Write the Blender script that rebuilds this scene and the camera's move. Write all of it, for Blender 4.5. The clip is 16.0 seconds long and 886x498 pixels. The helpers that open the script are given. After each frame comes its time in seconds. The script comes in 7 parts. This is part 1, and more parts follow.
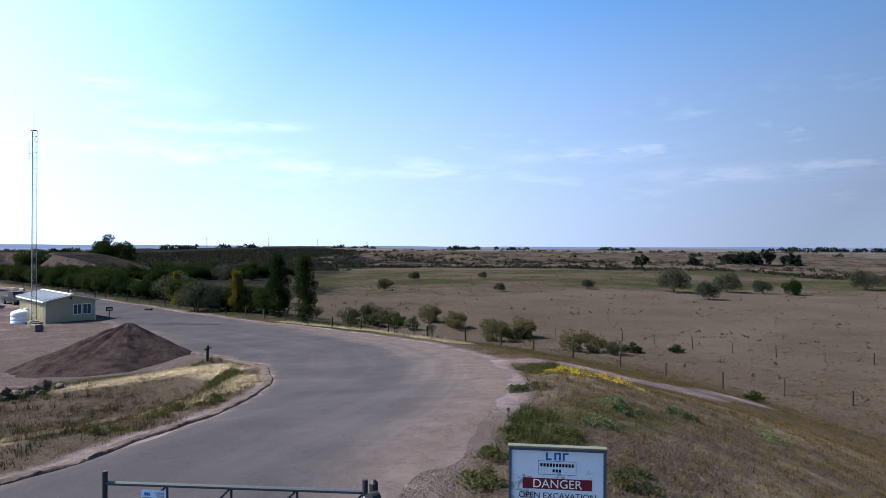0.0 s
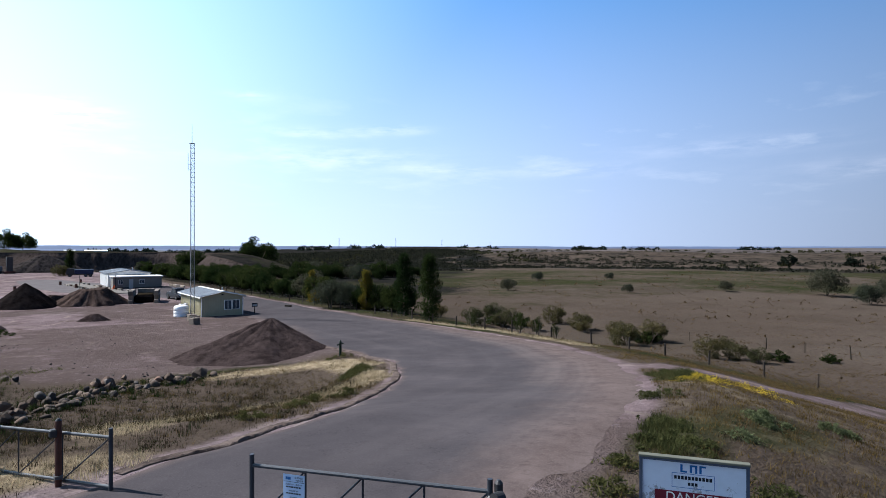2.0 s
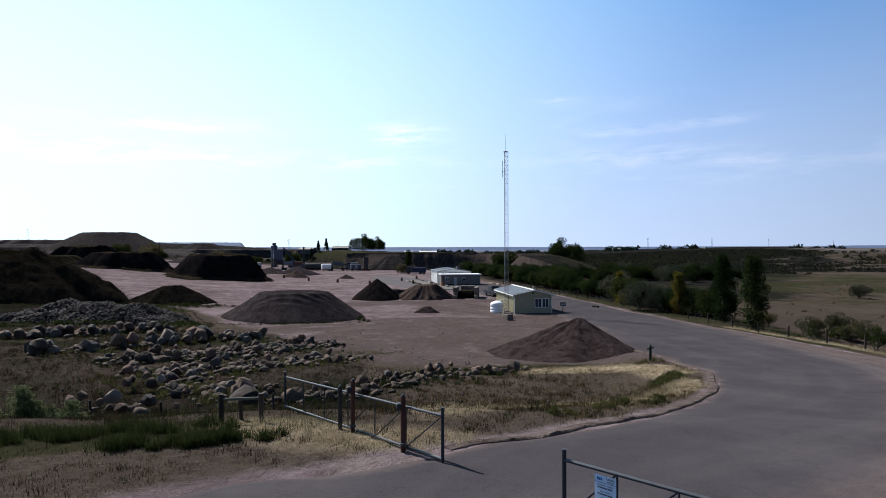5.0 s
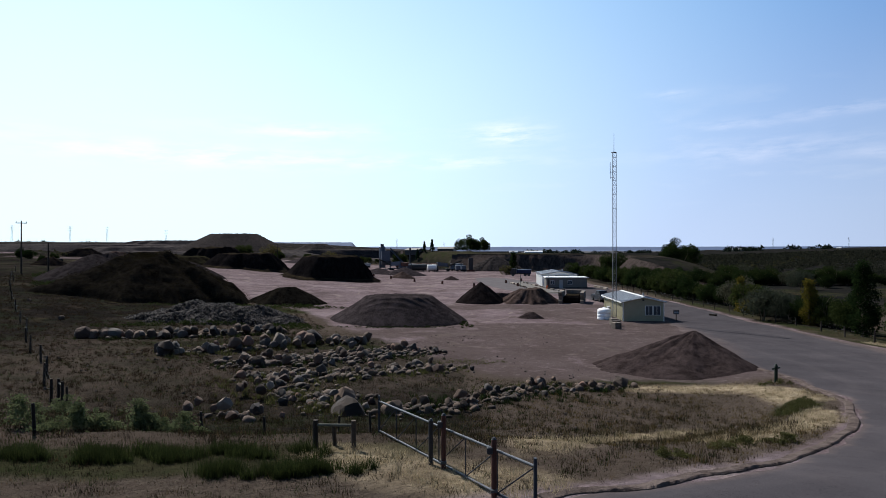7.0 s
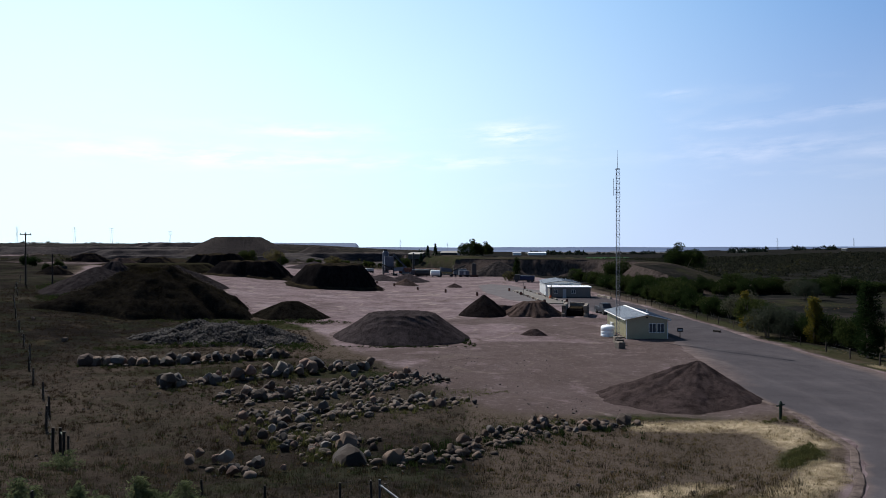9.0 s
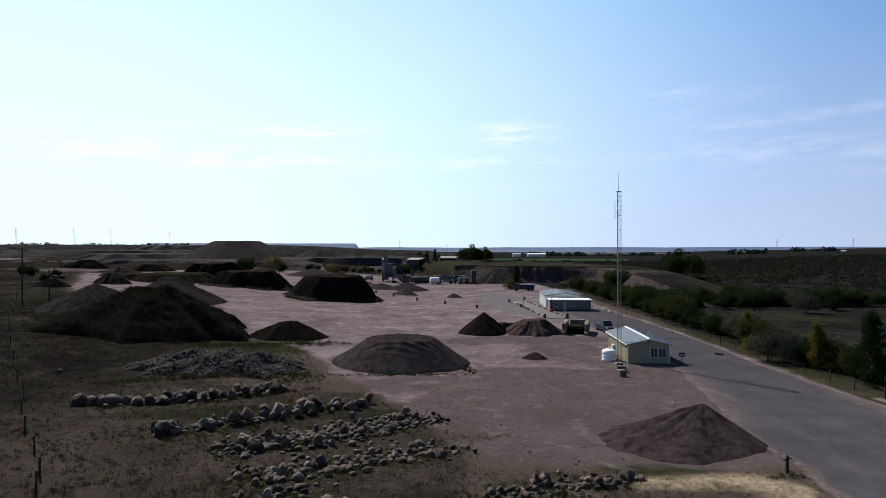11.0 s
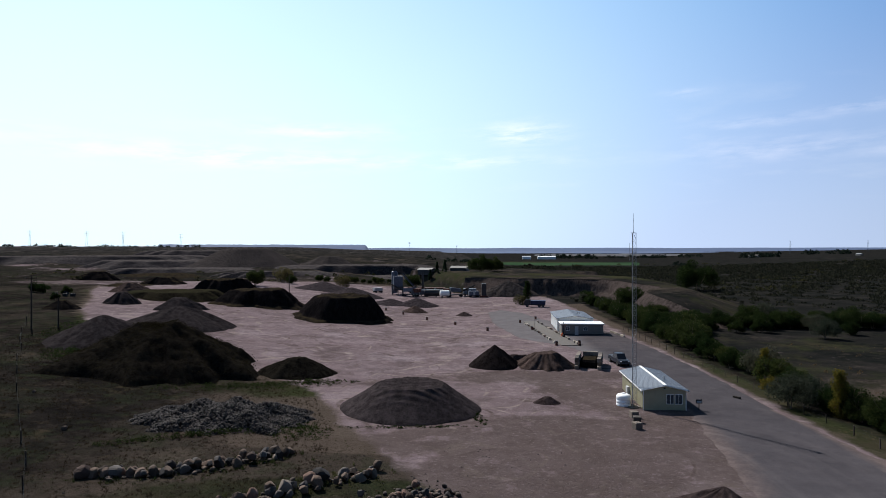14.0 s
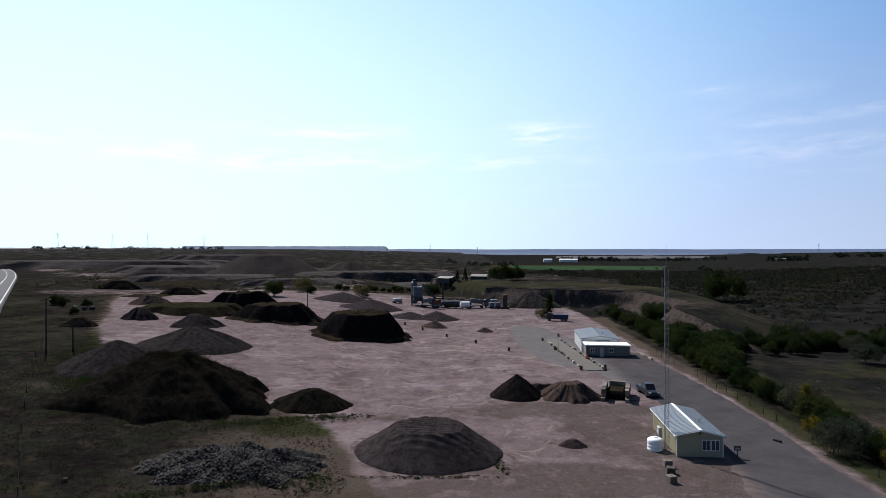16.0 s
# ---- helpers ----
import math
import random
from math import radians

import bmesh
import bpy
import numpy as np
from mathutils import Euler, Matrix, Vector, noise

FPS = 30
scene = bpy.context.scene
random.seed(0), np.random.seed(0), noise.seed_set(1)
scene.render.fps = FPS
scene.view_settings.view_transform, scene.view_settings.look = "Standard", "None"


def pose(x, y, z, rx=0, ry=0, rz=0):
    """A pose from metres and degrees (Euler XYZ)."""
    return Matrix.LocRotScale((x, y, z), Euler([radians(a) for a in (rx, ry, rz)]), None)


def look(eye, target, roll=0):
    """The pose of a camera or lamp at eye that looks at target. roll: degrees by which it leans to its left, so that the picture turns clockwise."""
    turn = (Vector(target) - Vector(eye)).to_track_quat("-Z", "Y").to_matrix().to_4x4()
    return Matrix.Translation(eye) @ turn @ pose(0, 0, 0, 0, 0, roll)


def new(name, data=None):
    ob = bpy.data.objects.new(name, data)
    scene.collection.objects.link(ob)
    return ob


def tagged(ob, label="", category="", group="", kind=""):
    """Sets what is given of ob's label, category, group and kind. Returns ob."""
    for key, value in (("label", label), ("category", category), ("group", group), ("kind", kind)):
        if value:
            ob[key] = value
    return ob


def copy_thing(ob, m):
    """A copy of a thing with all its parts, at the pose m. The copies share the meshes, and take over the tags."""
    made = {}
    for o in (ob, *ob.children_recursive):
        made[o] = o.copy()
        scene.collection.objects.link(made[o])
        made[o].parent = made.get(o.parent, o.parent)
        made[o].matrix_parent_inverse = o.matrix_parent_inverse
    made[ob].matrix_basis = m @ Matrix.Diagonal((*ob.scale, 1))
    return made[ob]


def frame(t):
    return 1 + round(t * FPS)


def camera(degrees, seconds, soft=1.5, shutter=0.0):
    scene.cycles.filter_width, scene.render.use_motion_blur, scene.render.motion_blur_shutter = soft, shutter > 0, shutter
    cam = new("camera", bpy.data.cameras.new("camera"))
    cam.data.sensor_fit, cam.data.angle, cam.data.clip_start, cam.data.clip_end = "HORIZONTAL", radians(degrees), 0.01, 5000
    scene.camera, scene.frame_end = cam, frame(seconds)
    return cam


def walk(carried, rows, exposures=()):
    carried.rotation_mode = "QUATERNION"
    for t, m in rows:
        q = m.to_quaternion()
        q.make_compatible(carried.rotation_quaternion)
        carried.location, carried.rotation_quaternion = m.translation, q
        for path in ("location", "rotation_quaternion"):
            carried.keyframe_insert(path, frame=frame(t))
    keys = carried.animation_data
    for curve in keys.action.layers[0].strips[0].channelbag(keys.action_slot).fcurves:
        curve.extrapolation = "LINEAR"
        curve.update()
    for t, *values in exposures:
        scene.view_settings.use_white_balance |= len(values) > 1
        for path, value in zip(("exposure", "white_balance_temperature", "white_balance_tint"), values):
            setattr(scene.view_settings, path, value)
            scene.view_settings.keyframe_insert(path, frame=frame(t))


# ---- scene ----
cam = camera(71.71, 16.0, 0.62)
PATH = [
    (0.0, pose(0.021, -0.011, 8.390, 89.999, -0.224, -50.081)),
    (0.5, pose(0.019, -0.007, 8.387, 89.981, -0.208, -48.972)),
    (1.0, pose(0.023, -0.007, 8.389, 89.986, -0.165, -46.508)),
    (1.5, pose(0.022, -0.006, 8.392, 89.983, -0.110, -42.821)),
    (2.0, pose(0.018, 0.006, 8.391, 89.990, -0.077, -38.615)),
    (2.5, pose(0.005, -0.009, 8.392, 90.005, -0.040, -34.245)),
    (3.0, pose(-0.003, -0.001, 8.392, 90.031, -0.040, -29.717)),
    (3.5, pose(-0.020, 0.009, 8.393, 90.009, -0.016, -25.182)),
    (4.0, pose(-0.024, 0.008, 8.391, 90.019, 0.074, -20.444)),
    (4.5, pose(-0.031, 0.008, 8.390, 90.057, 0.140, -15.602)),
    (5.0, pose(-0.031, 0.012, 8.391, 90.057, 0.112, -10.515)),
    (7.5, pose(0.343, 0.732, 9.456, 90.038, 0.011, -0.389)),
    (8.0, pose(0.337, 0.733, 10.019, 90.055, -0.005, -0.393)),
    (8.5, pose(0.342, 0.733, 10.614, 90.042, 0.014, -0.390)),
    (9.0, pose(0.373, 0.782, 11.197, 90.034, 0.040, -0.373)),
    (11.5, pose(0.358, 1.765, 15.181, 89.995, 0.040, -0.429)),
    (12.0, pose(0.376, 1.962, 16.220, 89.982, 0.051, -0.410)),
    (12.5, pose(0.404, 2.144, 17.225, 89.988, 0.050, -0.355)),
    (13.0, pose(0.323, 2.410, 18.178, 90.014, 0.020, -0.102)),
    (13.5, pose(0.268, 2.568, 18.785, 90.012, 0.040, 0.195)),
    (14.0, pose(0.285, 3.076, 19.543, 90.001, 0.042, 0.493)),
    (14.5, pose(0.276, 3.792, 20.509, 90.000, 0.019, 0.787)),
    (15.0, pose(0.282, 4.641, 21.550, 90.011, 0.037, 1.323)),
    (15.5, pose(0.317, 5.721, 22.513, 90.001, 0.021, 1.970)),
    (16.0, pose(0.351, 7.022, 23.487, 90.057, 0.008, 2.411)),
]
walk(cam, PATH, exposures=[(0, 1.13, 6200, 12), (2.5, .82, 6300, 12), (5, .44, 6400, 12), (7.5, .31, 6450, 12), (16, .31, 6450, 12)])

# ---------------------------------------------------------------- light
SUN_AZ, SUN_EL = -35.0, 45.0      # degrees from +y to the right, and up
sun = new("sun", bpy.data.lights.new("sun", "SUN"))
sun.data.energy, sun.data.angle, sun.data.color = 5.0, radians(.55), (1, .95, .88)
_s = Vector((math.sin(radians(SUN_AZ)) * math.cos(radians(SUN_EL)), math.cos(radians(SUN_AZ)) * math.cos(radians(SUN_EL)), math.sin(radians(SUN_EL))))
sun.matrix_world = look(_s * 100, (0, 0, 0))
world = bpy.data.worlds.new("sky")
scene.world = world
world.use_nodes = True
wn, wl = world.node_tree.nodes, world.node_tree.links
sky = wn.new("ShaderNodeTexSky")
sky.sky_type, sky.sun_disc = "NISHITA", False
sky.sun_elevation, sky.sun_rotation = radians(SUN_EL), radians(SUN_AZ)
sky.altitude, sky.air_density, sky.dust_density, sky.ozone_density = 800, 1.0, 1.2, 3.0
wn["Background"].inputs["Strength"].default_value = .085
# whitish haze towards the horizon and a few thin streaks of cloud
way = wn.new("ShaderNodeTexCoord").outputs["Generated"]
split = wn.new("ShaderNodeSeparateXYZ")
wl.new(way, split.inputs[0])


def sky_math(op, a, c, clamp=False):
    m = wn.new("ShaderNodeMath")
    m.operation, m.use_clamp = op, clamp
    for i, v in enumerate((a, c)):
        if isinstance(v, (int, float)):
            m.inputs[i].default_value = v
        else:
            wl.new(v, m.inputs[i])
    return m.outputs[0]


def sky_mix(fac, a, c):
    m = wn.new("ShaderNodeMix")
    m.data_type = "RGBA"
    wl.new(fac, m.inputs["Factor"])
    wl.new(a, m.inputs[6])
    m.inputs[7].default_value = (*c, 1)
    return m.outputs[2]


sun_way = wn.new("ShaderNodeVectorMath")
sun_way.operation = "DOT_PRODUCT"
wl.new(way, sun_way.inputs[0])
sun_way.inputs[1].default_value = _s
near_sun = sky_math("POWER", sky_math("DIVIDE", sky_math("SUBTRACT", sun_way.outputs["Value"], .40), .60, True), 1.5)
haze = sky_math("POWER", sky_math("SUBTRACT", 1.0, sky_math("DIVIDE", split.outputs["Z"], .40), True), 1.2)
air = sky_mix(sky_math("MULTIPLY", sky_math("GREATER_THAN", split.outputs["Z"], -1.0), .65), sky.outputs[0], (.95, 3.1, 7.0))
air = sky_mix(haze, air, (5.5, 6.9, 9.4))
level = wn.new("ShaderNodeVectorMath")    # dimmer away from the sun
level.operation = "SCALE"
wl.new(air, level.inputs[0])
high = sky_math("MULTIPLY", sky_math("SUBTRACT", split.outputs["Z"], .38), 2.2, True)
deep = sky_math("SUBTRACT", 1.0, sky_math("MULTIPLY", high, .75))
side = sky_math("ADD", sky_math("MULTIPLY", sky_math("MAXIMUM", sky_math("MINIMUM", sun_way.outputs["Value"], .75), -.3), .92), .62)
wl.new(sky_math("MULTIPLY", side, deep), level.inputs["Scale"])
air = sky_mix(sky_math("MULTIPLY", near_sun, sky_math("ADD", haze, sky_math("MULTIPLY", deep, .70)), True), level.outputs[0], (9.6, 12.6, 12.6))
lay = wn.new("ShaderNodeCombineXYZ")      # streaks lie flat, seen low over the horizon
flat = sky_math("ADD", split.outputs["Z"], .10)
wl.new(sky_math("DIVIDE", split.outputs["X"], flat), lay.inputs[0])
wl.new(sky_math("DIVIDE", split.outputs["Y"], flat), lay.inputs[1])
streak = wn.new("ShaderNodeTexNoise")
streak.inputs["Scale"].default_value, streak.inputs["Detail"].default_value, streak.inputs["Roughness"].default_value = 1.15, 7, .58
wl.new(lay.outputs[0], streak.inputs["Vector"])
cloud = sky_math("MULTIPLY", sky_math("SUBTRACT", streak.outputs["Fac"], .56, True), 4.5, True)
cloud = sky_math("MULTIPLY", cloud, sky_math("SUBTRACT", 1.0, sky_math("MULTIPLY", sky_math("ABSOLUTE", sky_math("SUBTRACT", split.outputs["Z"], .16), 0), 9.0), True))
air = sky_mix(sky_math("MULTIPLY", cloud, .26), air, (9.6, 9.9, 10.2))
bearing = sky_math("ARCTAN2", split.outputs["X"], split.outputs["Y"])
veil = wn.new("ShaderNodeCombineXYZ")
wl.new(sky_math("MULTIPLY", bearing, 9.0), veil.inputs[0])
wl.new(sky_math("ADD", sky_math("MULTIPLY", split.outputs["Z"], 46.0), sky_math("MULTIPLY", bearing, -1.6)), veil.inputs[1])
fibre = wn.new("ShaderNodeTexNoise")
fibre.inputs["Scale"].default_value, fibre.inputs["Detail"].default_value, fibre.inputs["Roughness"].default_value = 1.3, 8, .62
wl.new(veil.outputs[0], fibre.inputs["Vector"])
shred = sky_math("MULTIPLY", sky_math("SUBTRACT", fibre.outputs["Fac"], .40, True), 3.6, True)
wisps = 0.0
for at, up, wide, tall, dense in ((6.8, .183, 3.2, .017, 1.0), (-12.0, .185, 6.5, .012, .7), (-20.0, .142, 13, .016, .8), (2.0, .140, 9, .009, .5), (27.0, .182, 4.5, .008, .32), (28.0, .142, 8, .017, .32),
                                  (34.0, .190, 3.0, .007, .35), (21.0, .232, 1.6, .005, .4), (38.5, .128, 3.5, .007, .28), (50.0, .124, 7, .010, .2), (63.0, .150, 8, .012, .14), (75.0, .11, 8, .014, .12), (-45.0, .16, 9, .014, .7)):
    da = sky_math("DIVIDE", sky_math("SUBTRACT", bearing, radians(at)), radians(wide))
    dz = sky_math("DIVIDE", sky_math("SUBTRACT", split.outputs["Z"], up), tall)
    far = sky_math("ADD", sky_math("MULTIPLY", da, da), sky_math("MULTIPLY", dz, dz))
    wisps = sky_math("ADD", sky_math("MULTIPLY", sky_math("EXPONENT", sky_math("MULTIPLY", far, -1.0), 0), dense), wisps)
air = sky_mix(sky_math("MULTIPLY", sky_math("MULTIPLY", wisps, shred), .62, True), air, (12.6, 12.2, 12.6))
wl.new(air, wn["Background"].inputs["Color"])


# ---------------------------------------------------------------- materials
def material(name, build):
    m = bpy.data.materials.new(name)
    m.use_nodes = True
    n, l = m.node_tree.nodes, m.node_tree.links
    build(Nodes(n, l), n["Principled BSDF"])
    return m


class Nodes:
    """Short names for the nodes that the materials use."""

    def __init__(self, nodes, links):
        self.n, self.l = nodes, links

    def link(self, a, b):
        self.l.new(a, b)

    def coords(self, which="Object"):
        return self.n.new("ShaderNodeTexCoord").outputs[which]

    def place(self):
        return self.n.new("ShaderNodeNewGeometry").outputs["Position"]

    def noise(self, scale, detail=4, rough=.6, at=None, stretch=None):
        t = self.n.new("ShaderNodeTexNoise")
        t.inputs["Scale"].default_value, t.inputs["Detail"].default_value, t.inputs["Roughness"].default_value = scale, detail, rough
        at = at or self.place()
        if stretch:
            m = self.n.new("ShaderNodeMapping")
            m.inputs["Scale"].default_value = stretch
            self.link(at, m.inputs["Vector"])
            at = m.outputs[0]
        self.link(at, t.inputs["Vector"])
        return t.outputs["Fac"]

    def ramp(self, fac, stops):
        r = self.n.new("ShaderNodeValToRGB")
        while len(r.color_ramp.elements) < len(stops):
            r.color_ramp.elements.new(.5)
        for e, (p, c) in zip(r.color_ramp.elements, stops):
            e.position, e.color = p, (*c, 1) if len(c) == 3 else c
        self.link(fac, r.inputs["Fac"])
        return r.outputs["Color"]

    def grey(self, fac, a, b, lo=0., hi=1.):
        r = self.n.new("ShaderNodeMapRange")
        r.inputs["From Min"].default_value, r.inputs["From Max"].default_value = a, b
        r.inputs["To Min"].default_value, r.inputs["To Max"].default_value = lo, hi
        self.link(fac, r.inputs["Value"])
        return r.outputs[0]

    def math(self, op, a, b):
        m = self.n.new("ShaderNodeMath")
        m.operation = op
        for i, v in enumerate((a, b)):
            if isinstance(v, (int, float)):
                m.inputs[i].default_value = v
            else:
                self.link(v, m.inputs[i])
        return m.outputs[0]

    def mix(self, fac, a, b, kind="MIX"):
        m = self.n.new("ShaderNodeMix")
        m.data_type, m.blend_type = "RGBA", kind
        for key, v in (("Factor", fac), ("A", a), ("B", b)):
            i = [s for s in m.inputs if s.name == key and s.type == ("VALUE" if key == "Factor" else "RGBA")][0]
            if isinstance(v, (int, float)):
                i.default_value = v
            elif isinstance(v, tuple):
                i.default_value = (*v, 1)
            else:
                self.link(v, i)
        return [s for s in m.outputs if s.type == "RGBA"][0]

    def bump(self, bsdf, height, strength=.4, dist=.05):
        b = self.n.new("ShaderNodeBump")
        b.inputs["Strength"].default_value, b.inputs["Distance"].default_value = strength, dist
        self.link(height, b.inputs["Height"])
        self.link(b.outputs[0], bsdf.inputs["Normal"])

    def attribute(self, name):
        a = self.n.new("ShaderNodeAttribute")
        a.attribute_name = name
        s = self.n.new("ShaderNodeSeparateColor")
        self.link(a.outputs["Color"], s.inputs[0])
        return s.outputs

    def random(self):
        return self.n.new("ShaderNodeObjectInfo").outputs["Random"]

    def island(self):
        return self.n.new("ShaderNodeNewGeometry").outputs["Random Per Island"]


def plain(name, colour, rough=.7, metal=0., vary=.15, scale=3., bump=.1, per="none"):
    """A surface of one colour with stains at two scales."""
    def build(k, b):
        big, fine = k.noise(scale, 4), k.noise(scale * 13, 3)
        lo, hi = tuple(c * (1 - vary) for c in colour), tuple(min(1, c * (1 + vary)) for c in colour)
        c = k.ramp(k.math("ADD", k.math("MULTIPLY", big, .65), k.math("MULTIPLY", fine, .35)), [(.3, lo), (.7, hi)])
        if per != "none":
            r = k.random() if per == "object" else k.island()
            c = k.mix(1., c, k.ramp(r, [(0, (.32, .31, .32)), (.5, (.85, .80, .75)), (1, (1.75, 1.62, 1.5))]), "MULTIPLY")
        k.link(c, b.inputs["Base Color"])
        k.link(k.grey(fine, .3, .7, max(0, rough - .1), min(1, rough + .1)), b.inputs["Roughness"])
        b.inputs["Metallic"].default_value = metal
        b.inputs["Specular IOR Level"].default_value = .3
        if bump:
            k.bump(b, fine, bump, .01)
    return material(name, build)


def build_ground(k, b):
    """Dry prairie, bare yard, straw and green growth, by the sheet's own zones."""
    zone, zone2, zone3 = k.attribute("zones"), k.attribute("zones2"), k.attribute("zones3")
    edge = k.math("ADD", k.math("MULTIPLY", k.noise(.35, 5, .65), .9), k.math("MULTIPLY", k.noise(2.3, 4, .7), .5))
    edge = k.math("ADD", edge, k.math("MULTIPLY", k.math("SUBTRACT", k.noise(.06, 5, .65), .5), 1.3))
    def mask(v, soft=.22):
        return k.grey(k.math("ADD", v, k.math("MULTIPLY", k.math("SUBTRACT", edge, .7), .55)), .5 - soft / 2, .5 + soft / 2)
    mid, fine = k.noise(.9, 5, .65), k.noise(14, 4, .7)
    tuft = k.noise(3.1, 4, .7, stretch=(1, 1, .3))
    field = k.ramp(k.noise(.018, 5, .6), [(.35, (.0575, .0443, .0345)), (.5, (.0725, .0560, .0436)), (.65, (.0535, .0433, .0325))])
    field = k.mix(k.grey(k.noise(.11, 5, .7), .48, .66, 0, .6), field, (.0455, .036, .0268))
    field = k.mix(k.grey(k.noise(.05, 4, .6, stretch=(.5, 1.4, 1)), .52, .64, 0, .5), field, (.083, .067, .053))
    field = k.mix(k.grey(tuft, .5, .66, 0, .8), field, (.0405, .0305, .0238))
    field = k.mix(k.grey(fine, .52, .7, 0, .5), field, (.1191, .1021, .0724))
    def lines(scale, wide, seed):
        """Wandering wheel tracks: the contour lines of a slow noise."""
        m = k.n.new("ShaderNodeMapping")
        m.inputs["Location"].default_value = (seed, seed * 2.3, 0)
        k.link(k.place(), m.inputs["Vector"])
        v = k.noise(scale, 2, .45, at=m.outputs[0])
        v = k.math("ABSOLUTE", k.math("SUBTRACT", k.math("FRACT", k.math("MULTIPLY", v, 9.0), 0), .5), 0)
        return k.grey(v, wide, wide * .35)
    dirt = k.ramp(k.noise(.12, 5, .6), [(.3, (.1117, .0838, .0823)), (.5, (.1556, .1193, .1205)), (.7, (.1968, .1564, .1602))])
    dirt = k.mix(k.grey(k.noise(.035, 5, .62), .50, .64, 0, .7), dirt, (.0875, .0665, .0651))
    dirt = k.mix(k.grey(k.noise(.06, 3, .5), .58, .68, 0, .5), dirt, (.231, .1909, .1957))
    tracks = k.noise(.5, 4, .6, stretch=(.8, 1., 1))
    dirt = k.mix(k.grey(tracks, .5, .68, 0, .6), dirt, (.0706, .0516, .051))
    ruts = k.noise(1.1, 5, .65, stretch=(1.1, .5, 1))
    dirt = k.mix(k.grey(ruts, .56, .7, 0, .5), dirt, (.2248, .1847, .1901))
    worn = k.grey(k.noise(.25, 4, .6), .42, .6)
    for scale, wide, seed, tone in ((.022, .05, 3., (.2263, .1867, .1675)), (.03, .05, 11., (.0701, .0532, .0452)), (.05, .06, 27., (.198, .1607, .1426))):
        dirt = k.mix(k.math("MULTIPLY", lines(scale, wide, seed), k.math("MULTIPLY", worn, .95)), dirt, tone)
    dirt = k.mix(k.grey(fine, .5, .75, 0, .45), dirt, (.2431, .2031, .21))
    dirt = k.mix(k.grey(k.noise(5, 4, .7), .52, .72, 0, .55), dirt, (.0706, .0543, .0523))
    scuff = k.noise(.17, 6, .72)
    dirt = k.mix(k.grey(scuff, .50, .60, 0, .55), dirt, (.066, .0515, .0490))
    dirt = k.mix(k.grey(k.noise(.42, 6, .75), .55, .64, 0, .4), dirt, (.225, .184, .178))
    damp = k.grey(k.math('ADD', zone2[2], k.math('MULTIPLY', k.math('SUBTRACT', k.noise(.3, 5, .7), .5), 1.6)), .45, .75)
    dirt = k.mix(k.math('MULTIPLY', damp, .75), dirt, (.060, .0470, .0400))
    dirt = k.mix(k.math('MULTIPLY', k.grey(k.noise(1.6, 5, .75), .52, .66), .32), dirt, (.0926, .0751, .0756))
    dirt = k.mix(k.math('MULTIPLY', k.grey(k.noise(2.6, 5, .75), .56, .7), .28), dirt, (.284, .2438, .2547))
    straw = k.ramp(k.noise(1.7, 4, .7), [(.35, (.22, .170, .105)), (.6, (.38, .310, .205))])
    straw = k.mix(k.grey(fine, .4, .7, 0, .6), straw, (.1224, .0918, .0561))
    straw = k.mix(k.grey(k.noise(.6, 4, .65), .45, .62, 0, .7), straw, (.0867, .0653, .0429))
    green = k.ramp(k.noise(1.1, 4, .7), [(.35, (.0171, .0214, .0098)), (.65, (.034, .0367, .0163))])
    green = k.mix(k.grey(k.noise(.15, 5, .7), .42, .6, 0, .8), green, (.0376, .0316, .0197))
    # near-black: the self-shadow of backlit dry grass is put into this colour
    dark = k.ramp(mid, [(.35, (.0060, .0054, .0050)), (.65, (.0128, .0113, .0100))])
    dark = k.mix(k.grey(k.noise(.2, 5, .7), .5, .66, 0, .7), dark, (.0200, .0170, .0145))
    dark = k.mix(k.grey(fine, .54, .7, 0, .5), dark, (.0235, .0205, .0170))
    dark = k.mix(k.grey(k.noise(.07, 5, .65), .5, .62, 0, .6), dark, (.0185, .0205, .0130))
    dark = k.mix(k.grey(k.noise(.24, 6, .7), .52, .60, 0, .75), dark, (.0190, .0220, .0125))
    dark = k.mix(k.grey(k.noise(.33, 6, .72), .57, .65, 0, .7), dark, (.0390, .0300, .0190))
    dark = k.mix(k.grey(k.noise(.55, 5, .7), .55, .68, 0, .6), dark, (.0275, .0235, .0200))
    scrub = k.ramp(k.noise(.09, 5, .7), [(.4, (.0082, .0092, .0084)), (.55, (.0155, .0150, .0132)), (.7, (.027, .0235, .0212))])
    # distant ground, its base colour paled in place of air haze
    far_haze = k.ramp(k.noise(.006, 4, .6), [(.36, (.074, .065, .062)), (.5, (.112, .097, .090)), (.64, (.088, .079, .073))])
    far_haze = k.mix(k.grey(k.noise(.03, 5, .7), .46, .66, 0, .6), far_haze, (.036, .033, .030))
    crop = k.ramp(k.noise(.02, 3, .6), [(.35, (.022, .046, .022)), (.65, (.034, .060, .030))])
    c = k.mix(zone3[0], field, far_haze)
    c = k.mix(mask(zone2[1]), c, scrub)
    c = k.mix(mask(zone[1]), c, green)
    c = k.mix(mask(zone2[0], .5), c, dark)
    c = k.mix(mask(zone[2], .5), c, straw)
    c = k.mix(mask(zone[0]), c, k.mix(1., dirt, (1.02, 1., .985), "MULTIPLY"))
    c = k.mix(mask(zone3[1], .1), c, crop)
    k.link(k.mix(1., c, (.985, 1., 1.06), "MULTIPLY"), b.inputs["Base Color"])
    b.inputs["Roughness"].default_value = .95
    b.inputs["Specular IOR Level"].default_value = 0.
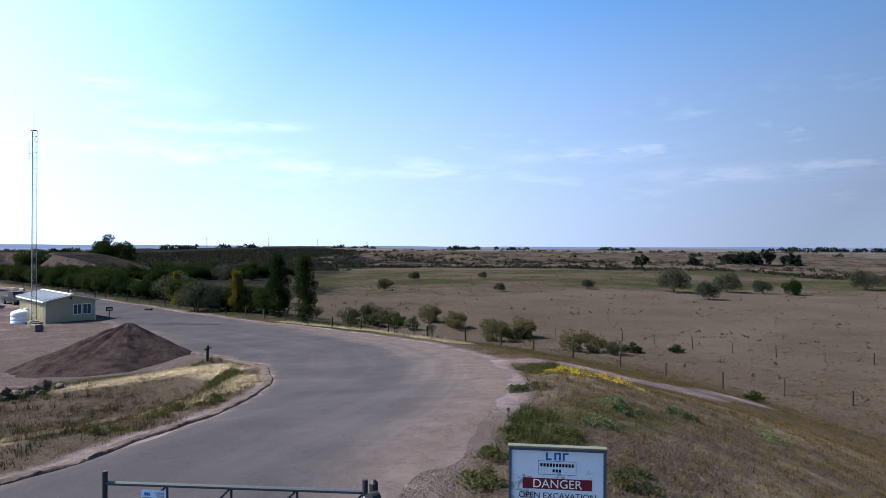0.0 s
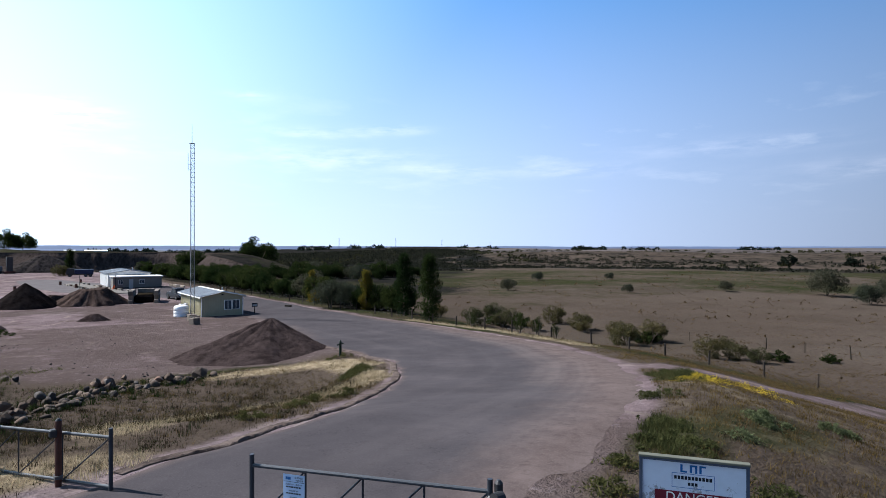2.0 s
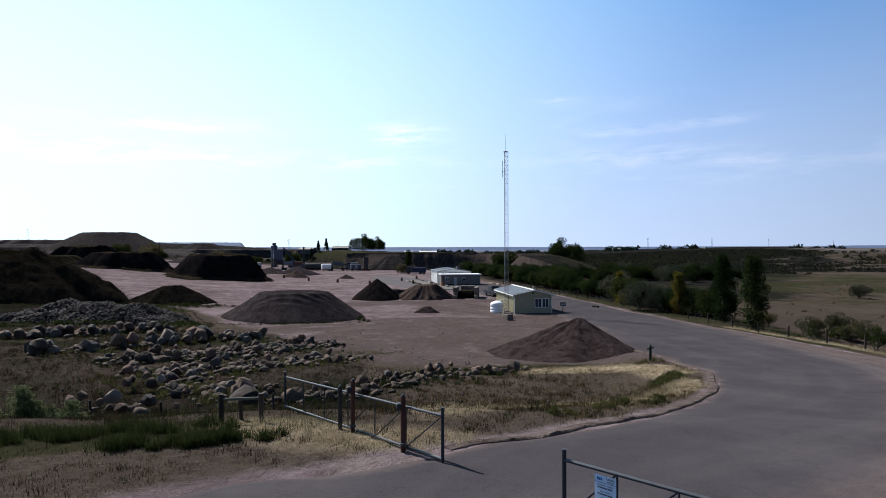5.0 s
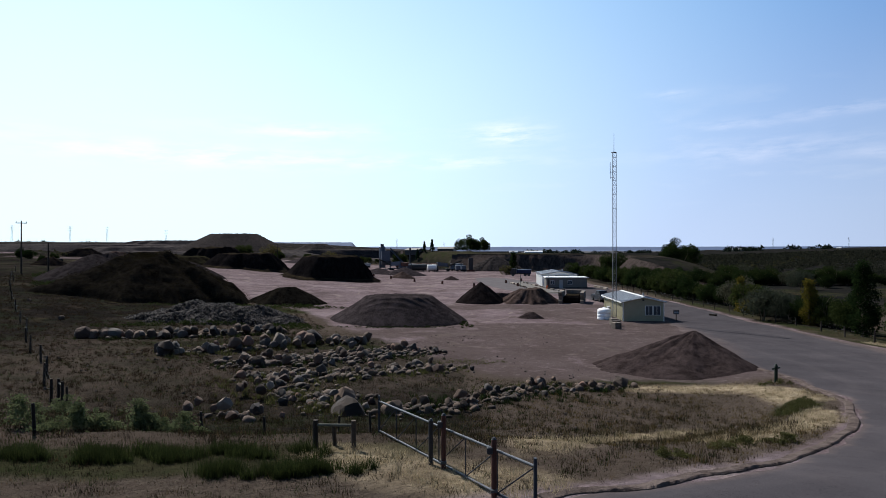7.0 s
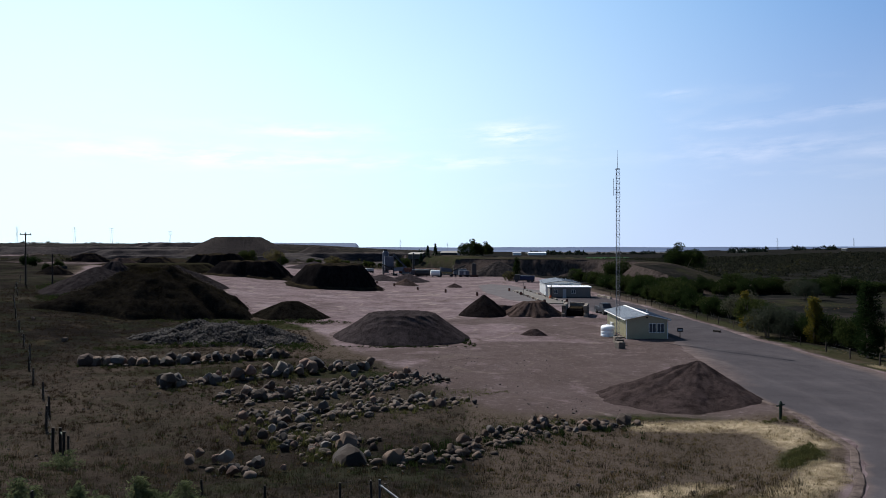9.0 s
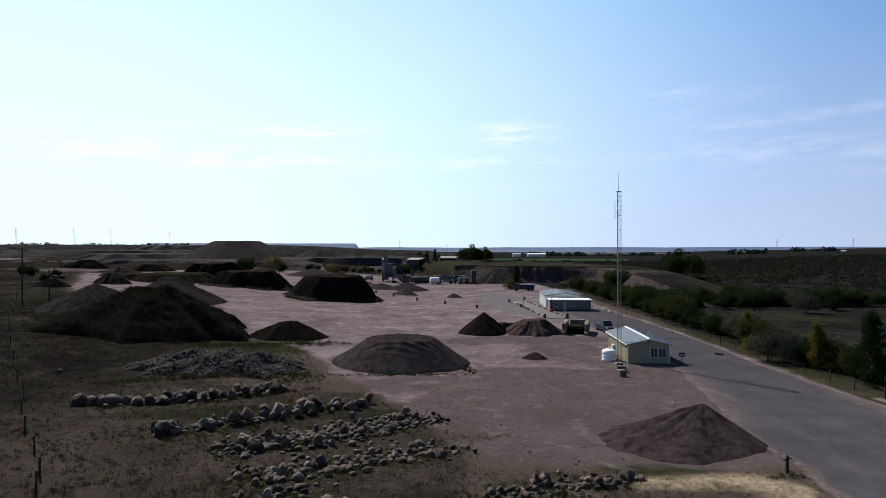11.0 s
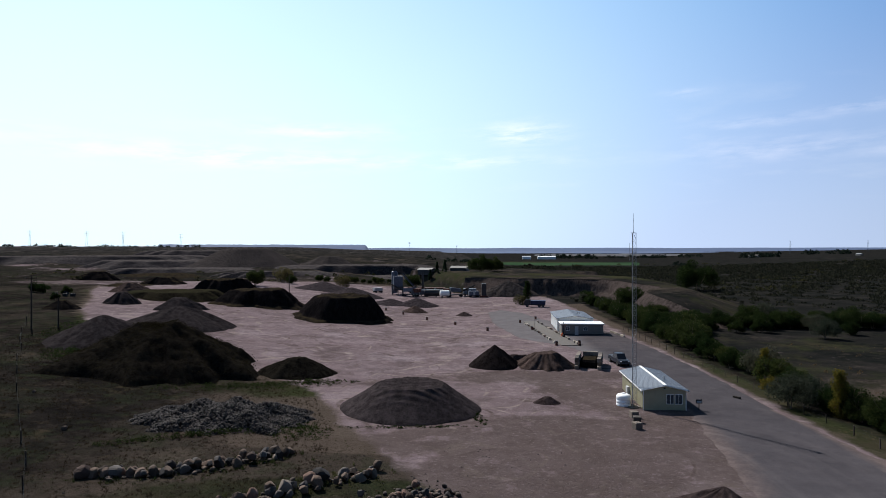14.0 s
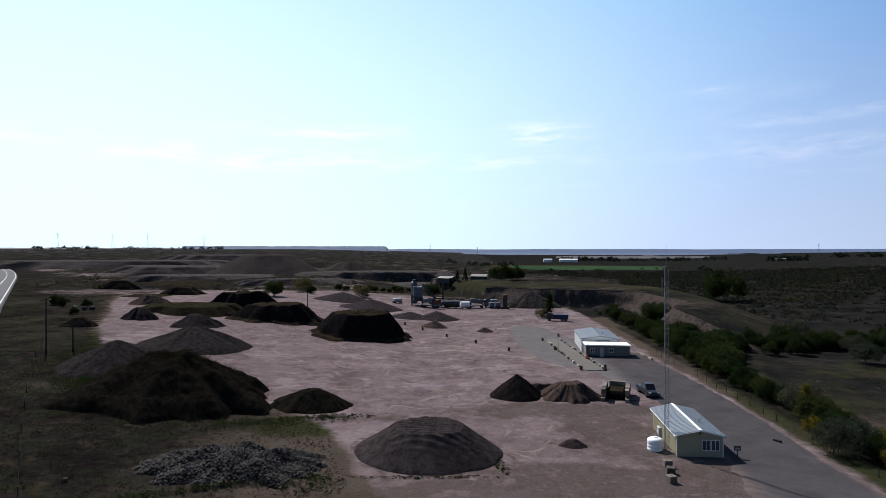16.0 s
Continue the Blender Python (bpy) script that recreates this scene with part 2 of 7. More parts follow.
    k.bump(b, k.math("ADD", k.math("MULTIPLY", tuft, .9), k.math("MULTIPLY", fine, .4)), .9, .22)


def build_road(k, b):
    """Worn asphalt with a dusty gravel edge towards the outside of the bend."""
    a = k.attribute("zones")
    edge = k.math("ADD", k.math("MULTIPLY", k.noise(.4, 5, .65), .7), k.math("MULTIPLY", k.noise(2.5, 4, .7), .4))
    dust = k.grey(k.math("ADD", a[0], k.math("MULTIPLY", k.math("SUBTRACT", edge, .55), .6)), .3, .75)
    fine = k.noise(30, 3, .7)
    tar = k.ramp(k.noise(.25, 5, .6), [(.3, (.0415, .0388, .0435)), (.7, (.062, .0575, .0632))])
    tar = k.mix(k.grey(k.noise(1.3, 5, .7), .55, .75, 0, .5), tar, (.0379, .0351, .04))
    wear = k.noise(.9, 4, .6, stretch=(.5, .5, 1))
    tar = k.mix(k.grey(wear, .5, .7, 0, .22), tar, (.098, .085, .089))
    tar = k.mix(k.grey(fine, .5, .8, 0, .28), tar, (.1264, .1174, .1300))
    crack = k.math("ABSOLUTE", k.math("SUBTRACT", k.noise(.55, 6, .7), .5), 0)
    tar = k.mix(k.grey(crack, .005, .0015, 0, .4), tar, (.0181, .0168, .0185))
    across = k.n.new("ShaderNodeCombineXYZ")
    k.link(a[1], across.inputs[0])
    lanes = k.noise(6.5, 3, .6, at=across.outputs[0])
    tar = k.mix(k.grey(lanes, .48, .62, 0, .12), tar, (.1101, .0978, .0996))
    tar = k.mix(k.grey(lanes, .46, .36, 0, .12), tar, (.0348, .0334, .0371))
    tar = k.mix(k.math("MULTIPLY", a[2], k.grey(k.noise(.3, 5, .65), .3, .6, .55, 1.)), tar, (.122, .116, .121))
    grit = k.ramp(k.noise(.8, 5, .65), [(.3, (.0737, .0571, .055)), (.7, (.1128, .0902, .0871))])
    grit = k.mix(k.grey(k.noise(4, 5, .7), .5, .7, 0, .6), grit, (.0511, .0401, .038))
    grit = k.mix(k.grey(fine, .5, .75, 0, .6), grit, (.1429, .1197, .1184))
    grit = k.mix(k.grey(lanes, .48, .6, 0, .45), grit, (.1504, .1258, .1197))
    k.link(k.mix(dust, tar, grit), b.inputs["Base Color"])
    k.link(k.grey(dust, 0, 1, .85, .97), b.inputs["Roughness"])
    b.inputs["Specular IOR Level"].default_value = 0.
    k.bump(b, fine, .35, .02)


def heap_material(name, lo, hi, fine_lo, grain=9., crown=None):
    def build(k, b):
        runs = k.noise(1.2, 5, .7, stretch=(1, 1, .25))
        clods = k.noise(2.8, 5, .75)
        fine = k.noise(grain, 4, .75)
        c = k.ramp(runs, [(.36, tuple(v * .7 for v in lo)), (.5, tuple((v + w) / 2 for v, w in zip(lo, hi))), (.64, tuple(v * 1.15 for v in hi))])
        c = k.mix(k.grey(clods, .54, .68, 0, .6), c, tuple(v * .55 for v in lo))
        c = k.mix(k.grey(fine, .5, .75, 0, .7), c, fine_lo)
        if crown:   # weeds and dust lie on the level top
            up = k.n.new("ShaderNodeSeparateXYZ")
            k.link(k.n.new("ShaderNodeNewGeometry").outputs["Normal"], up.inputs[0])
            c = k.mix(k.math("MULTIPLY", k.grey(up.outputs[2], .82, .94), k.grey(k.noise(.5, 5, .7), .35, .6)), c, crown)
        k.link(k.mix(1., c, (1., 1., 1.08), "MULTIPLY"), b.inputs["Base Color"])
        b.inputs["Roughness"].default_value = .95
        b.inputs["Specular IOR Level"].default_value = 0.
        k.bump(b, k.math("ADD", k.math("MULTIPLY", fine, .35), k.math("ADD", runs, k.math("MULTIPLY", clods, .6))), .6, .3)
    return material(name, build)


def leaf_material(name, a, b_):
    def build(k, b):
        c = k.ramp(k.island(), [(0, a), (1, b_)])
        c = k.mix(k.grey(k.noise(1.2, 3), .35, .7, 0, .45), c, tuple(x * .55 for x in a))
        c = k.mix(1., c, k.ramp(k.random(), [(0, (.72, .80, .75)), (1, (1.35, 1.2, 1.05))]), "MULTIPLY")
        k.link(c, b.inputs["Base Color"])
        b.inputs["Roughness"].default_value = .9
        b.inputs["Specular IOR Level"].default_value = 0.
        t = k.n.new("ShaderNodeBsdfTranslucent")
        k.link(c, t.inputs["Color"])
        m = k.n.new("ShaderNodeMixShader")
        m.inputs[0].default_value = .4
        k.link(b.outputs[0], m.inputs[1])
        k.link(t.outputs[0], m.inputs[2])
        k.link(m.outputs[0], k.n["Material Output"].inputs[0])
    return material(name, build)


M_GROUND = material("prairie_ground", build_ground)
M_ROAD = material("worn_asphalt", build_road)
M_GRAVEL = heap_material("brown_gravel", (.026, .0192, .0172), (.044, .0332, .030), (.080, .062, .056), 14)
M_SAND = heap_material("tan_fill", (.041, .0295, .0245), (.068, .050, .0415), (.030, .0222, .0185), 6)
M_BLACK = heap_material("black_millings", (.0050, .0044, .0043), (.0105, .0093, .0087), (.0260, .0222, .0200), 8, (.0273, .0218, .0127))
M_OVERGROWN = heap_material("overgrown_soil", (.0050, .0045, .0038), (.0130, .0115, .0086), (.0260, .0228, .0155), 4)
M_SPOIL = heap_material("ochre_spoil", (.0235, .0205, .0188), (.049, .0425, .0380), (.065, .0585, .0490), 1.2)
M_CUT = heap_material("cut_bank_earth", (.030, .0235, .0205), (.056, .045, .038), (.084, .069, .059), 2.2)
M_BENCH = heap_material("weedy_soil", (.008, .0068, .005), (.019, .016, .0105), (.034, .030, .017), 4, (.021, .0205, .011))
M_LIP = heap_material("scraped_earth", (.070, .055, .047), (.112, .090, .076), (.15, .123, .106), 11)
M_CONE = heap_material("dull_gravel", (.0175, .0148, .0142), (.030, .0258, .0245), (.054, .0465, .044), 12)
M_STOCK = heap_material("stockpile_gravel", (.0255, .0208, .0200), (.042, .0348, .0332), (.076, .063, .060), 16)
M_DARKCONE = heap_material("dark_millings", (.0085, .0070, .0064), (.0175, .0142, .0128), (.036, .029, .026), 9)
M_SPOIL_DARK = heap_material("dark_spoil", (.0175, .0160, .0165), (.038, .0340, .0330), (.066, .0590, .0545), .9, (.072, .064, .057))
M_GREY_HEAP = heap_material("grey_gravel", (.0239, .0199, .0199), (.0412, .0343, .034), (.0664, .0562, .0556), 12)
M_STONE = plain("field_stone", (.078, .056, .044), .9, vary=.35, scale=1.3, bump=.5, per="object")
M_COBBLE = plain("river_cobble", (.038, .033, .032), .9, vary=.5, scale=2, bump=.4, per="island")
M_STEEL = plain("galvanised_steel", (.054, .0612, .072), .5, .35, .2, 5)
M_RUST = plain("rusty_red_steel", (.085, .036, .027), .75, .3, .3, 6)
M_DARK = plain("dark_painted_steel", (.035, .036, .04), .5, .3, .2, 5)
M_WHITE = plain("white_paint", (.78, .78, .76), .5, vary=.06, scale=2)
M_CREAM = plain("cream_siding", (.36, .3312, .2232), .6, vary=.08, scale=1.5)
M_ROOF = plain("grey_blue_metal_roof", (.1386, .1638, .1974), .6, .0, .08, 1)
M_ROOF2 = plain("pale_metal_roof", (.372, .384, .396), .6, .0, .08, 1)
M_CONCRETE = plain("weathered_concrete", (.21, .195, .175), .9, vary=.2, scale=2, bump=.3, per="object")
M_OLDBLOCK = plain("stained_concrete", (.115, .103, .092), .9, vary=.3, scale=2, bump=.3, per="object")
M_WOOD = plain("weathered_wood", (.036, .029, .0235), .9, vary=.35, scale=8, bump=.4, per="object")
M_GLASS = plain("window_glass", (.05, .06, .07), .08, 0, .1, 1, 0)
M_PLASTIC = plain("white_plastic", (.82, .83, .83), .4, vary=.04)
M_BLUE = plain("dark_blue_paint", (.006, .009, .018), .45, .1, .1)
M_RUBBER = plain("black_rubber", (.02, .02, .02), .85, vary=.2)
M_ORANGE = plain("orange_plastic", (.75, .12, .03), .6, vary=.1)
M_BARK = plain("grey_bark", (.11, .085, .065), .95, vary=.35, scale=9, bump=.6)
M_LEAF = leaf_material("green_leaves", (.0135, .0220, .0082), (.042, .057, .0195))
M_LEAF_DARK = leaf_material("dark_poplar_leaves", (.0095, .0185, .0074), (.0285, .043, .0148))
M_LEAF_GOLD = leaf_material("yellowing_leaves", (.046, .056, .013), (.155, .118, .024))
M_LEAF_SILVER = leaf_material("silver_willow_leaves", (.030, .035, .0265), (.070, .076, .058))
M_SPRUCE = leaf_material("spruce_needles", (.0156, .0364, .0208), (.039, .065, .0338))
M_SAGE = leaf_material("sage_leaves", (0.0259, 0.0266, 0.0147), (0.0672, 0.0598, 0.0333))
M_FARTREE = leaf_material("far_tree_leaves", (.008, .013, .012), (.022, .030, .024))
M_SCRUB = leaf_material("valley_scrub_leaves", (.0105, .0125, .0100), (.039, .041, .032))
M_STRAW = leaf_material("dry_straw", (.24, .19, .128), (.52, .43, .31))
M_BROWNGRASS = leaf_material("brown_grass", (.0438, .0331, .022), (.1134, .0866, .0529))
M_DARKGRASS = leaf_material("dark_dry_grass", (.0105, .0088, .0068), (.034, .0275, .020))
M_STRAWDULL = leaf_material("tan_grass", (.064, .0465, .0195), (.138, .102, .043))
M_WEED = leaf_material("fresh_weeds", (.034, .0425, .018), (.088, .092, .042))
M_PALEWEED = leaf_material("pale_weeds", (.0933, .1077, .0564), (.175, .1871, .1034))
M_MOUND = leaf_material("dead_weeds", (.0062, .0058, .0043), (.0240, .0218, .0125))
M_BUSH = leaf_material("olive_bush_leaves", (.0384, .0396, .0204), (.102, .096, .0504))
M_DARKWEED = leaf_material("dark_weeds", (.012, .019, .008), (.04, .055, .02))
M_FLOWER = leaf_material("yellow_blossom", (.26, .22, .03), (.5, .40, .05))
# left plateau: pale bluish base colour stands in for haze
M_FARLEFT = plain("hazed_plateau", (.088, .088, .104), 1, vary=.25, scale=.004, bump=0)
M_FAR = plain("distant_upland", (.042, .039, .041), 1, vary=.25, scale=.004, bump=0)
# blue of the distance haze, painted into the ridges' base colour
M_HAZERIDGE = plain("haze_blue_ridge", (.0585, .0878, .1609), 1, vary=.1, scale=.002, bump=0)

# ---------------------------------------------------------------- shape helpers
rng = random.Random(7)


def link_mesh(name, bm, mat, parent=None, smooth=False):
    me = bpy.data.meshes.new(name)
    bm.to_mesh(me)
    bm.free()
    for m in mat if isinstance(mat, (list, tuple)) else [mat]:
        me.materials.append(m)
    if smooth:
        me.polygons.foreach_set("use_smooth", [True] * len(me.polygons))
    ob = new(name, me)
    if parent:
        ob.parent = parent
    return ob


def part(name, bm, mat, parent, label="", smooth=False):
    ob = link_mesh(name, bm, mat, parent, smooth)
    return tagged(ob, label) if label else ob


def thing(name, x, y, z=None, turn=0., label="", category="", group="", kind=""):
    ob = new(name)
    ob.location = (x, y, float(ground_z(x, y)) if z is None else z)
    ob.rotation_euler = (0, 0, radians(turn))
    return tagged(ob, label, category, group, kind)


def add_box(bm, x0, x1, y0, y1, z0, z1, bevel=0.):
    r = bmesh.ops.create_cube(bm, size=1)
    for v in r["verts"]:
        v.co = Vector(((x0 + x1) / 2 + v.co.x * (x1 - x0), (y0 + y1) / 2 + v.co.y * (y1 - y0), (z0 + z1) / 2 + v.co.z * (z1 - z0)))
    if bevel:
        bmesh.ops.bevel(bm, geom=list({e for v in r["verts"] for e in v.link_edges}), offset=bevel, segments=1, affect="EDGES")
    return r["verts"]


def box(x0, x1, y0, y1, z0, z1, bevel=0.):
    bm = bmesh.new()
    add_box(bm, x0, x1, y0, y1, z0, z1, bevel)
    return bm


def add_rod(bm, a, b, r0, r1=None, sides=8):
    a, b = Vector(a), Vector(b)
    m = Matrix.Translation((a + b) / 2) @ (b - a).to_track_quat("Z", "Y").to_matrix().to_4x4()
    bmesh.ops.create_cone(bm, cap_ends=True, segments=sides, radius1=r0, radius2=r0 if r1 is None else r1, depth=(b - a).length, matrix=m)


def rod(a, b, r0, r1=None, sides=8):
    bm = bmesh.new()
    add_rod(bm, a, b, r0, r1, sides)
    return bm


def raw_mesh(name, verts, faces, mat, parent=None, smooth=False):
    me = bpy.data.meshes.new(name)
    me.from_pydata(verts, [], faces)
    for m in mat if isinstance(mat, (list, tuple)) else [mat]:
        me.materials.append(m)
    if smooth:
        me.polygons.foreach_set("use_smooth", [True] * len(me.polygons))
    ob = new(name, me)
    if parent:
        ob.parent = parent
    return ob


# ---------------------------------------------------------------- the lie of the land
def sstep(a, b, v):
    u = np.clip((v - a) / (b - a), 0, 1)
    return u * u * (3 - 2 * u)
def wave(x, y, s, seed):
    """Smooth rolling value, about -1 to 1, of period s metres."""
    a = seed * 1.7
    return (np.sin(x / s * 6.28 + a) * np.cos(y / s * 5.1 + a * 2.3) + np.sin((x * .6 + y * .8) / s * 9.7 + a * 3.1) * .6
            + np.sin((x * .8 - y * .6) / s * 15.1 + a * 5.3) * .35) / 1.95
ROAD = [(-2.4, 9.9), (0.1, 10.5), (2.3, 11.6), (5, 12.7), (8.2, 14.7), (12.2, 18.6), (15.9, 22.8), (20.7, 30.6), (22.9, 38.6), (22.8, 43.9), (24.9, 54.7), (28.5, 72.8), (31, 84), (30.5, 94), (29.6, 105), (28, 114), (24, 127), (16, 138), (12, 165), (12.5, 192), (17, 200), (23, 192), (26, 175), (31, 165), (38.3, 148), (39.6, 142), (41, 117), (41, 97), (40, 78), (40.2, 58.6), (39.2, 42.6), (35.8, 30.7), (26.9, 19.2), (20.7, 14), (15.3, 10.2), (12.2, 8.5), (9, 7.2), (6.7, 6.3), (1.5, 2.5), (-6, -2), (-16, -6), (-18, 2), (-8, 6.5)]
OUTER_Y, OUTER_X = [-6, -2, 2.5, 6.3, 7.2, 8.5, 10.2, 14, 19.2, 30.7, 42.6, 58.6, 78, 97, 117, 142, 148, 165], [-16, -6, 1.5, 6.7, 9, 12.2, 15.3, 20.7, 26.9, 35.8, 39.2, 40.2, 40, 41, 41, 39.6, 38.3, 31]
SPUR = [(-20, 315), (6, 268), (34, 262), (52, 259), (63, 254), (65, 244), (61, 226), (56, 206), (54, 194), (56, 181), (60, 167), (66, 156), (75, 149), (92, 165), (104, 202), (113, 256), (112, 300), (86, 340), (70, 520), (-20, 520)]
HIGHWAY = [(-99.5, 121), (-136.7, 172.4), (-236, 308), (-288, 379), (-358, 467), (-423, 543), (-468, 593)]
SPUR_FOOT, SPUR_BACK = SPUR[:13], SPUR[12:18]
def spur_top(x, y):
    """Height of the spur's turf over the valley floor, falling to its nose and its far side."""
    back = line_dist(x, y, SPUR_BACK)
    return 6.8 * sstep(140, 215, np.asarray(y, float) + .25 * np.asarray(x, float)) ** .8 * sstep(0, 30, np.where(y < 345, back, 30)) * (1 - .6 * sstep(340, 520, y))
def poly_dist(x, y, poly):
    """Distance to a polygon's edge, positive inside it."""
    x, y = np.asarray(x, float), np.asarray(y, float)
    best, inside = np.full(x.shape, 1e9), np.zeros(x.shape, bool)
    for (ax, ay), (bx, by) in zip(poly, poly[1:] + poly[:1]):
        dx, dy = bx - ax, by - ay
        u = np.clip(((x - ax) * dx + (y - ay) * dy) / (dx * dx + dy * dy), 0, 1)
        best = np.minimum(best, np.hypot(x - ax - u * dx, y - ay - u * dy))
        if dy:
            inside ^= ((ay > y) != (by > y)) & (x < (y - ay) / dy * dx + ax)
    return np.where(inside, best, -best)
def line_dist(x, y, pts):
    best = np.full(np.shape(x), 1e9)
    for (ax, ay), (bx, by) in zip(pts, pts[1:]):
        dx, dy = bx - ax, by - ay
        u = np.clip(((x - ax) * dx + (y - ay) * dy) / (dx * dx + dy * dy), 0, 1)
        best = np.minimum(best, np.hypot(x - ax - u * dx, y - ay - u * dy))
    return best
def bank_z(x, y):
    """The bank that carries the entrance road, falling from the gate to the yard."""
    s = y + .4 * np.maximum(x, 0)
    e = np.interp(s, [-60, 0, 9, 13, 17, 20.5, 24, 27.6, 34, 39, 45, 52, 60, 75, 95], [5.6, 4.95, 4.68, 4.48, 4.15, 3.62, 3.15, 2.75, 2.1, 1.55, 1.05, .72, .42, .05, -.12])
    return e + .055 * np.clip(-6 - x, 0, 50)
def ground_z(x, y):
    x, y = np.asarray(x, float), np.asarray(y, float)
    z = bank_z(x, y)
    side = poly_dist(x, y, ROAD)
    right = x > np.interp(y, OUTER_Y, OUTER_X)
    hollow = (.45 + .65 * np.exp(-((y - 28) / 6) ** 2)) * sstep(1.0, 5.5, -side) * sstep(62, 46, y) * sstep(16, 21, y)
    low = -2.4 + 1.9 * sstep(35, 90, y)
    even = sstep(46, 30, y)      # an even slope beside the gate, a steeper edge along the bend
    fall = (even * (.85 * np.clip((-side - 2.05) / 20.5, 0, 1) + .15 * sstep(2.05, 21, -side)) + (1 - even) * sstep(1.2, 17, -side)) * sstep(150, 90, y)
    z = np.where(side > 0, z, np.where(right, z + np.minimum(low - z, 0) * fall, z - hollow))
    d = np.hypot(x, y)
    az = np.degrees(np.arctan2(x, y))
    z = z + .045 * np.clip(-35 - x, 0, 60) * sstep(700, 200, d)
    z = z + .75 * np.exp(-((x + 13) / 15) ** 2 - ((y - 49) / 9) ** 2)
    z = z + wave(x, y, 23, 1) * .10 * sstep(8, 30, d) * sstep(300, 100, d)
    # far side of the valley, to the right
    r = d + 30 * wave(x, y, 260, 2) + 12 * wave(x, y, 90, 4)
    bank = sstep(300, 430, r) * (5.5 + 1.5 * wave(x, y, 400, 3)) * sstep(32, 46, az)
    bank = bank + sstep(420, 1000, r) * 9 * sstep(16, 34, az) * sstep(46, 34, az)
    z = z + bank - sstep(300, 350, r) * sstep(540, 440, r) * 1.8 * np.abs(wave(x, y, 75, 13)) * sstep(24, 38, az)
    # broad rises in the distance
    z = z + sstep(1200, 3000, d) * (2 + 9 * wave(x, y, 2300, 5)) * sstep(8, 42, az)
    # plateau to the left and ahead
    z = z + sstep(300, 1600, d + 60 * wave(x, y, 300, 6)) * 22 * sstep(4, -16, az) * sstep(400, 900, d + 4 * np.clip(-az, 0, 60))
    # dug and dumped ground behind the yard
    dug = sstep(285, 340, d) * sstep(1000, 700, d) * sstep(12, 4, az) * sstep(-48, -38, az)
    z = z + dug * (1.6 * np.abs(wave(x, y, 70, 9)) + 3.2 * wave(x, y, 190, 10) + .9 * wave(x, y, 31, 11))
    w = sstep(30, 13, line_dist(x, y, HIGHWAY[1:])) * sstep(150, 185, y)      # level ground under the highway
    z = z * (1 - w) + 6.4 * w
    # cut bank and grassy spur behind the yard
    d = poly_dist(x, y, SPUR)
    z = z + np.where(d > 0, spur_top(x, y) * sstep(8, 15, line_dist(x, y, SPUR_FOOT)), 0)
    return z

YARD = [(28.3, 56.6), (24, 43.3), (21.6, 39.4), (15, 40.2), (9.5, 39.2), (4, 38.5), (1.5, 43.5), (-1.5, 51), (-4.5, 58), (-8.5, 66), (-13, 73), (-17, 84), (-25, 92), (-50, 100), (-64, 112), (-72, 126), (-88, 150), (-104, 182),
        (-124, 215), (-140, 250), (-125, 285), (-60, 300), (-15, 300), (8, 270), (33, 277), (40, 250), (42, 225), (41.2, 170), (41.2, 120), (41.2, 95), (41, 75), (40.8, 66), (36, 60)]
VERGE = [(1.8, 12.6), (5.1, 14.4), (8.8, 17.2), (12.4, 20.2), (15.7, 24.1), (19.2, 30), (21.7, 37), (20.9, 40.3), (15, 40.6), (10.1, 39.3), (6, 31.9), (1.8, 24.9), (0, 13.6)]
TRACK = [(26.1, 17.1), (27.8, 15.9), (31.1, 15.0), (29.4, 12.1), (35.2, 11.8), (41.5, 11.2), (42.0, 10.2)]      # gravel spur off the bend


def blob(x, y, cx, cy, rx, ry, turn=0.):
    c, s = math.cos(radians(turn)), math.sin(radians(turn))
    u, v = (x - cx) * c + (y - cy) * s, -(x - cx) * s + (y - cy) * c
    return 1 - np.clip(np.hypot(u / rx, v / ry) - .5, 0, 1)


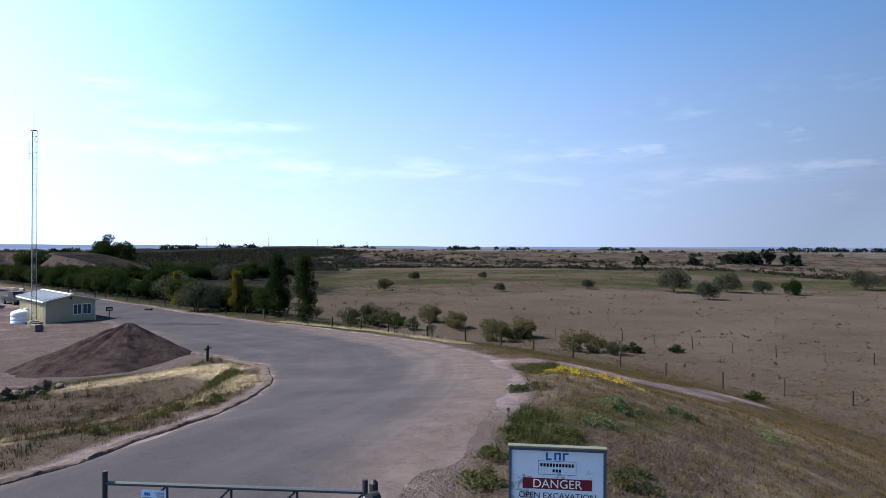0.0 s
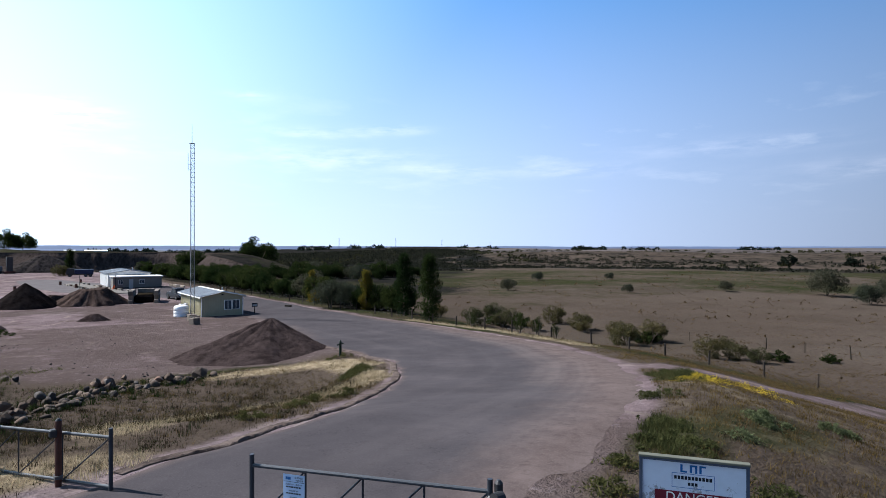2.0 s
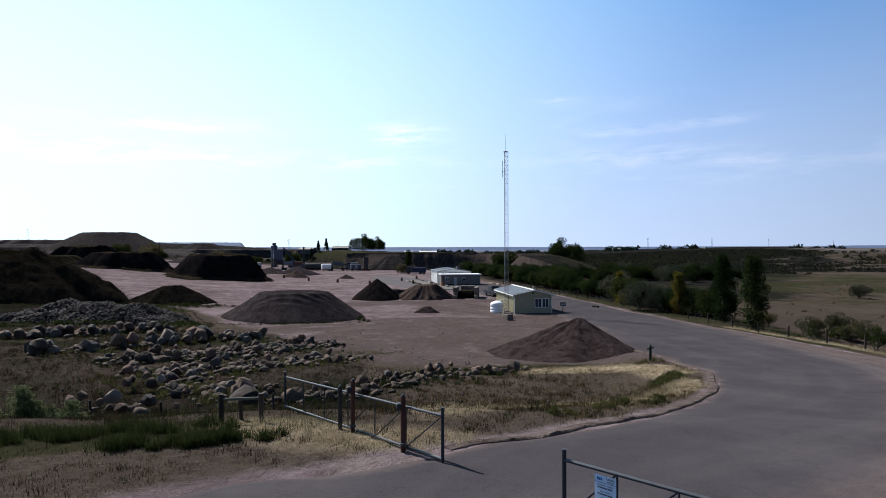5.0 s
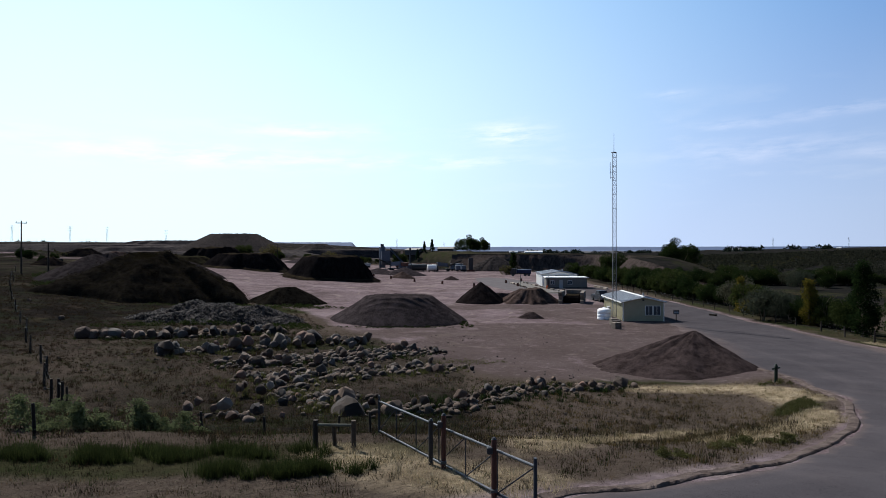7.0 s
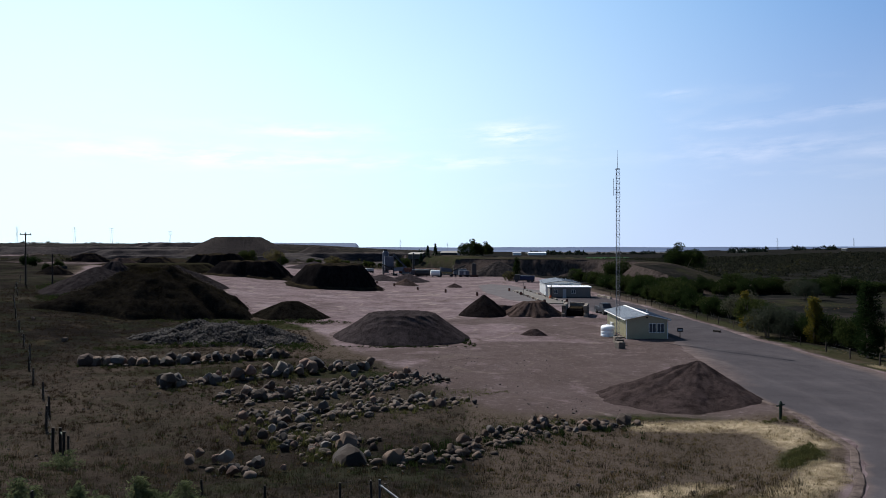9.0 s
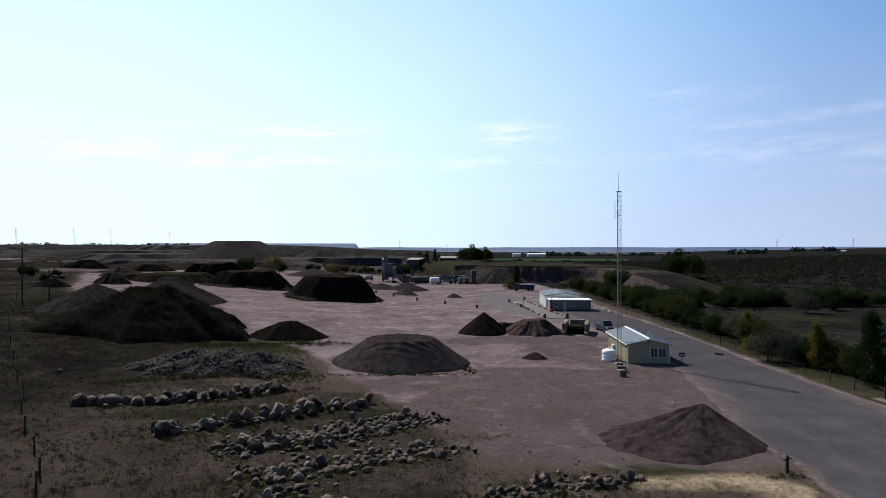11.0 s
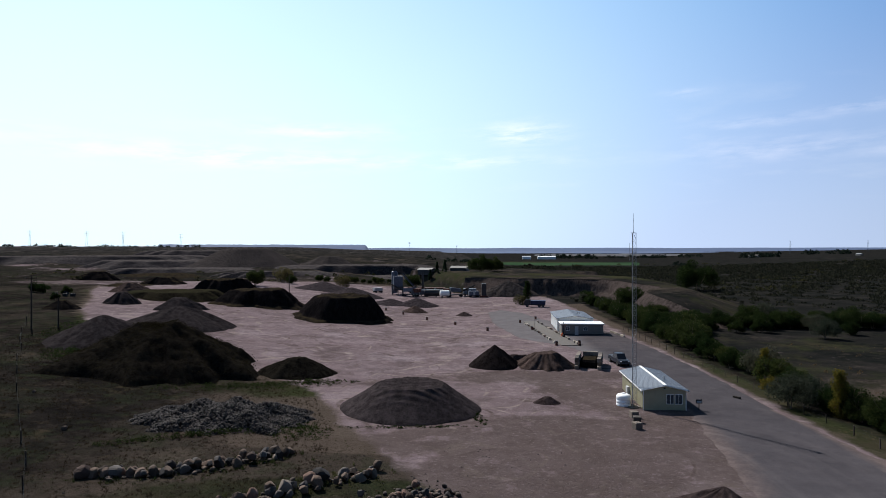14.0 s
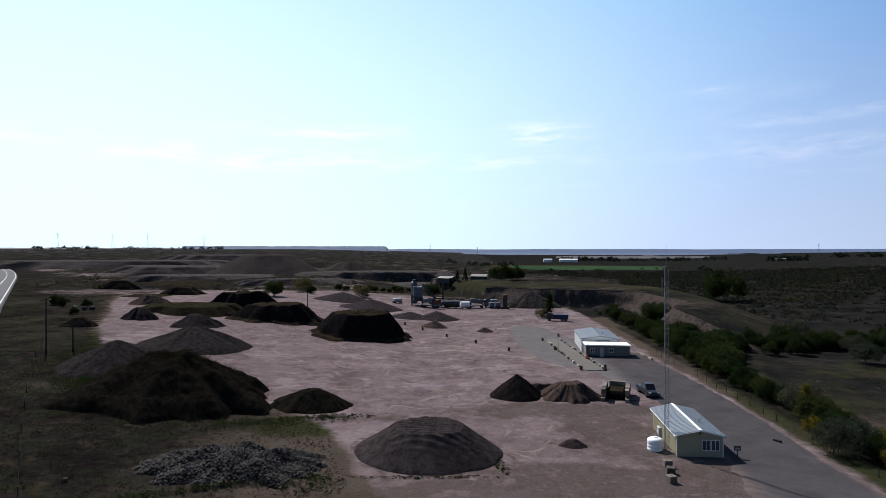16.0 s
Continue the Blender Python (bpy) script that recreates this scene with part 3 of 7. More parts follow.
def zones_at(x, y):
    """Dirt, green, straw; dark ground with grass shade painted in, scrub: each 0 to 1, a half where it begins."""
    d, az = np.hypot(x, y), np.degrees(np.arctan2(x, y))
    yard = poly_dist(x, y, YARD)
    dirt = np.clip(.5 + yard / 6, 0, 1)
    dirt = np.maximum(dirt, np.clip(.8 + poly_dist(x, y, ROAD) / 2.0, 0, 1) * (d < 130))
    dirt = np.maximum(dirt, .5 * np.clip(1.3 - line_dist(x, y, [(64, 121), (68, 119.2), (72, 115), (78, 112)]) / 1.8, 0, 1) * (.8 + .5 * wave(x, y, 7, 2)))
    dirt = np.maximum(dirt, .62 * np.clip(1.7 - line_dist(x, y, TRACK) / 2.0, 0, 1) * (1 + .2 * wave(x, y, 9, 5)))
    spur = poly_dist(x, y, SPUR)
    dirt = np.maximum(dirt, np.clip(1 - np.abs(spur - 2.5) / 5, 0, 1) * .5 * (y > 190) * (x < 75))
    dirt = np.maximum(dirt, .42 * sstep(270, 300, d) * sstep(900, 600, d) * sstep(10, 2, az) * sstep(-42, -34, az) * (.75 + .7 * wave(x, y, 140, 12)))
    verge = poly_dist(x, y, VERGE)
    straw = np.clip(1.05 - line_dist(x, y, [(3.0, 16.2), (6.1, 21.0), (8.3, 23.5), (11.5, 25.6)]) / 1.5, 0, 1)
    straw = np.maximum(straw, np.clip(1.05 - line_dist(x, y, [(9.0, 19.0), (12, 21.4), (14.4, 23.4), (16.6, 26)]) / 1.5, 0, 1))
    straw = np.maximum(straw, np.clip(1.05 - line_dist(x, y, [(18.6, 30.5), (19.3, 34.5), (18, 37.4), (12.4, 36.4)]) / 1.9, 0, 1))
    straw = np.maximum(straw, .72 * np.clip(1 - line_dist(x, y, [(-1.8, 14.6), (0, 13.2), (2, 12.6)]) / 2.2, 0, 1))
    straw = np.maximum(straw, np.clip(1 - line_dist(x, y, [(38.3, 30), (42.1, 43.8), (42.3, 59.1)]) / 1.6, 0, 1))
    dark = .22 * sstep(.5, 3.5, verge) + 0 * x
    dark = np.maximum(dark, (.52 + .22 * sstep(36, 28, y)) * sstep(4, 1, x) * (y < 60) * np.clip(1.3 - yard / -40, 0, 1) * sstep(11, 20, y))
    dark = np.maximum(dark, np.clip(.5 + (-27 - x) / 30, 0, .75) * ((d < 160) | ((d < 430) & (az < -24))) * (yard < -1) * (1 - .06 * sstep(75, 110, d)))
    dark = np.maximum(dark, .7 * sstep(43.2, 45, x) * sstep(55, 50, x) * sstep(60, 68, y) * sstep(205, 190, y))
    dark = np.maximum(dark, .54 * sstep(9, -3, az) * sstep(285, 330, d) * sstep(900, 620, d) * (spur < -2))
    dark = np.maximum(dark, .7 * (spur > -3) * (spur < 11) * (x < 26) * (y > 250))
    straw = np.maximum(straw, .3 * blob(x, y, 19, 4, 24, 17, 30) * (poly_dist(x, y, ROAD) < -.5) * (x > 8))
    green = np.zeros_like(x)
    for cx, cy, rx, ry, turn in ((11.5, 7.0, 1.3, .8, 35), (23.2, 12.9, 2.6, 1.3, 0), (16.9, 28.6, 2.4, .7, 52), (-5.1, 14.2, 3.47, 0.82, 8), (14.9, 6.7, 1.68, 0.9, 0), (-8.9, 49.9, 8.88, 1.33, 10),
                                 (14.1, 39.7, 3.02, 0.8, 8), (-48, 92, 5, 14, 30), (-18, 86, 9, 3, 15), (-70, 120, 6, 16, 30), (47, 80, 4, 50, -4), (-98, 228, 20, 18, 0), (115, 860, 70, 55, 0)):
        green = np.maximum(green, .72 * blob(x, y, cx, cy, rx * 2, ry * 2, turn))
    green = np.maximum(green, .53 * sstep(122, 145, d - az + 50 + 8 * wave(x, y, 60, 3)) * sstep(290, 240, d - 1.5 * az + 75) * sstep(30, 38, az) * (1 + .22 * wave(x, y, 90, 3) + .2 * wave(x * .4, y * 1.6, 50, 6)))
    green = np.maximum(green, .40 * sstep(52, 57, x) * sstep(58, 72, y) * sstep(165, 140, y) * sstep(150, 110, x) * (1 + .3 * wave(x, y, 40, 3)))
    green = np.maximum(green, .5 * sstep(6, 12, spur) * (y < 330) * (1 + .35 * wave(x, y, 50, 8)))
    scrub = np.clip(sstep(44, 52, x) * sstep(66, 110, y) * (.70 + .4 * sstep(140, 190, y)), 0, 1) * sstep(47, 35, az + 5 * wave(x, y, 80, 4))
    scrub = np.maximum(scrub, .75 * sstep(200, 240, d) * sstep(760, 640, d) * (az > 9) * sstep(47, 37, az + 5 * wave(x, y, 80, 4)))
    scrub = np.maximum(scrub, .62 * sstep(262, 280, d + 14 * wave(x, y, 70, 6)) * sstep(322, 300, d) * (az > 34))
    scrub = np.maximum(scrub, .47 * sstep(300, 325, d) * sstep(1500, 900, d) * (az > 34))
    scrub = np.maximum(scrub, .6 * sstep(240, 330, d) * (az < 12) * (spur < 0))
    scrub = np.where(spur > 0, .6, scrub)
    return dirt, np.clip(green, 0, 1), np.clip(straw, 0, 1), np.clip(dark, 0, 1), np.clip(scrub, 0, 1)


def set_colours(me, name, r, g, b):
    a = me.color_attributes.new(name, "FLOAT_COLOR", "POINT")
    a.data.foreach_set("color", np.stack([r, g, b, np.ones_like(r)], 1).astype(np.float32).ravel())


def sheet():
    """One ground sheet, fine near the gate and coarse towards the horizon."""
    n = 250
    u = np.linspace(-1, 1, 2 * n + 1)
    gx, gy = 10 + 46 * np.sinh(5.05 * u), 45 + 46 * np.sinh(5.05 * u)
    x, y = [a.ravel() for a in np.meshgrid(gx, gy)]
    z = ground_z(x, y)
    w = 2 * n + 1
    i = np.arange(w * w).reshape(w, w)
    quads = np.stack([i[:-1, :-1], i[:-1, 1:], i[1:, 1:], i[1:, :-1]], -1).reshape(-1, 4)
    z = z - .3 * np.clip((poly_dist(x, y, ROAD) - 1.4) / 2.5, 0, 1)
    z = z + .05 * wave(x, y, 5.3, 8) * (poly_dist(x, y, ROAD) < -.3) * (np.hypot(x, y) < 90)
    me = bpy.data.meshes.new("ground")
    me.vertices.add(len(x))
    me.vertices.foreach_set("co", np.stack([x, y, z], 1).astype(np.float32).ravel())
    me.loops.add(quads.size)
    me.loops.foreach_set("vertex_index", quads.ravel().astype(np.int32))
    me.polygons.add(len(quads))
    me.polygons.foreach_set("loop_start", np.arange(0, quads.size, 4, dtype=np.int32))
    me.polygons.foreach_set("use_smooth", np.ones(len(quads), bool))
    me.update(calc_edges=True)
    a, g, s, dk, sc = zones_at(x, y)
    set_colours(me, "zones", a, g, s)
    damp = np.zeros_like(x)
    for cx, cy, rx, ry, turn in ((13, 58, 13, 6, 8), (19, 88, 4, 9, 15), (4, 64, 10, 4, 0), (15, 98, 11, 3, 5), (14, 70, 9, 3, -10), (20, 63, 10, 8, 20), (27, 66, 5, 9, 0), (8, 52, 9, 5, 0), (7.6, 4.6, 4, 2.2, 35), (17, 40, 7, 3, 0), (8, 43, 8, 4, 0), (24, 45, 3, 6, 0)):
        damp = np.maximum(damp, blob(x, y, cx, cy, rx * 2, ry * 2, turn))
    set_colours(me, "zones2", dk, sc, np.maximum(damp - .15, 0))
    d, az = np.hypot(x, y), np.degrees(np.arctan2(x, y))
    # where the painted haze sets in, by distance
    far_haze = np.maximum(sstep(470, 620, d) * sstep(7, 10, az), sstep(900, 1200, d))
    crop = sstep(725, 735, y) * sstep(890, 880, y) * sstep(.062, .07, x / np.maximum(y, 1)) * sstep(.315, .305, x / np.maximum(y, 1)) * .9
    set_colours(me, "zones3", far_haze, crop, 0 * x)
    me.materials.append(M_GROUND)
    tagged(new("ground", me), "dry prairie grass and bare dusty yard", "ground", kind="structure")


sheet()


def road():
    """The bend of worn asphalt, a fine mesh cut to its ragged outline."""
    step = .5
    xs, ys = np.arange(-22, 46, step), np.arange(-4, 204, step)
    x, y = np.meshgrid(xs, ys)
    d = poly_dist(x, y, ROAD) + .22 * wave(x, y, 3.1, 2) + .25 * wave(x, y, 9, 5)
    keep = d > -.7
    idx = -np.ones(x.shape, int)
    used = np.zeros(x.shape, bool)
    cell = keep[:-1, :-1] & keep[1:, :-1] & keep[:-1, 1:] & keep[1:, 1:]
    for a in (0, 1):
        for b in (0, 1):
            used[a:a + cell.shape[0], b:b + cell.shape[1]] |= cell
    idx[used] = np.arange(used.sum())
    q = np.stack([idx[:-1, :-1][cell], idx[:-1, 1:][cell], idx[1:, 1:][cell], idx[1:, :-1][cell]], -1)
    px, py, pd = x[used], y[used], d[used]
    pz = ground_z(px, py) + np.clip(pd * .09, -.2, .05)
    me = bpy.data.meshes.new("road")
    me.from_pydata(np.stack([px, py, pz], 1).tolist(), [], q.tolist())
    me.polygons.foreach_set("use_smooth", [True] * len(me.polygons))
    out = line_dist(px, py, list(zip(OUTER_X, OUTER_Y))[3:13])
    dust = np.clip(.92 - out / (6.5 * sstep(75, 30, py) * (.3 + .7 * sstep(7, 20, py)) + 1.2), 0, 1)
    dust = np.maximum(dust, np.clip(.6 - pd / 1.1, 0, 1))
    dust = np.maximum(dust, .75 * sstep(34, 28, px) * sstep(40, 55, py) * sstep(84, 70, py) * np.clip(1 - pd / 4.5, 0, 1))
    dust = np.maximum(dust, .36 * sstep(108, 128, py))
    lane = np.clip(out / 14, 0, 1) * sstep(80, 60, py)
    set_colours(me, "zones", dust, lane, sstep(100, 122, py) * sstep(31, 26, px))
    me.materials.append(M_ROAD)
    tagged(new("road", me), "worn grey asphalt bend with dusty gravel edges", "road", kind="structure")


road()


def verge_lip():
    """The broken edge of turf and earth that stands a hand's width over the inside of the bend."""
    pts = ROAD[2:10]
    line = [(a[0] + (c[0] - a[0]) * k / 40, a[1] + (c[1] - a[1]) * k / 40) for a, c in zip(pts, pts[1:]) for k in range(40)]
    q = np.array(line)
    for _ in range(60):
        q[1:-1] = (q[:-2] + q[2:] + q[1:-1] * 2) / 4
    way = np.gradient(q, axis=0)
    way /= np.linalg.norm(way, axis=1, keepdims=True)
    n, verts, faces = len(q), [], []
    for i, ((x, y), (tx, ty)) in enumerate(zip(q, way)):
        wob = .05 + .2 * noise.noise((i * .05, 1., 0)) + .05 * noise.noise((i * .3, 4., 0))
        high = max(.0, .035 + .03 * noise.noise((i * .12, 8., 0)) + .025 * noise.noise((i * .6, 2., 0))) * min(1, i / 25, (n - 1 - i) / 25)
        for j, (o, h) in enumerate(((-.04, -.6), (.0, .1), (.04, 1.0), (.16, 1.0), (.3, .5), (.45, -.5))):
            px, py = x - ty * (o + wob), y + tx * (o + wob)
            verts.append((px, py, float(ground_z(px, py)) + .02 + high * h - (.06 if h < 0 else 0) + .012 * noise.noise((i * .8, j * 1.7, 3.)) * (h > .5)))
    for i in range(n - 1):
        for j in range(5):
            faces.append((i * 6 + j, i * 6 + j + 1, i * 6 + j + 7, i * 6 + j + 6))
    tagged(raw_mesh("verge_lip", verts, faces, M_LIP, None), "broken earth edge along the inside of the bend", "verge", kind="structure")


verge_lip()


def cut_bank():
    """The raw dug face below the spur, its slipped foot, and the turf along its rim."""
    pts = SPUR_FOOT[1:]
    for _ in range(2):
        pts = [pts[0]] + [(a[0] * (1 - f) + c[0] * f, a[1] * (1 - f) + c[1] * f) for a, c in zip(pts, pts[1:]) for f in (.25, .75)] + [pts[-1]]
    line = []
    for (ax, ay), (bx, by) in zip(pts, pts[1:]):
        n = max(1, int(math.hypot(bx - ax, by - ay) / .9))
        line += [(ax + (bx - ax) * i / n, ay + (by - ay) * i / n) for i in range(n)]
    xy = np.array(line)
    way = np.gradient(xy, axis=0)
    for _ in range(6):
        way[1:-1] = (way[:-2] + way[1:-1] * 2 + way[2:]) / 4
    way /= np.linalg.norm(way, axis=1, keepdims=True)
    nrm = np.stack([-way[:, 1], way[:, 0]], 1)
    if poly_dist(*(xy[40] + nrm[40] * 3), SPUR) < 0:
        nrm = -nrm
    face, cap, n = [], [], len(xy)
    for i in range(n):
        (x, y), (nx, ny) = xy[i], nrm[i]
        slide = max(math.exp(-((y - 212) / 19) ** 2) * (x > 45), .75 * math.exp(-((x - 13) / 11) ** 2) * (y > 255))         # the pale slope where the face has slipped
        rim = 3.6 + 10.5 * slide + 1.1 * noise.noise((i * .13, 3., 0)) + .5 * noise.noise((i * .5, 5., 0))
        foot = -1.8 + .9 * noise.noise((i * .2, 9., 0))
        toe = float(ground_z(x + nx * foot, y + ny * foot)) - .15
        top = float(bank_z(x, y) + spur_top(x + nx * rim, y + ny * rim)) + .08
        for j in range(13):
            u = j / 12
            o = foot + (rim - foot) * u
            flute = math.sin(u * 3.14) * (.9 * noise.noise((i * .3, u * 1.2, 7.)) + .6 * noise.noise((i * 1.1, u * 3, 2.)))
            scarp = .38 * min(1, u / .55) + .62 * max(0, (u - .55) / .45) ** .55      # apron below, steep scarp above
            h = scarp * (1 - slide) + (.78 * u + .22 * max(0, (u - .86) / .14)) * slide
            face.append((x + nx * (o + flute), y + ny * (o + flute), toe + (top - toe) * h + .25 * noise.noise((i * .5, u * 6, 1.))))
        for o in (-.12, 1., 3., 6., 9., 12., 15.5):
            px, py = x + nx * (rim + o), y + ny * (rim + o)
            cap.append((px, py, float(bank_z(px, py) + spur_top(px, py)) + (.14 if o < 15 else -.7)))
    for name, v, w, mat, label in (("cut_bank", face, 13, M_CUT, "raw brown earth face of the cut bank"), ("bank_turf", cap, 7, M_GROUND, "dry turf along the rim of the cut bank")):
        f = [(i * w + j, i * w + j + 1, (i + 1) * w + j + 1, (i + 1) * w + j) for i in range(n - 1) for j in range(w - 1)]
        ob = raw_mesh(name, [tuple(map(float, p)) for p in v], f, mat, None, True)
        if mat is M_GROUND:
            q = np.array(v, float)
            a, g, st, dk, sc = zones_at(q[:, 0], q[:, 1])
            zero = 0 * a
            set_colours(ob.data, "zones", zero, g * .8, zero)
            set_colours(ob.data, "zones2", zero, zero + .6, zero)
            set_colours(ob.data, "zones3", zero, zero, zero)
        tagged(ob, label, "bank", kind="structure")


cut_bank()


# ---------------------------------------------------------------- heaps
def heap(cx, cy, rx, ry, top, turn, mat, label, flat=0., peak=(0, 0), rough=.12, steep=1.0, seed=0, terraces=0., name="gravel_mound", apron=False, ridges=0., rings=26, segs=72):
    """A heap with its crest at the height top, its toe on the ground."""
    verts, faces, flat_pts = [], [], []
    c, s = math.cos(radians(turn)), math.sin(radians(turn))
    for i in range(rings + 1):
        r = (i / rings) ** .9
        for j in range(segs):
            a = 2 * math.pi * j / segs
            wob = 1 + rough * (noise.noise((math.cos(a) * 1.7 + seed * 3.1, math.sin(a) * 1.7, seed)) + .5 * noise.noise((math.cos(a) * 5 + seed, math.sin(a) * 5, seed + 7)))
            u = rx * r * wob * math.cos(a) + peak[0] * (1 - r)
            v = ry * r * wob * math.sin(a) + peak[1] * (1 - r)
            flat_pts.append((u * c - v * s, u * s + v * c, u, v, r))
    fp = np.array(flat_pts)
    bases = ground_z(cx + fp[:, 0], cy + fp[:, 1]) - .12
    for (x, y, u, v, r), base in zip(flat_pts, bases.tolist()):
        h = min(1., (1 - r) / max(.05, 1 - flat))
        h = h ** steep if h < 1 else 1.
        if apron:   # a steep dug face above a skirt of slipped gravel
            h = .2 * min(1, (1 - r) / .26) + .8 * max(0, min(1, (1 - r - .22) / .27)) ** .85
        h = h - .025 * math.exp(-((1 - h) / .05) ** 2) * (flat == 0)
        h = max(0, h - .05 * math.exp(-(h / .06) ** 2))
        z = base + (top - base) * h
        damp = min(1, h * 4)
        if ridges:
            a = math.atan2(v - peak[1], u - peak[0])
            z += 4 * h * (1 - h) * ridges * (top - base) * (1.6 * abs(noise.noise((math.cos(a) * 1.9 + seed, math.sin(a) * 1.9, seed))) - .25)
        z += damp * rough * (top - base) * (.28 * noise.noise((x * .33 + seed, y * .33, seed)) + .16 * noise.noise((x * .9, y * .9 + seed, 3.)))
        z += damp * .05 * noise.noise((x * 3, y * 3, seed))
        if terraces and h > .5:
            z += terraces * (.6 - abs(math.sin((v + .2 * math.sin(u * .5) + .06 * u) * 3.6))) * min(1, (h - .5) * 2.2)
        verts.append((x, y, z))
    for i in range(rings):
        for j in range(segs):
            k = (j + 1) % segs
            if i == 0:
                faces.append((j, segs + j, segs + k, k))
            else:
                faces.append((i * segs + j, (i + 1) * segs + j, (i + 1) * segs + k, i * segs + k))
    ob = raw_mesh(name, verts, faces, mat, None, True)
    ob.location = (cx, cy, 0)
    return tagged(ob, label, "pile", "stockpiles in the yard")


heap(17.2, 45.2, 6.2, 5.2, 3.05, 6, M_GRAVEL, "brown gravel heap with a sharp crest beside the road", peak=(2.4, .6), rough=.2, seed=1, steep=1.22, ridges=.12, rings=48, segs=120)
heap(-4.3, 77.8, 8.9, 8.0, 3.15, 0, M_STOCK, "broad flat-topped brown gravel stockpile with tipped ridges", flat=.46, rough=.025, seed=2, terraces=.17, rings=60, segs=120)
heap(8.1, 106.5, 4.6, 4.2, 3.5, 0, M_DARKCONE, "dark pointed cone of asphalt millings", rough=.14, seed=3)
heap(16.6, 105.6, 5.1, 4.2, 2.3, 0, M_SAND, "low tan heap of loose fill beside the bunker", flat=.3, rough=.42, seed=4)
heap(12.9, 81.2, 1.9, 1.5, .75, 0, M_GRAVEL, "small low gravel heap in the yard", flat=.2, rough=.2, seed=5)
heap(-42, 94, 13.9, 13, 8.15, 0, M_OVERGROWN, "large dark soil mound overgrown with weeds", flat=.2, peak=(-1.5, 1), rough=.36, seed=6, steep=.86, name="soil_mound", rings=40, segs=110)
heap(-59, 108, 9.4, 9.5, 8.4, 0, M_CONE, "dark brown gravel cone behind the soil mound", rough=.12, seed=7, ridges=.12)
heap(-57, 133, 12, 12, 7.7, 0, M_CONE, "brown gravel cone behind the soil mound", rough=.1, seed=8, ridges=.12)
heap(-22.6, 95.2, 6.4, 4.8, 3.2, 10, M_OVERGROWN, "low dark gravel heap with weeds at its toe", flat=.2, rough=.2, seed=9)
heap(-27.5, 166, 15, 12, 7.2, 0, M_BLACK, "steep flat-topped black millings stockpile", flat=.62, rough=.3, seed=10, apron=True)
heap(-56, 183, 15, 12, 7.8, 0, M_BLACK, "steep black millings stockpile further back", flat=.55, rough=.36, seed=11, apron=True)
heap(-46.5, 184, 5, 4.5, 5.0, 0, M_BLACK, "small black heap beside the millings stockpile", rough=.3, seed=26)
heap(-96, 188, 9, 7, 5.2, 0, M_BLACK, "low dark heap of millings", flat=.3, rough=.3, seed=12)
heap(-78, 183, 9, 6, 4.9, 0, M_SAND, "low brown heap of fill", flat=.3, rough=.3, seed=13)
heap(-84, 189, 19, 12, 6.9, -14, M_BENCH, "broad weedy bench of dumped soil", flat=.7, rough=.4, seed=14, name="soil_bench")
heap(-127, 244, 11, 8, 6.0, 0, M_BLACK, "dark heap at the far end of the yard", flat=.3, rough=.3, seed=15)
heap(-51, 254, 12.5, 11, 6.4, 0, M_GREY_HEAP, "pale grey gravel cone in the yard", rough=.08, seed=16)
heap(-36, 234, 12.5, 11, 5.2, 0, M_GREY_HEAP, "wide grey gravel cone in the yard", rough=.1, seed=17)
heap(-19.5, 213, 8, 7, 2.6, 0, M_GREY_HEAP, "low grey gravel cone by the plant", rough=.1, seed=18)
heap(-10.5, 213, 8, 6.5, 2.9, 0, M_GREY_HEAP, "low grey gravel cone by the plant", rough=.1, seed=19)
heap(-10, 192, 4.4, 3.8, 2.2, 0, M_SAND, "small brown cone of fill", rough=.1, seed=20)
heap(5, 184, 2.7, 2.4, 1.0, 0, M_GRAVEL, "small gravel heap on bare yard", flat=.1, rough=.12, seed=21)
heap(25.5, 261, 14, 8, 6.5, 0, M_SPOIL, "brown heap against the cut bank", rough=.2, seed=22)
heap(-140, 432, 44, 40, 19.8, 0, M_SPOIL, "high flat-topped spoil hill", flat=.36, rough=.1, seed=23, name="spoil_hill")
heap(-96, 500, 27, 26, 13.5, 0, M_SPOIL, "lower spoil hill behind", flat=.3, rough=.12, seed=24, name="spoil_hill")
heap(-87.8, 168, 5.5, 5, 8.0, 0, M_CONE, "brown cone below the weedy bench", flat=.25, rough=.4, seed=31)
heap(-69, 160, 6.5, 5.5, 7.0, 0, M_CONE, "brown gravel cone below the weedy bench", flat=.25, rough=.4, seed=32)
heap(-73, 206, 12, 8, 9.6, 8, M_BLACK, "long dark heap behind the weedy bench", flat=.5, rough=.4, seed=33)
heap(-117, 255, 10, 6, 8.0, 0, M_BLACK, "low dark heap at the back of the yard", flat=.4, rough=.4, seed=34)
heap(-106.7, 209, 7, 5.5, 8.2, 0, M_SAND, "brown heap on the weedy bench", flat=.25, rough=.45, seed=35)
heap(-158, 279, 10, 6, 9.4, 0, M_BLACK, "dark low heap at the yard's far corner", flat=.3, rough=.35, seed=36)
heap(-93.6, 151, 4.5, 3.6, 7.2, 0, M_BLACK, "small dark heap by the boundary", flat=.2, rough=.3, seed=37)
heap(12.4, 109.2, 4.2, 1.3, 1.25, 4, M_SAND, "low rubble ridge joining two heaps", flat=.3, rough=.4, seed=41)
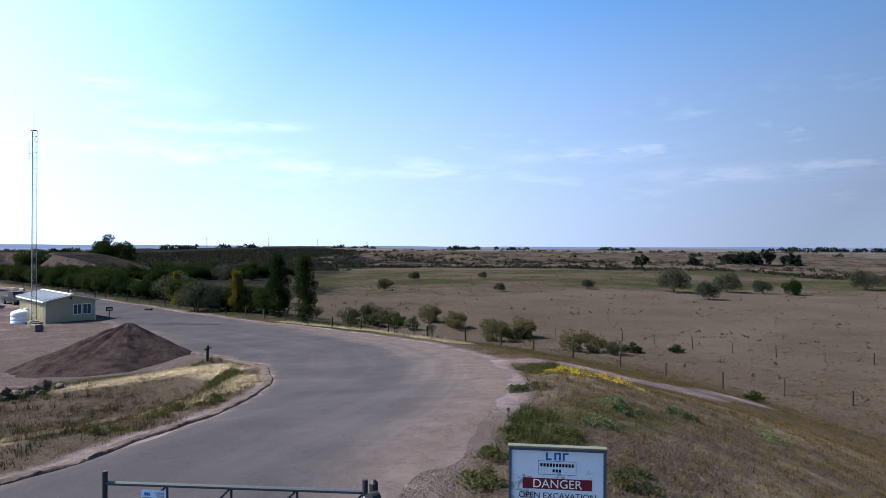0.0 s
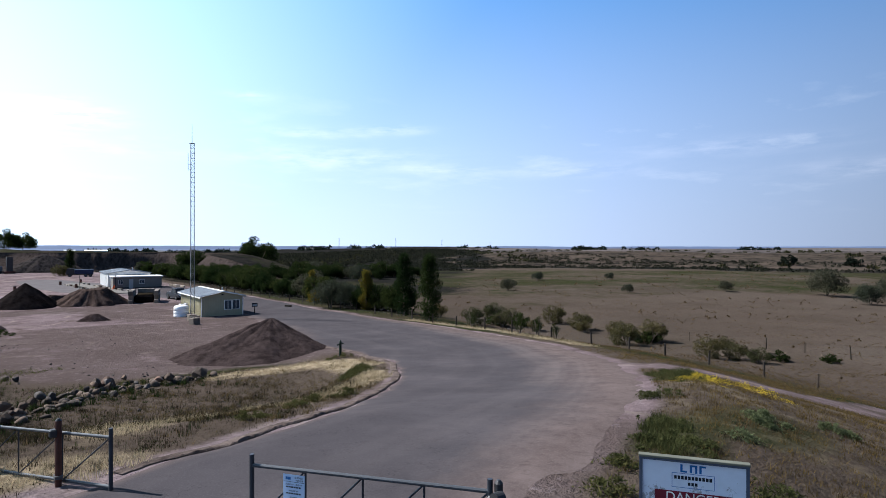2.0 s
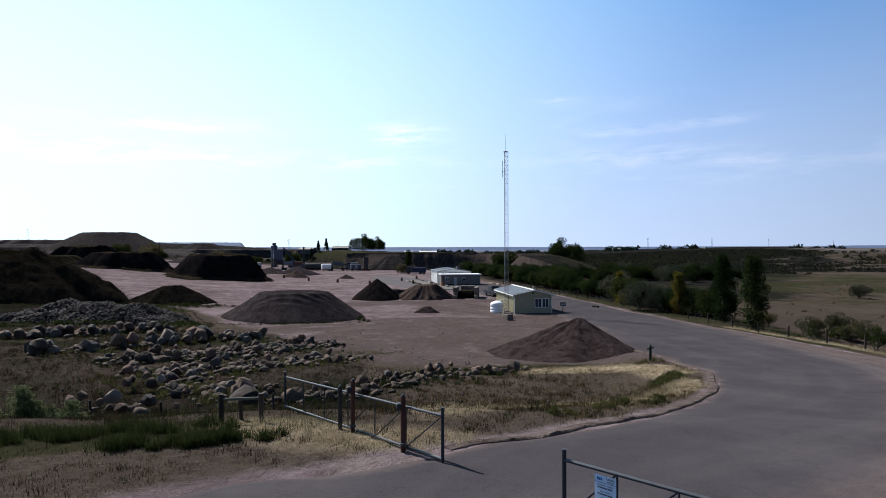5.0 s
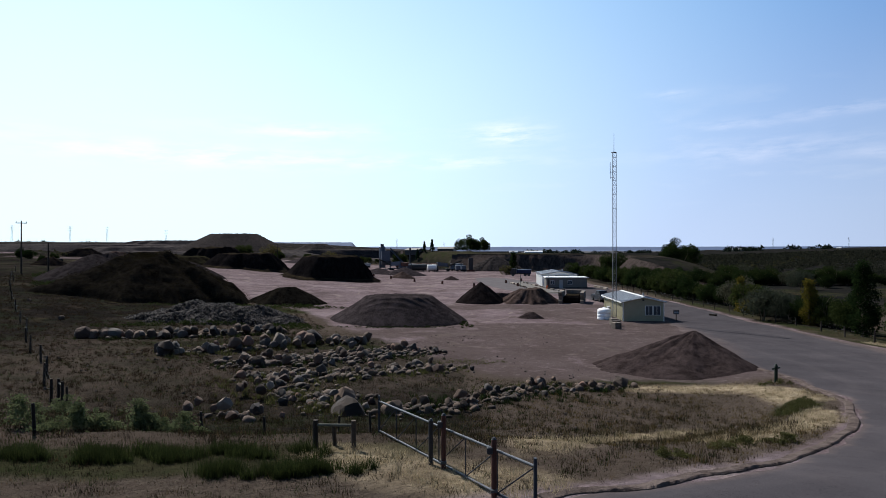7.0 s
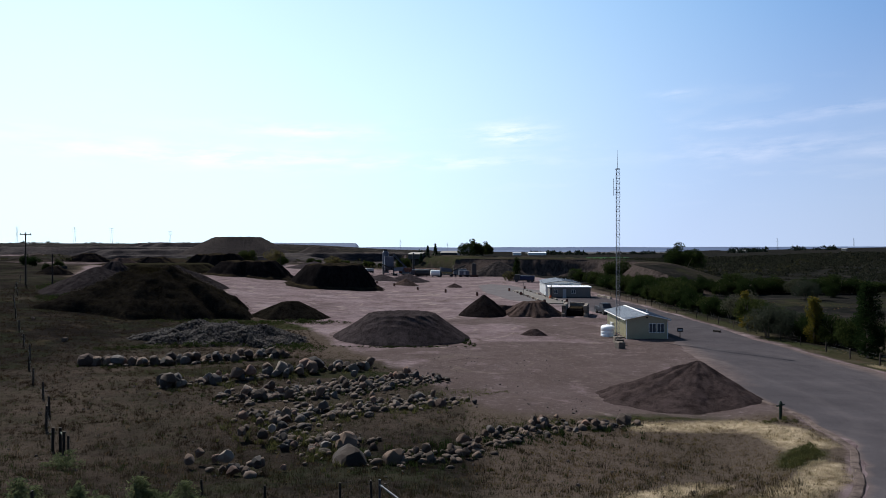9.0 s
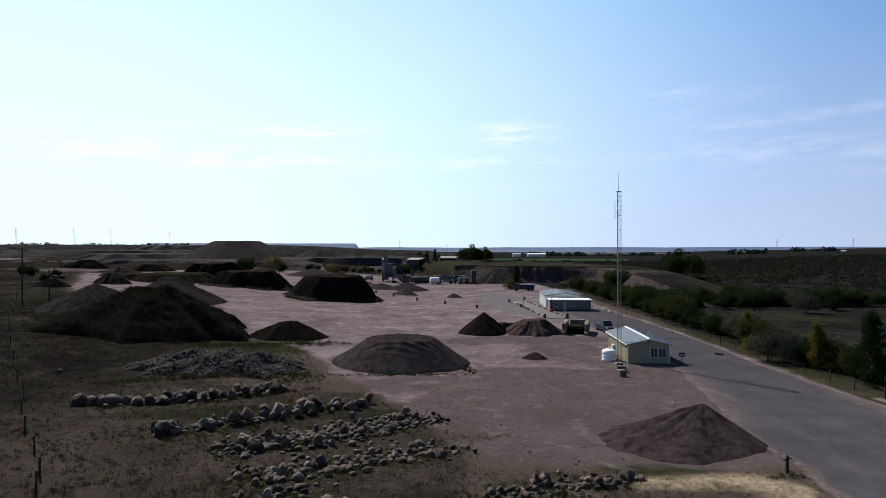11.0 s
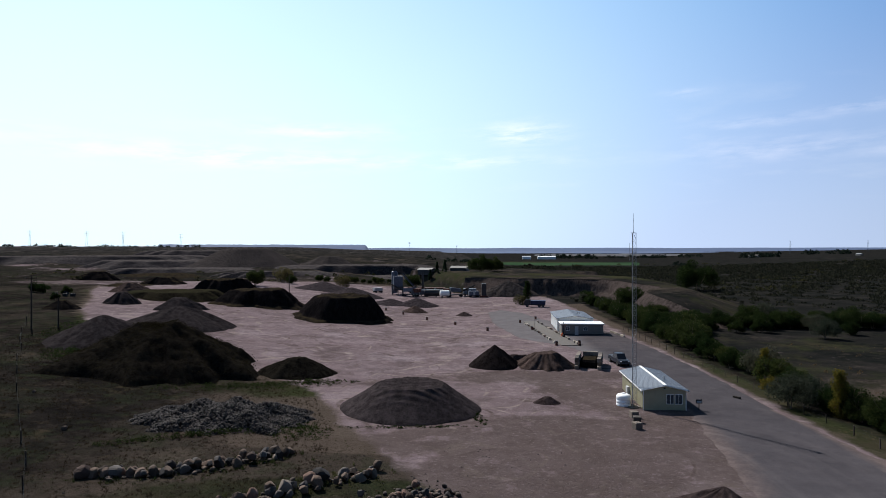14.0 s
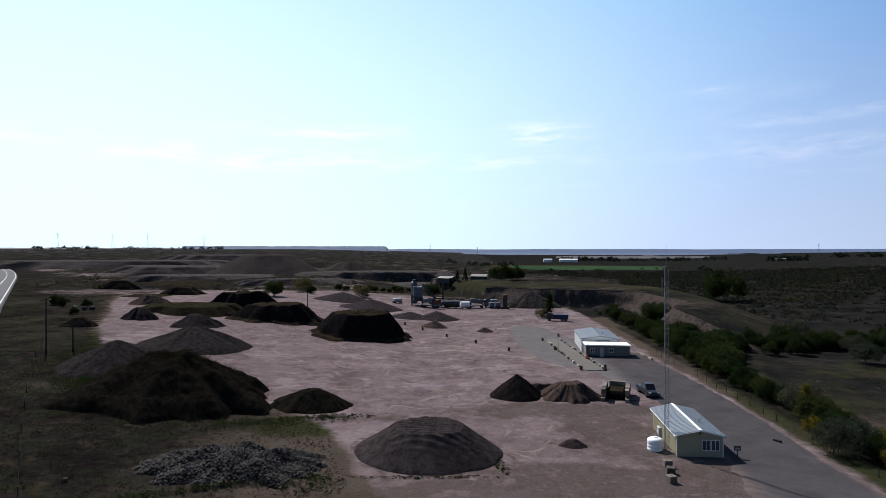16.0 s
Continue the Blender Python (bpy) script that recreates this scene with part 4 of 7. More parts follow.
for _x, _y, _rx, _ry, _up, _t, _f in ((-330, 560, 120, 46, 7.5, 12, .72), (-215, 470, 70, 34, 6.0, -8, .7), (-165, 382, 52, 22, 4.2, 6, .72), (-62, 420, 60, 24, 4.5, 10, .7), (-20, 372, 44, 20, 3.6, -4, .7), (-95, 345, 34, 12, 2.6, 8, .6), (-250, 640, 90, 40, 8, 0, .6)):
    heap(_x, _y, _rx, _ry, float(ground_z(_x, _y)) + _up, _t, M_SPOIL_DARK, "long dark bench of dug and dumped earth", flat=_f, rough=.3, seed=50 + int(_rx) % 17, name="spoil_bench", segs=110)
heap(-158, 330, 26, 18, 6.5, 0, M_BLACK, "dark low heap of spoil", flat=.3, rough=.2, seed=25)

# ---------------------------------------------------------------- far ridges
def ridge(name, a0, a1, dist, depth, z, mat, seed, ragged=4., drop=0.):
    """A far upland seen edge on, from one bearing to another."""
    verts, faces = [], []
    n = 160
    for i in range(n + 1):
        a = radians(a0 + (a1 - a0) * i / n)
        e = min(1, i / 6, (n - i) / 6)
        h = z + ragged * noise.noise((i * .11 + seed, seed, 0)) + ragged * .4 * noise.noise((i * .4, seed, 4.)) + drop * i / n
        for r, hh in ((dist - depth, -14), (dist - depth * .25, h * .8 * e - 3), (dist, h * e), (dist + depth, h * e), (dist + depth * 1.6, -14)):
            verts.append((math.sin(a) * r, math.cos(a) * r, hh))
    for i in range(n):
        for j in range(4):
            faces.append((i * 5 + j, i * 5 + j + 1, i * 5 + j + 6, i * 5 + j + 5))
    tagged(raw_mesh(name, verts, faces, mat, smooth=True), "distant plain on the horizon", "backdrop", kind="structure")


# the blue backdrops carry painted haze in their colour
ridge("backdrop", -26, -7.0, 2450, 240, 37, M_HAZERIDGE, 3, 2)
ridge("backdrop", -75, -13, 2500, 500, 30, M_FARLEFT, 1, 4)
ridge("backdrop", -20, 90, 4600, 300, 27, M_HAZERIDGE, 2, 5)
ridge("backdrop", -20, 36, 3000, 700, 5, M_HAZERIDGE, 9, 4)
ridge("backdrop", 8, 40, 1750, 420, 2, M_FAR, 5, 3)
ridge("backdrop", 30, 100, 2100, 500, 6, M_FAR, 6, 4)

# ---------------------------------------------------------------- buildings
def wall_with_ribs(bm, length, height, step, axis, at, face, z0=0.):
    """Vertical ribs of metal siding, standing proud of a wall."""
    n = int(length / step)
    for i in range(n + 1):
        p = i * length / n
        if axis == "x":
            add_box(bm, p - .025, p + .025, at, at + face * .03, z0, height)
        else:
            add_box(bm, at, at + face * .03, p - .025, p + .025, z0, height)


def gable_roof(w, l, eave, ridge, over, thick=.12):
    """Two slopes over a footprint w wide and l deep, ridge along the depth."""
    bm = bmesh.new()
    x0, x1, xm, y0, y1 = -over, w + over, w / 2, -over, l + over
    e = eave - (ridge - eave) * over / (w / 2)
    for xa, za, xb, zb in ((x0, e, xm, ridge), (xm, ridge, x1, e)):
        vs = [bm.verts.new(p) for p in ((xa, y0, za), (xb, y0, zb), (xb, y1, zb), (xa, y1, za), (xa, y0, za + thick), (xb, y0, zb + thick), (xb, y1, zb + thick), (xa, y1, za + thick))]
        for f in ((3, 2, 1, 0), (4, 5, 6, 7), (0, 1, 5, 4), (1, 2, 6, 5), (2, 3, 7, 6), (3, 0, 4, 7)):
            bm.faces.new([vs[i] for i in f])
    return bm


def roof_ribs(w, l, eave, ridge, over, step, thick=.12):
    bm = bmesh.new()
    e = eave - (ridge - eave) * over / (w / 2)
    n = int((l + 2 * over) / step)
    for i in range(n + 1):
        y = -over + i * (l + 2 * over) / n
        for xa, za, xb, zb in ((-over, e, w / 2, ridge), (w / 2, ridge, w + over, e)):
            add_rod(bm, (xa, y, za + thick), (xb, y, zb + thick), .022, sides=4)
    return bm


def window(parent, x0, x1, y, z0, z1, frame_mat):
    w = part("window", box(x0, x1, y - .03, y + .02, z0, z1), M_GLASS, parent)
    bm = bmesh.new()
    for a in (x0 - .05, x1, (x0 + x1) / 2 - .025):
        add_box(bm, a, a + .05, y - .05, y + .01, z0 - .05, z1 + .05)
    for a in (z0 - .06, z1):
        add_box(bm, x0 - .05, x1 + .05, y - .055, y + .01, a, a + .06)
    part("window_frame", bm, frame_mat, w)
    return w


def gable_walls(parent, w, l, eave, ridge, mat, thick=.14):
    for y in (0, l - thick):
        bm = bmesh.new()
        pts = [(0, eave), (0, -.2), (w, -.2), (w, eave), (w / 2, ridge)]
        a = [bm.verts.new((px, y, pz)) for px, pz in pts]
        b = [bm.verts.new((px, y + thick, pz)) for px, pz in pts]
        bm.faces.new(a)
        bm.faces.new(b[::-1])
        for i in range(5):
            j = (i + 1) % 5
            bm.faces.new((a[j], a[i], b[i], b[j]))
        bmesh.ops.recalc_face_normals(bm, faces=bm.faces)
        part("wall", bm, mat, parent)
    for x in (0, w - thick):
        part("wall", box(x, x + thick, thick, l - thick, -.2, eave), mat, parent)


def site_office():
    w, l, eave, ridge = 4.95, 11.5, 2.5, 3.05
    h = thing("site_office", 24.1, 78.0, -.12, -3.5, "cream-sided portable office with a grey-blue metal roof", "building")
    gable_walls(h, w, l, eave, ridge, M_CREAM)
    bm = bmesh.new()
    wall_with_ribs(bm, l, eave - .02, .3, "y", 0, -1)
    part("siding_rib", bm, M_CREAM, h)
    bm = bmesh.new()
    wall_with_ribs(bm, w, eave - .05, .3, "x", 0, -1)
    part("siding_rib", bm, M_CREAM, h)
    roof = part("roof", gable_roof(w, l, eave, ridge, .35), M_ROOF, h)
    part("roof_rib", roof_ribs(w, l, eave, ridge, .35, .45), M_ROOF, roof)
    bm = bmesh.new()
    add_box(bm, w / 2 - .16, w / 2 + .16, -.37, l + .37, ridge + .09, ridge + .16)
    part("ridge_cap", bm, M_WHITE, roof, "white ridge cap")
    bm = bmesh.new()
    for sx in (0, 1):
        x0 = -.38 if sx == 0 else w + .30
        add_box(bm, x0, x0 + .08, -.36, l + .36, eave - .16, eave - .02)
    part("gutter", bm, M_WHITE, roof)
    bm = bmesh.new()
    e = eave - (ridge - eave) * .35 / (w / 2)
    add_rod(bm, (-.36, -.36, e + .05), (w / 2, -.36, ridge + .05), .07, sides=4)
    add_rod(bm, (w / 2, -.36, ridge + .05), (w + .36, -.36, e + .05), .07, sides=4)
    part("fascia", bm, M_WHITE, roof)
    part("downpipe", rod((-.06, -.06, 0), (-.06, -.06, eave), .05), M_WHITE, h)
    part("downpipe", rod((w + .06, -.06, 0), (w + .06, -.06, eave), .05), M_WHITE, h)
    window(h, 2.75, 3.55, -.02, .85, 1.95, M_WHITE)
    window(h, 3.75, 4.55, -.02, .85, 1.95, M_WHITE)
    part("gable_vent", box(w / 2 - .12, w / 2 + .12, -.04, .02, 2.62, 2.8), M_DARK, h)
    bm = bmesh.new()
    add_rod(bm, (3.6, 4.2, 2.8), (3.6, 4.2, 3.35), .09)
    part("roof_vent", bm, M_ROOF2, roof)
    part("heater_box", box(-.35, -.02, 7.2, 8.2, .3, 1.2, .03), M_ROOF2, h)
    return h


site_office()


def yard_buildings():
    # workshop behind the scale office
    w, l, eave, ridge = 8.4, 15.5, 3.1, 3.75
    h = thing("workshop", 26.3, 149.5, -.2, -4, "white metal workshop with a low blue-grey gable roof", "building")
    gable_walls(h, w, l, eave, ridge, M_WHITE)
    bm = bmesh.new()
    wall_with_ribs(bm, l, eave, .6, "y", 0, -1)
    part("siding_rib", bm, M_WHITE, h)
    roof = part("roof", gable_roof(w, l, eave, ridge, .25), M_ROOF, h)
    part("roof_rib", roof_ribs(w, l, eave, ridge, .25, .9), M_ROOF, roof)
    part("roof_vent", rod((5.6, 6, 3.3), (5.6, 6, 4.2), .15), M_ROOF2, roof)
    part("door", box(3, 6.4, -.04, .02, 0, 2.9), M_ROOF2, h)
    # scale office in front of it
    o = thing("scale_office", 26.2, 143.6, -.2, -4, "long white trailer office with a pale flat roof", "building")
    w, l, top = 9.4, 4.4, 2.5
    for x0, x1, y0, y1 in ((0, w, 0, .12), (0, w, l - .12, l), (0, .12, .12, l - .12), (w - .12, w, .12, l - .12)):
        part("wall", box(x0, x1, y0, y1, -.2, top), M_TRAILER, o)
    part("roof", box(-.25, w + .25, -.3, l + .2, top, top + .22, .03), M_WHITE, o, "white flat roof")
    part("skirting", box(.02, w - .02, -.03, 0, -.2, .35), M_DARK, o)
    window(o, 1.0, 1.8, -.02, 1.1, 1.9, M_WHITE)
    window(o, 5.0, 5.9, -.02, 1.1, 1.9, M_WHITE)
    part("door", box(3.0, 3.8, -.05, .0, .1, 2.1), M_ROOF2, o)
    part("stack", rod((.4, -.2, 0), (.4, -.2, 3.0), .08), M_DARK, o)


M_TRAILER = plain("faded_trailer_siding", (.16, .148, .135), .6, vary=.1, scale=1.5)
yard_buildings()


def mast():
    m = thing("lattice_mast", 23.33, 79.5, -.12, 18, "tall thin galvanised lattice radio mast", "mast")
    side, top, bay = .52, 21.6, .6
    legs = [(side / math.sqrt(3) * math.cos(a), side / math.sqrt(3) * math.sin(a)) for a in (radians(90), radians(210), radians(330))]
    part("footing", box(-.7, .7, -.7, .7, -.1, .12, .04), M_CONCRETE, m, "low concrete footing")
    for x, y in legs:
        part("leg", rod((x, y, 0), (x, y, top), .028, sides=6), M_MAST, m)
    shared = {}
    for i in range(int(top / bay)):
        for k in range(3):
            (ax, ay), (bx, by) = legs[k], legs[(k + 1) % 3]
            for kind, dz in (("rung", 0.), ("brace", bay if i % 2 else -bay)):
                key = (kind, k, i % 2 if kind == "brace" else 0)
                if key not in shared:
                    bm = rod((ax, ay, 0 if dz >= 0 else bay), (bx, by, 0 if dz == 0 else (bay if dz > 0 else 0)), .016, sides=4)
                    ob = part(kind, bm, M_MAST, m)
                    shared[key] = ob.data
                else:
                    ob = new(kind, shared[key])
                    ob.parent = m
                ob.location = (0, 0, i * bay)
    part("cap", box(-.25, .25, -.25, .25, top, top + .08), M_MAST, m)
    part("whip_antenna", rod((0, 0, top), (0, 0, 24.1), .03, .012, 6), M_MAST, m)
    a = part("side_antenna", rod((-.55, 0, 18.2), (-.55, 0, 20.4), .03, sides=6), M_MAST, m)
    part("bracket", rod((-.55, 0, 19), (0, 0, 19), .02, sides=4), M_MAST, a)
    part("bracket", rod((-.55, 0, 18.4), (0, 0, 18.4), .02, sides=4), M_MAST, a)


M_MAST = plain("mast_steel", (.16, .17, .19), .6, .4, .2, 5)
mast()


def tank():
    t = thing("water_tank", 22.3, 80.3, None, 0, "white plastic water tank beside the office", "tank")
    bm = bmesh.new()
    prof = [(.0, .88), (.05, .9), (.3, .9), (.33, .87), (.36, .9), (.7, .9), (.73, .87), (.76, .9), (1.15, .9), (1.3, .82), (1.42, .55), (1.47, .3), (1.47, .01)]
    rows = [[bm.verts.new((r * math.cos(a), r * math.sin(a), z)) for a in [i * math.tau / 32 for i in range(32)]] for z, r in prof]
    for p, q in zip(rows, rows[1:]):
        for i in range(32):
            bm.faces.new((p[i], p[(i + 1) % 32], q[(i + 1) % 32], q[i]))
    part("tank_body", bm, M_PLASTIC, t, smooth=True)
    part("lid", rod((0, 0, 1.45), (0, 0, 1.55), .24, sides=16), M_PLASTIC, t)
    part("outlet", rod((.85, -.3, .15), (1.15, -.4, .15), .05), M_DARK, t)


tank()


def concrete_block(x, y, turn, size, label, mat=None):
    b = thing("concrete_block", x, y, None, turn, label, "concrete block", "loose concrete blocks")
    part("block", box(-size / 2, size / 2, -size / 2, size / 2, -.05, size * .85, .05), mat or M_OLDBLOCK, b)
    part("lifting_loop", rod((-.1, 0, size * .85), (.1, 0, size * .85 + .06), .02, sides=6), M_RUST, b)


for _x, _y, _t in ((21.9, 74.6, 5), (21.5, 72.2, -12), (20.7, 69.6, 20)):
    concrete_block(_x, _y, _t, .85, "weathered concrete block with a pale top")


def small_sign(x, y, name, label, high=1.3, w=.75, h=.45, turn=0., mat=None):
    s = thing(name, x, y, None, turn, label, "sign")
    part("post", box(-.045, .045, -.03, .03, -.2, high), M_WOOD, s)
    p = part("panel", box(-w / 2, w / 2, -.06, -.03, high - h, high + .05), mat or M_DARK, s)
    part("panel_print", box(-w / 2 + .08, w / 2 - .08, -.068, -.062, high - h + .12, high - .12), M_ROOF2, p)


for _x, _y, _t in ((-115.7, 183.2, 20), (-114.0, 185.0, 8), (-112.6, 186.4, -15), (-118.5, 187.5, 40), (-120.6, 196, 10)):
    concrete_block(_x, _y, _t, 1.1, "dark concrete block at the yard's edge", M_RUBBER)
small_sign(30.6, 77.5, "yard_sign", "small dark sign on a wooden post by the office")


def weighbridge():
    s = thing("weighbridge", 23.6, 146.5, -.17, 4, "long concrete truck weighbridge with block kerbs", "weighbridge")
    part("deck", box(-1.7, 1.7, -19, 22, -.1, .22, .03), M_CONCRETE, s, "dusty concrete deck")
    k = 0
    for sx in (-2.1, 2.1):
        for i in range(20):
            y = -18.5 + i * 2.05 + rng.uniform(-.15, .15)
            if rng.random() < .3:
                continue
            ob = part("kerb_block", box(-.22, .22, -.6, .6, -.1, .42 + rng.uniform(-.05, .1), .04), M_CONCRETE if i % 3 else M_SAND, s)
            ob.location = (sx + rng.uniform(-.12, .12), y, 0)
            ob.rotation_euler = (0, 0, rng.uniform(-.08, .08))
    part("lamp_post", rod((-2.7, 2, -.1), (-2.7, 2, 3.2), .05), M_DARK, s)
    return s


weighbridge()


def barrel(x, y, label, mat):
    b = thing("marker_barrel", x, y, None, rng.uniform(0, 90), label, "barrel", "marker barrels in the yard")
    part("barrel_body", rod((0, 0, 0), (0, 0, .85), .3, .26, 14), mat, b)
    part("rim", rod((0, 0, .85), (0, 0, .9), .28, .28, 14), M_DARK, b)


for _x, _y in ((19.4, 166.5), (24.6, 174.2), (22.3, 128), (27.3, 129.6), (20.6, 152)):
    barrel(_x, _y, "red and black marker barrel by the weighbridge", M_RUST)
for _x, _y in ((-19, 192.4), (-13, 183.9), (-5.6, 172.6), (2.1, 162), (9.7, 150.5)):
    barrel(_x, _y, "dark marker barrel on the bare yard", M_RUST)


def traffic_cone(x, y):
    c = thing("traffic_cone", x, y, None, 0, "orange traffic cone by the scale office", "traffic cone")
    part("base", box(-.3, .3, -.3, .3, 0, .05), M_ORANGE, c)
    part("cone", rod((0, 0, .05), (0, 0, .95), .22, .04, 14), M_ORANGE, c)


traffic_cone(26.0, 141.2)
traffic_cone(25.6, 140.1)


def bunker():
    b = thing("storage_bunker", 21.2, 103.2, -.2, -16, "open storage bunker stacked from concrete blocks", "bunker")
    mesh = None
    spots = []
    for lev in range(3):
        for i in range(5):
            for x in (0, 4.2):
                spots.append((x, .75 + i * 1.5 + (.75 if lev % 2 else 0), lev))
        for i in range(2):
            spots.append((1.4 + i * 1.45, 8.1, lev))
    for x, y, lev in spots:
        if mesh is None:
            mesh = part("concrete_block", box(-.38, .38, -.74, .74, 0, .74, .05), M_OLDBLOCK, b)
            ob, mesh = mesh, mesh.data
        else:
            ob = new("concrete_block", mesh)
            ob.parent = b
        back = y == 8.1
        ob.location = (x + rng.uniform(-.04, .04), y + rng.uniform(-.04, .04), lev * .75)
        ob.rotation_euler = (0, 0, (math.pi / 2 if back else 0) + rng.uniform(-.03, .03))
    # a black box added for the dark shadow between the bunker walls
    part("stored_fill", box(.4, 3.8, 2.2, 7.6, 0, 1.5, .4), M_BLACK, b, "black box painted as the shade inside the bunker")
    b.scale = (.85, .85, .9)


bunker()


def timber(a, b, r, mat, label, name="timber"):
    t = thing(name, a[0], a[1], None, math.degrees(math.atan2(b[1] - a[1], b[0] - a[0])), label, "timber" if name == "timber" else "kerb")
    l = math.dist(a, b)
    part("beam", box(0, l, -r, r, -.05, 2 * r, r * .25), mat, t)
    part("end_plate", box(-.02, .02, -r * .9, r * .9, 0, 1.8 * r), mat, t)


timber((37.9, 84.3), (38.4, 83.4), .15, M_WOOD, "dark timber beam lying beside the roadside fence")
for _i in range(4):
    timber((38.6 + _i * .22, 148.0 - _i * 2.1), (38.8 + _i * .22, 146.1 - _i * 2.1), .22, M_CONCRETE, "pale concrete kerb block behind the scale office", "kerb_block")


# ---------------------------------------------------------------- vehicles
def prism(profile, w, taper=0.):
    """A side outline of (y, z) points drawn out across the width."""
    bm = bmesh.new()
    zt = max(p[1] for p in profile)
    a = [bm.verts.new((-w / 2 + taper * (p[1] / zt), p[0], p[1])) for p in profile]
    b = [bm.verts.new((w / 2 - taper * (p[1] / zt), p[0], p[1])) for p in profile]
    bm.faces.new(a)
    bm.faces.new(b[::-1])
    for i in range(len(profile)):
        j = (i + 1) % len(profile)
        bm.faces.new((a[j], a[i], b[i], b[j]))
    bmesh.ops.recalc_face_normals(bm, faces=bm.faces)
    return bm


def wheel(parent, x, y, r, w=.26):
    t = part("wheel", rod((x - w / 2, y, r), (x + w / 2, y, r), r, sides=18), M_RUBBER, parent)
    part("rim", rod((x - w / 2 - .01, y, r), (x + w / 2 + .01, y, r), r * .55, sides=12), M_STEEL, t)


def pickup():
    p = thing("pickup_truck", 29.5, 108.3, None, 184, "dark blue pickup truck on the paved yard road", "pickup truck")
    bm = prism([(-2.9, .55), (-2.9, 1.05), (-1.0, 1.12), (2.3, 1.05), (2.85, .95), (2.9, .5), (2.3, .42), (-2.4, .42)], 1.95, .05)
    bmesh.ops.bevel(bm, geom=bm.edges[:], offset=.05, segments=2, affect="EDGES")
    part("body", bm, M_BLUE, p)
    bm = prism([(-1.1, 1.05), (-.85, 1.85), (.75, 1.88), (1.55, 1.05)], 1.7, .16)
    part("cab", bm, M_BLUE, p)
    bm = prism([(-1.0, 1.16), (-.78, 1.76), (.7, 1.78), (1.38, 1.16)], 1.74, .16)
    part("side_glass", bm, M_GLASS, p)
    part("windscreen", prism([(1.18, 1.2), (.78, 1.78), (.82, 1.78), (1.5, 1.1)], 1.5, .1), M_GLASS, p)
    part("bed", box(-.85, .85, -2.8, -1.15, 1.0, 1.14), M_DARK, p)
    part("bumper", box(-.95, .95, 2.85, 3.0, .45, .7, .03), M_STEEL, p)
    part("bumper", box(-.9, .9, -3.02, -2.88, .45, .65, .03), M_STEEL, p)
    for sx in (-.7, .7):
        part("headlight", box(sx - .16, sx + .16, 2.82, 2.93, .78, .95, .02), M_PLASTIC, p)
    for x in (-.88, .88):
        for y in (-1.85, 1.9):
            wheel(p, x, y, .4)


pickup()


def dump_truck():
    d = thing("dump_truck", 30.2, 211.5, None, 80, "parked truck with a deep blue dump box", "truck")
    part("dump_box", prism([(-3, .95), (-3.1, 2.2), (1.9, 2.2), (1.9, .95)], 2.5), M_BLUEBOX, d)
    part("cab", prism([(2.0, .8), (2.0, 2.6), (3.6, 2.6), (4.0, 1.7), (4.2, .8)], 2.3, .06), M_DARK, d)
    part("chassis", box(-.5, .5, -3, 4, .6, .95), M_DARK, d)
    for x in (-1, 1):
        for y in (-2.2, -1.0, 3.1):
            wheel(d, x, y, .52, .4)


M_BLUEBOX = plain("blue_dump_box", (.009, .020, .062), .5, vary=.15)
dump_truck()


def batch_plant():
    b = thing("batching_plant", -20.5, 256, -.2, 8, "grey steel concrete batching plant with a silo and conveyor", "batching plant")
    for x, y in ((-2.4, -2), (2.0, -2), (-2.4, 2), (2.0, 2)):
        part("column", box(x - .15, x + .15, y - .15, y + .15, 0, 4.6), M_STEEL, b)
    part("bin", prism([(-2.2, 4.4), (-2.2, 8.6), (2.2, 8.6), (2.2, 4.4), (.8, 2.8), (-.8, 2.8)], 3.6), M_PLANT, b)
    silo = part("silo", rod((-1.2, 3.2, 1.5), (-1.2, 3.2, 10.2), 1.3, sides=20), M_PLANT, b)
    part("silo_top", rod((-1.2, 3.2, 10.2), (-1.2, 3.2, 10.9), 1.3, .4, 20), M_PLANT, silo)
    part("filter_box", box(-1.9, -.5, 2.5, 3.9, 10.3, 11.4), M_DARK, silo)
    bm = bmesh.new()
    for dx in (-.45, .45):
        add_rod(bm, (2 + dx * .2, dx, 9.6), (9.8 + dx * .2, dx - 2, 1.0), .1, sides=4)
        add_rod(bm, (2 + dx * .2, dx, 9.0), (9.8 + dx * .2, dx - 2, .4), .1, sides=4)
    for i in range(13):
        u = i / 12
        add_rod(bm, (2 + 7.8 * u, -.45 - 2 * u, 9.6 - 8.6 * u), (2 + 7.8 * u, .45 - 2 * u, 9.0 - 8.6 * u), .05, sides=4)
    part("conveyor", bm, M_PLANT, b)
    part("belt", rod((2, 0, 9.7), (9.8, -2, 1.1), .25, sides=4), M_RUBBER, b)
    part("hopper", prism([(-1.5, 1.2), (-1.8, 2.9), (1.8, 2.9), (1.5, 1.2)], 3.5), M_PLANT, b).location = (10.5, -2.5, 0)
    part("stair_rail", rod((-2.6, -2.3, 0), (-2.6, 2.3, 4.5), .06), M_STEEL, b)


M_PLANT = plain("plant_grey_blue", (.085, .10, .13), .55, .2, .2, 1)
batch_plant()


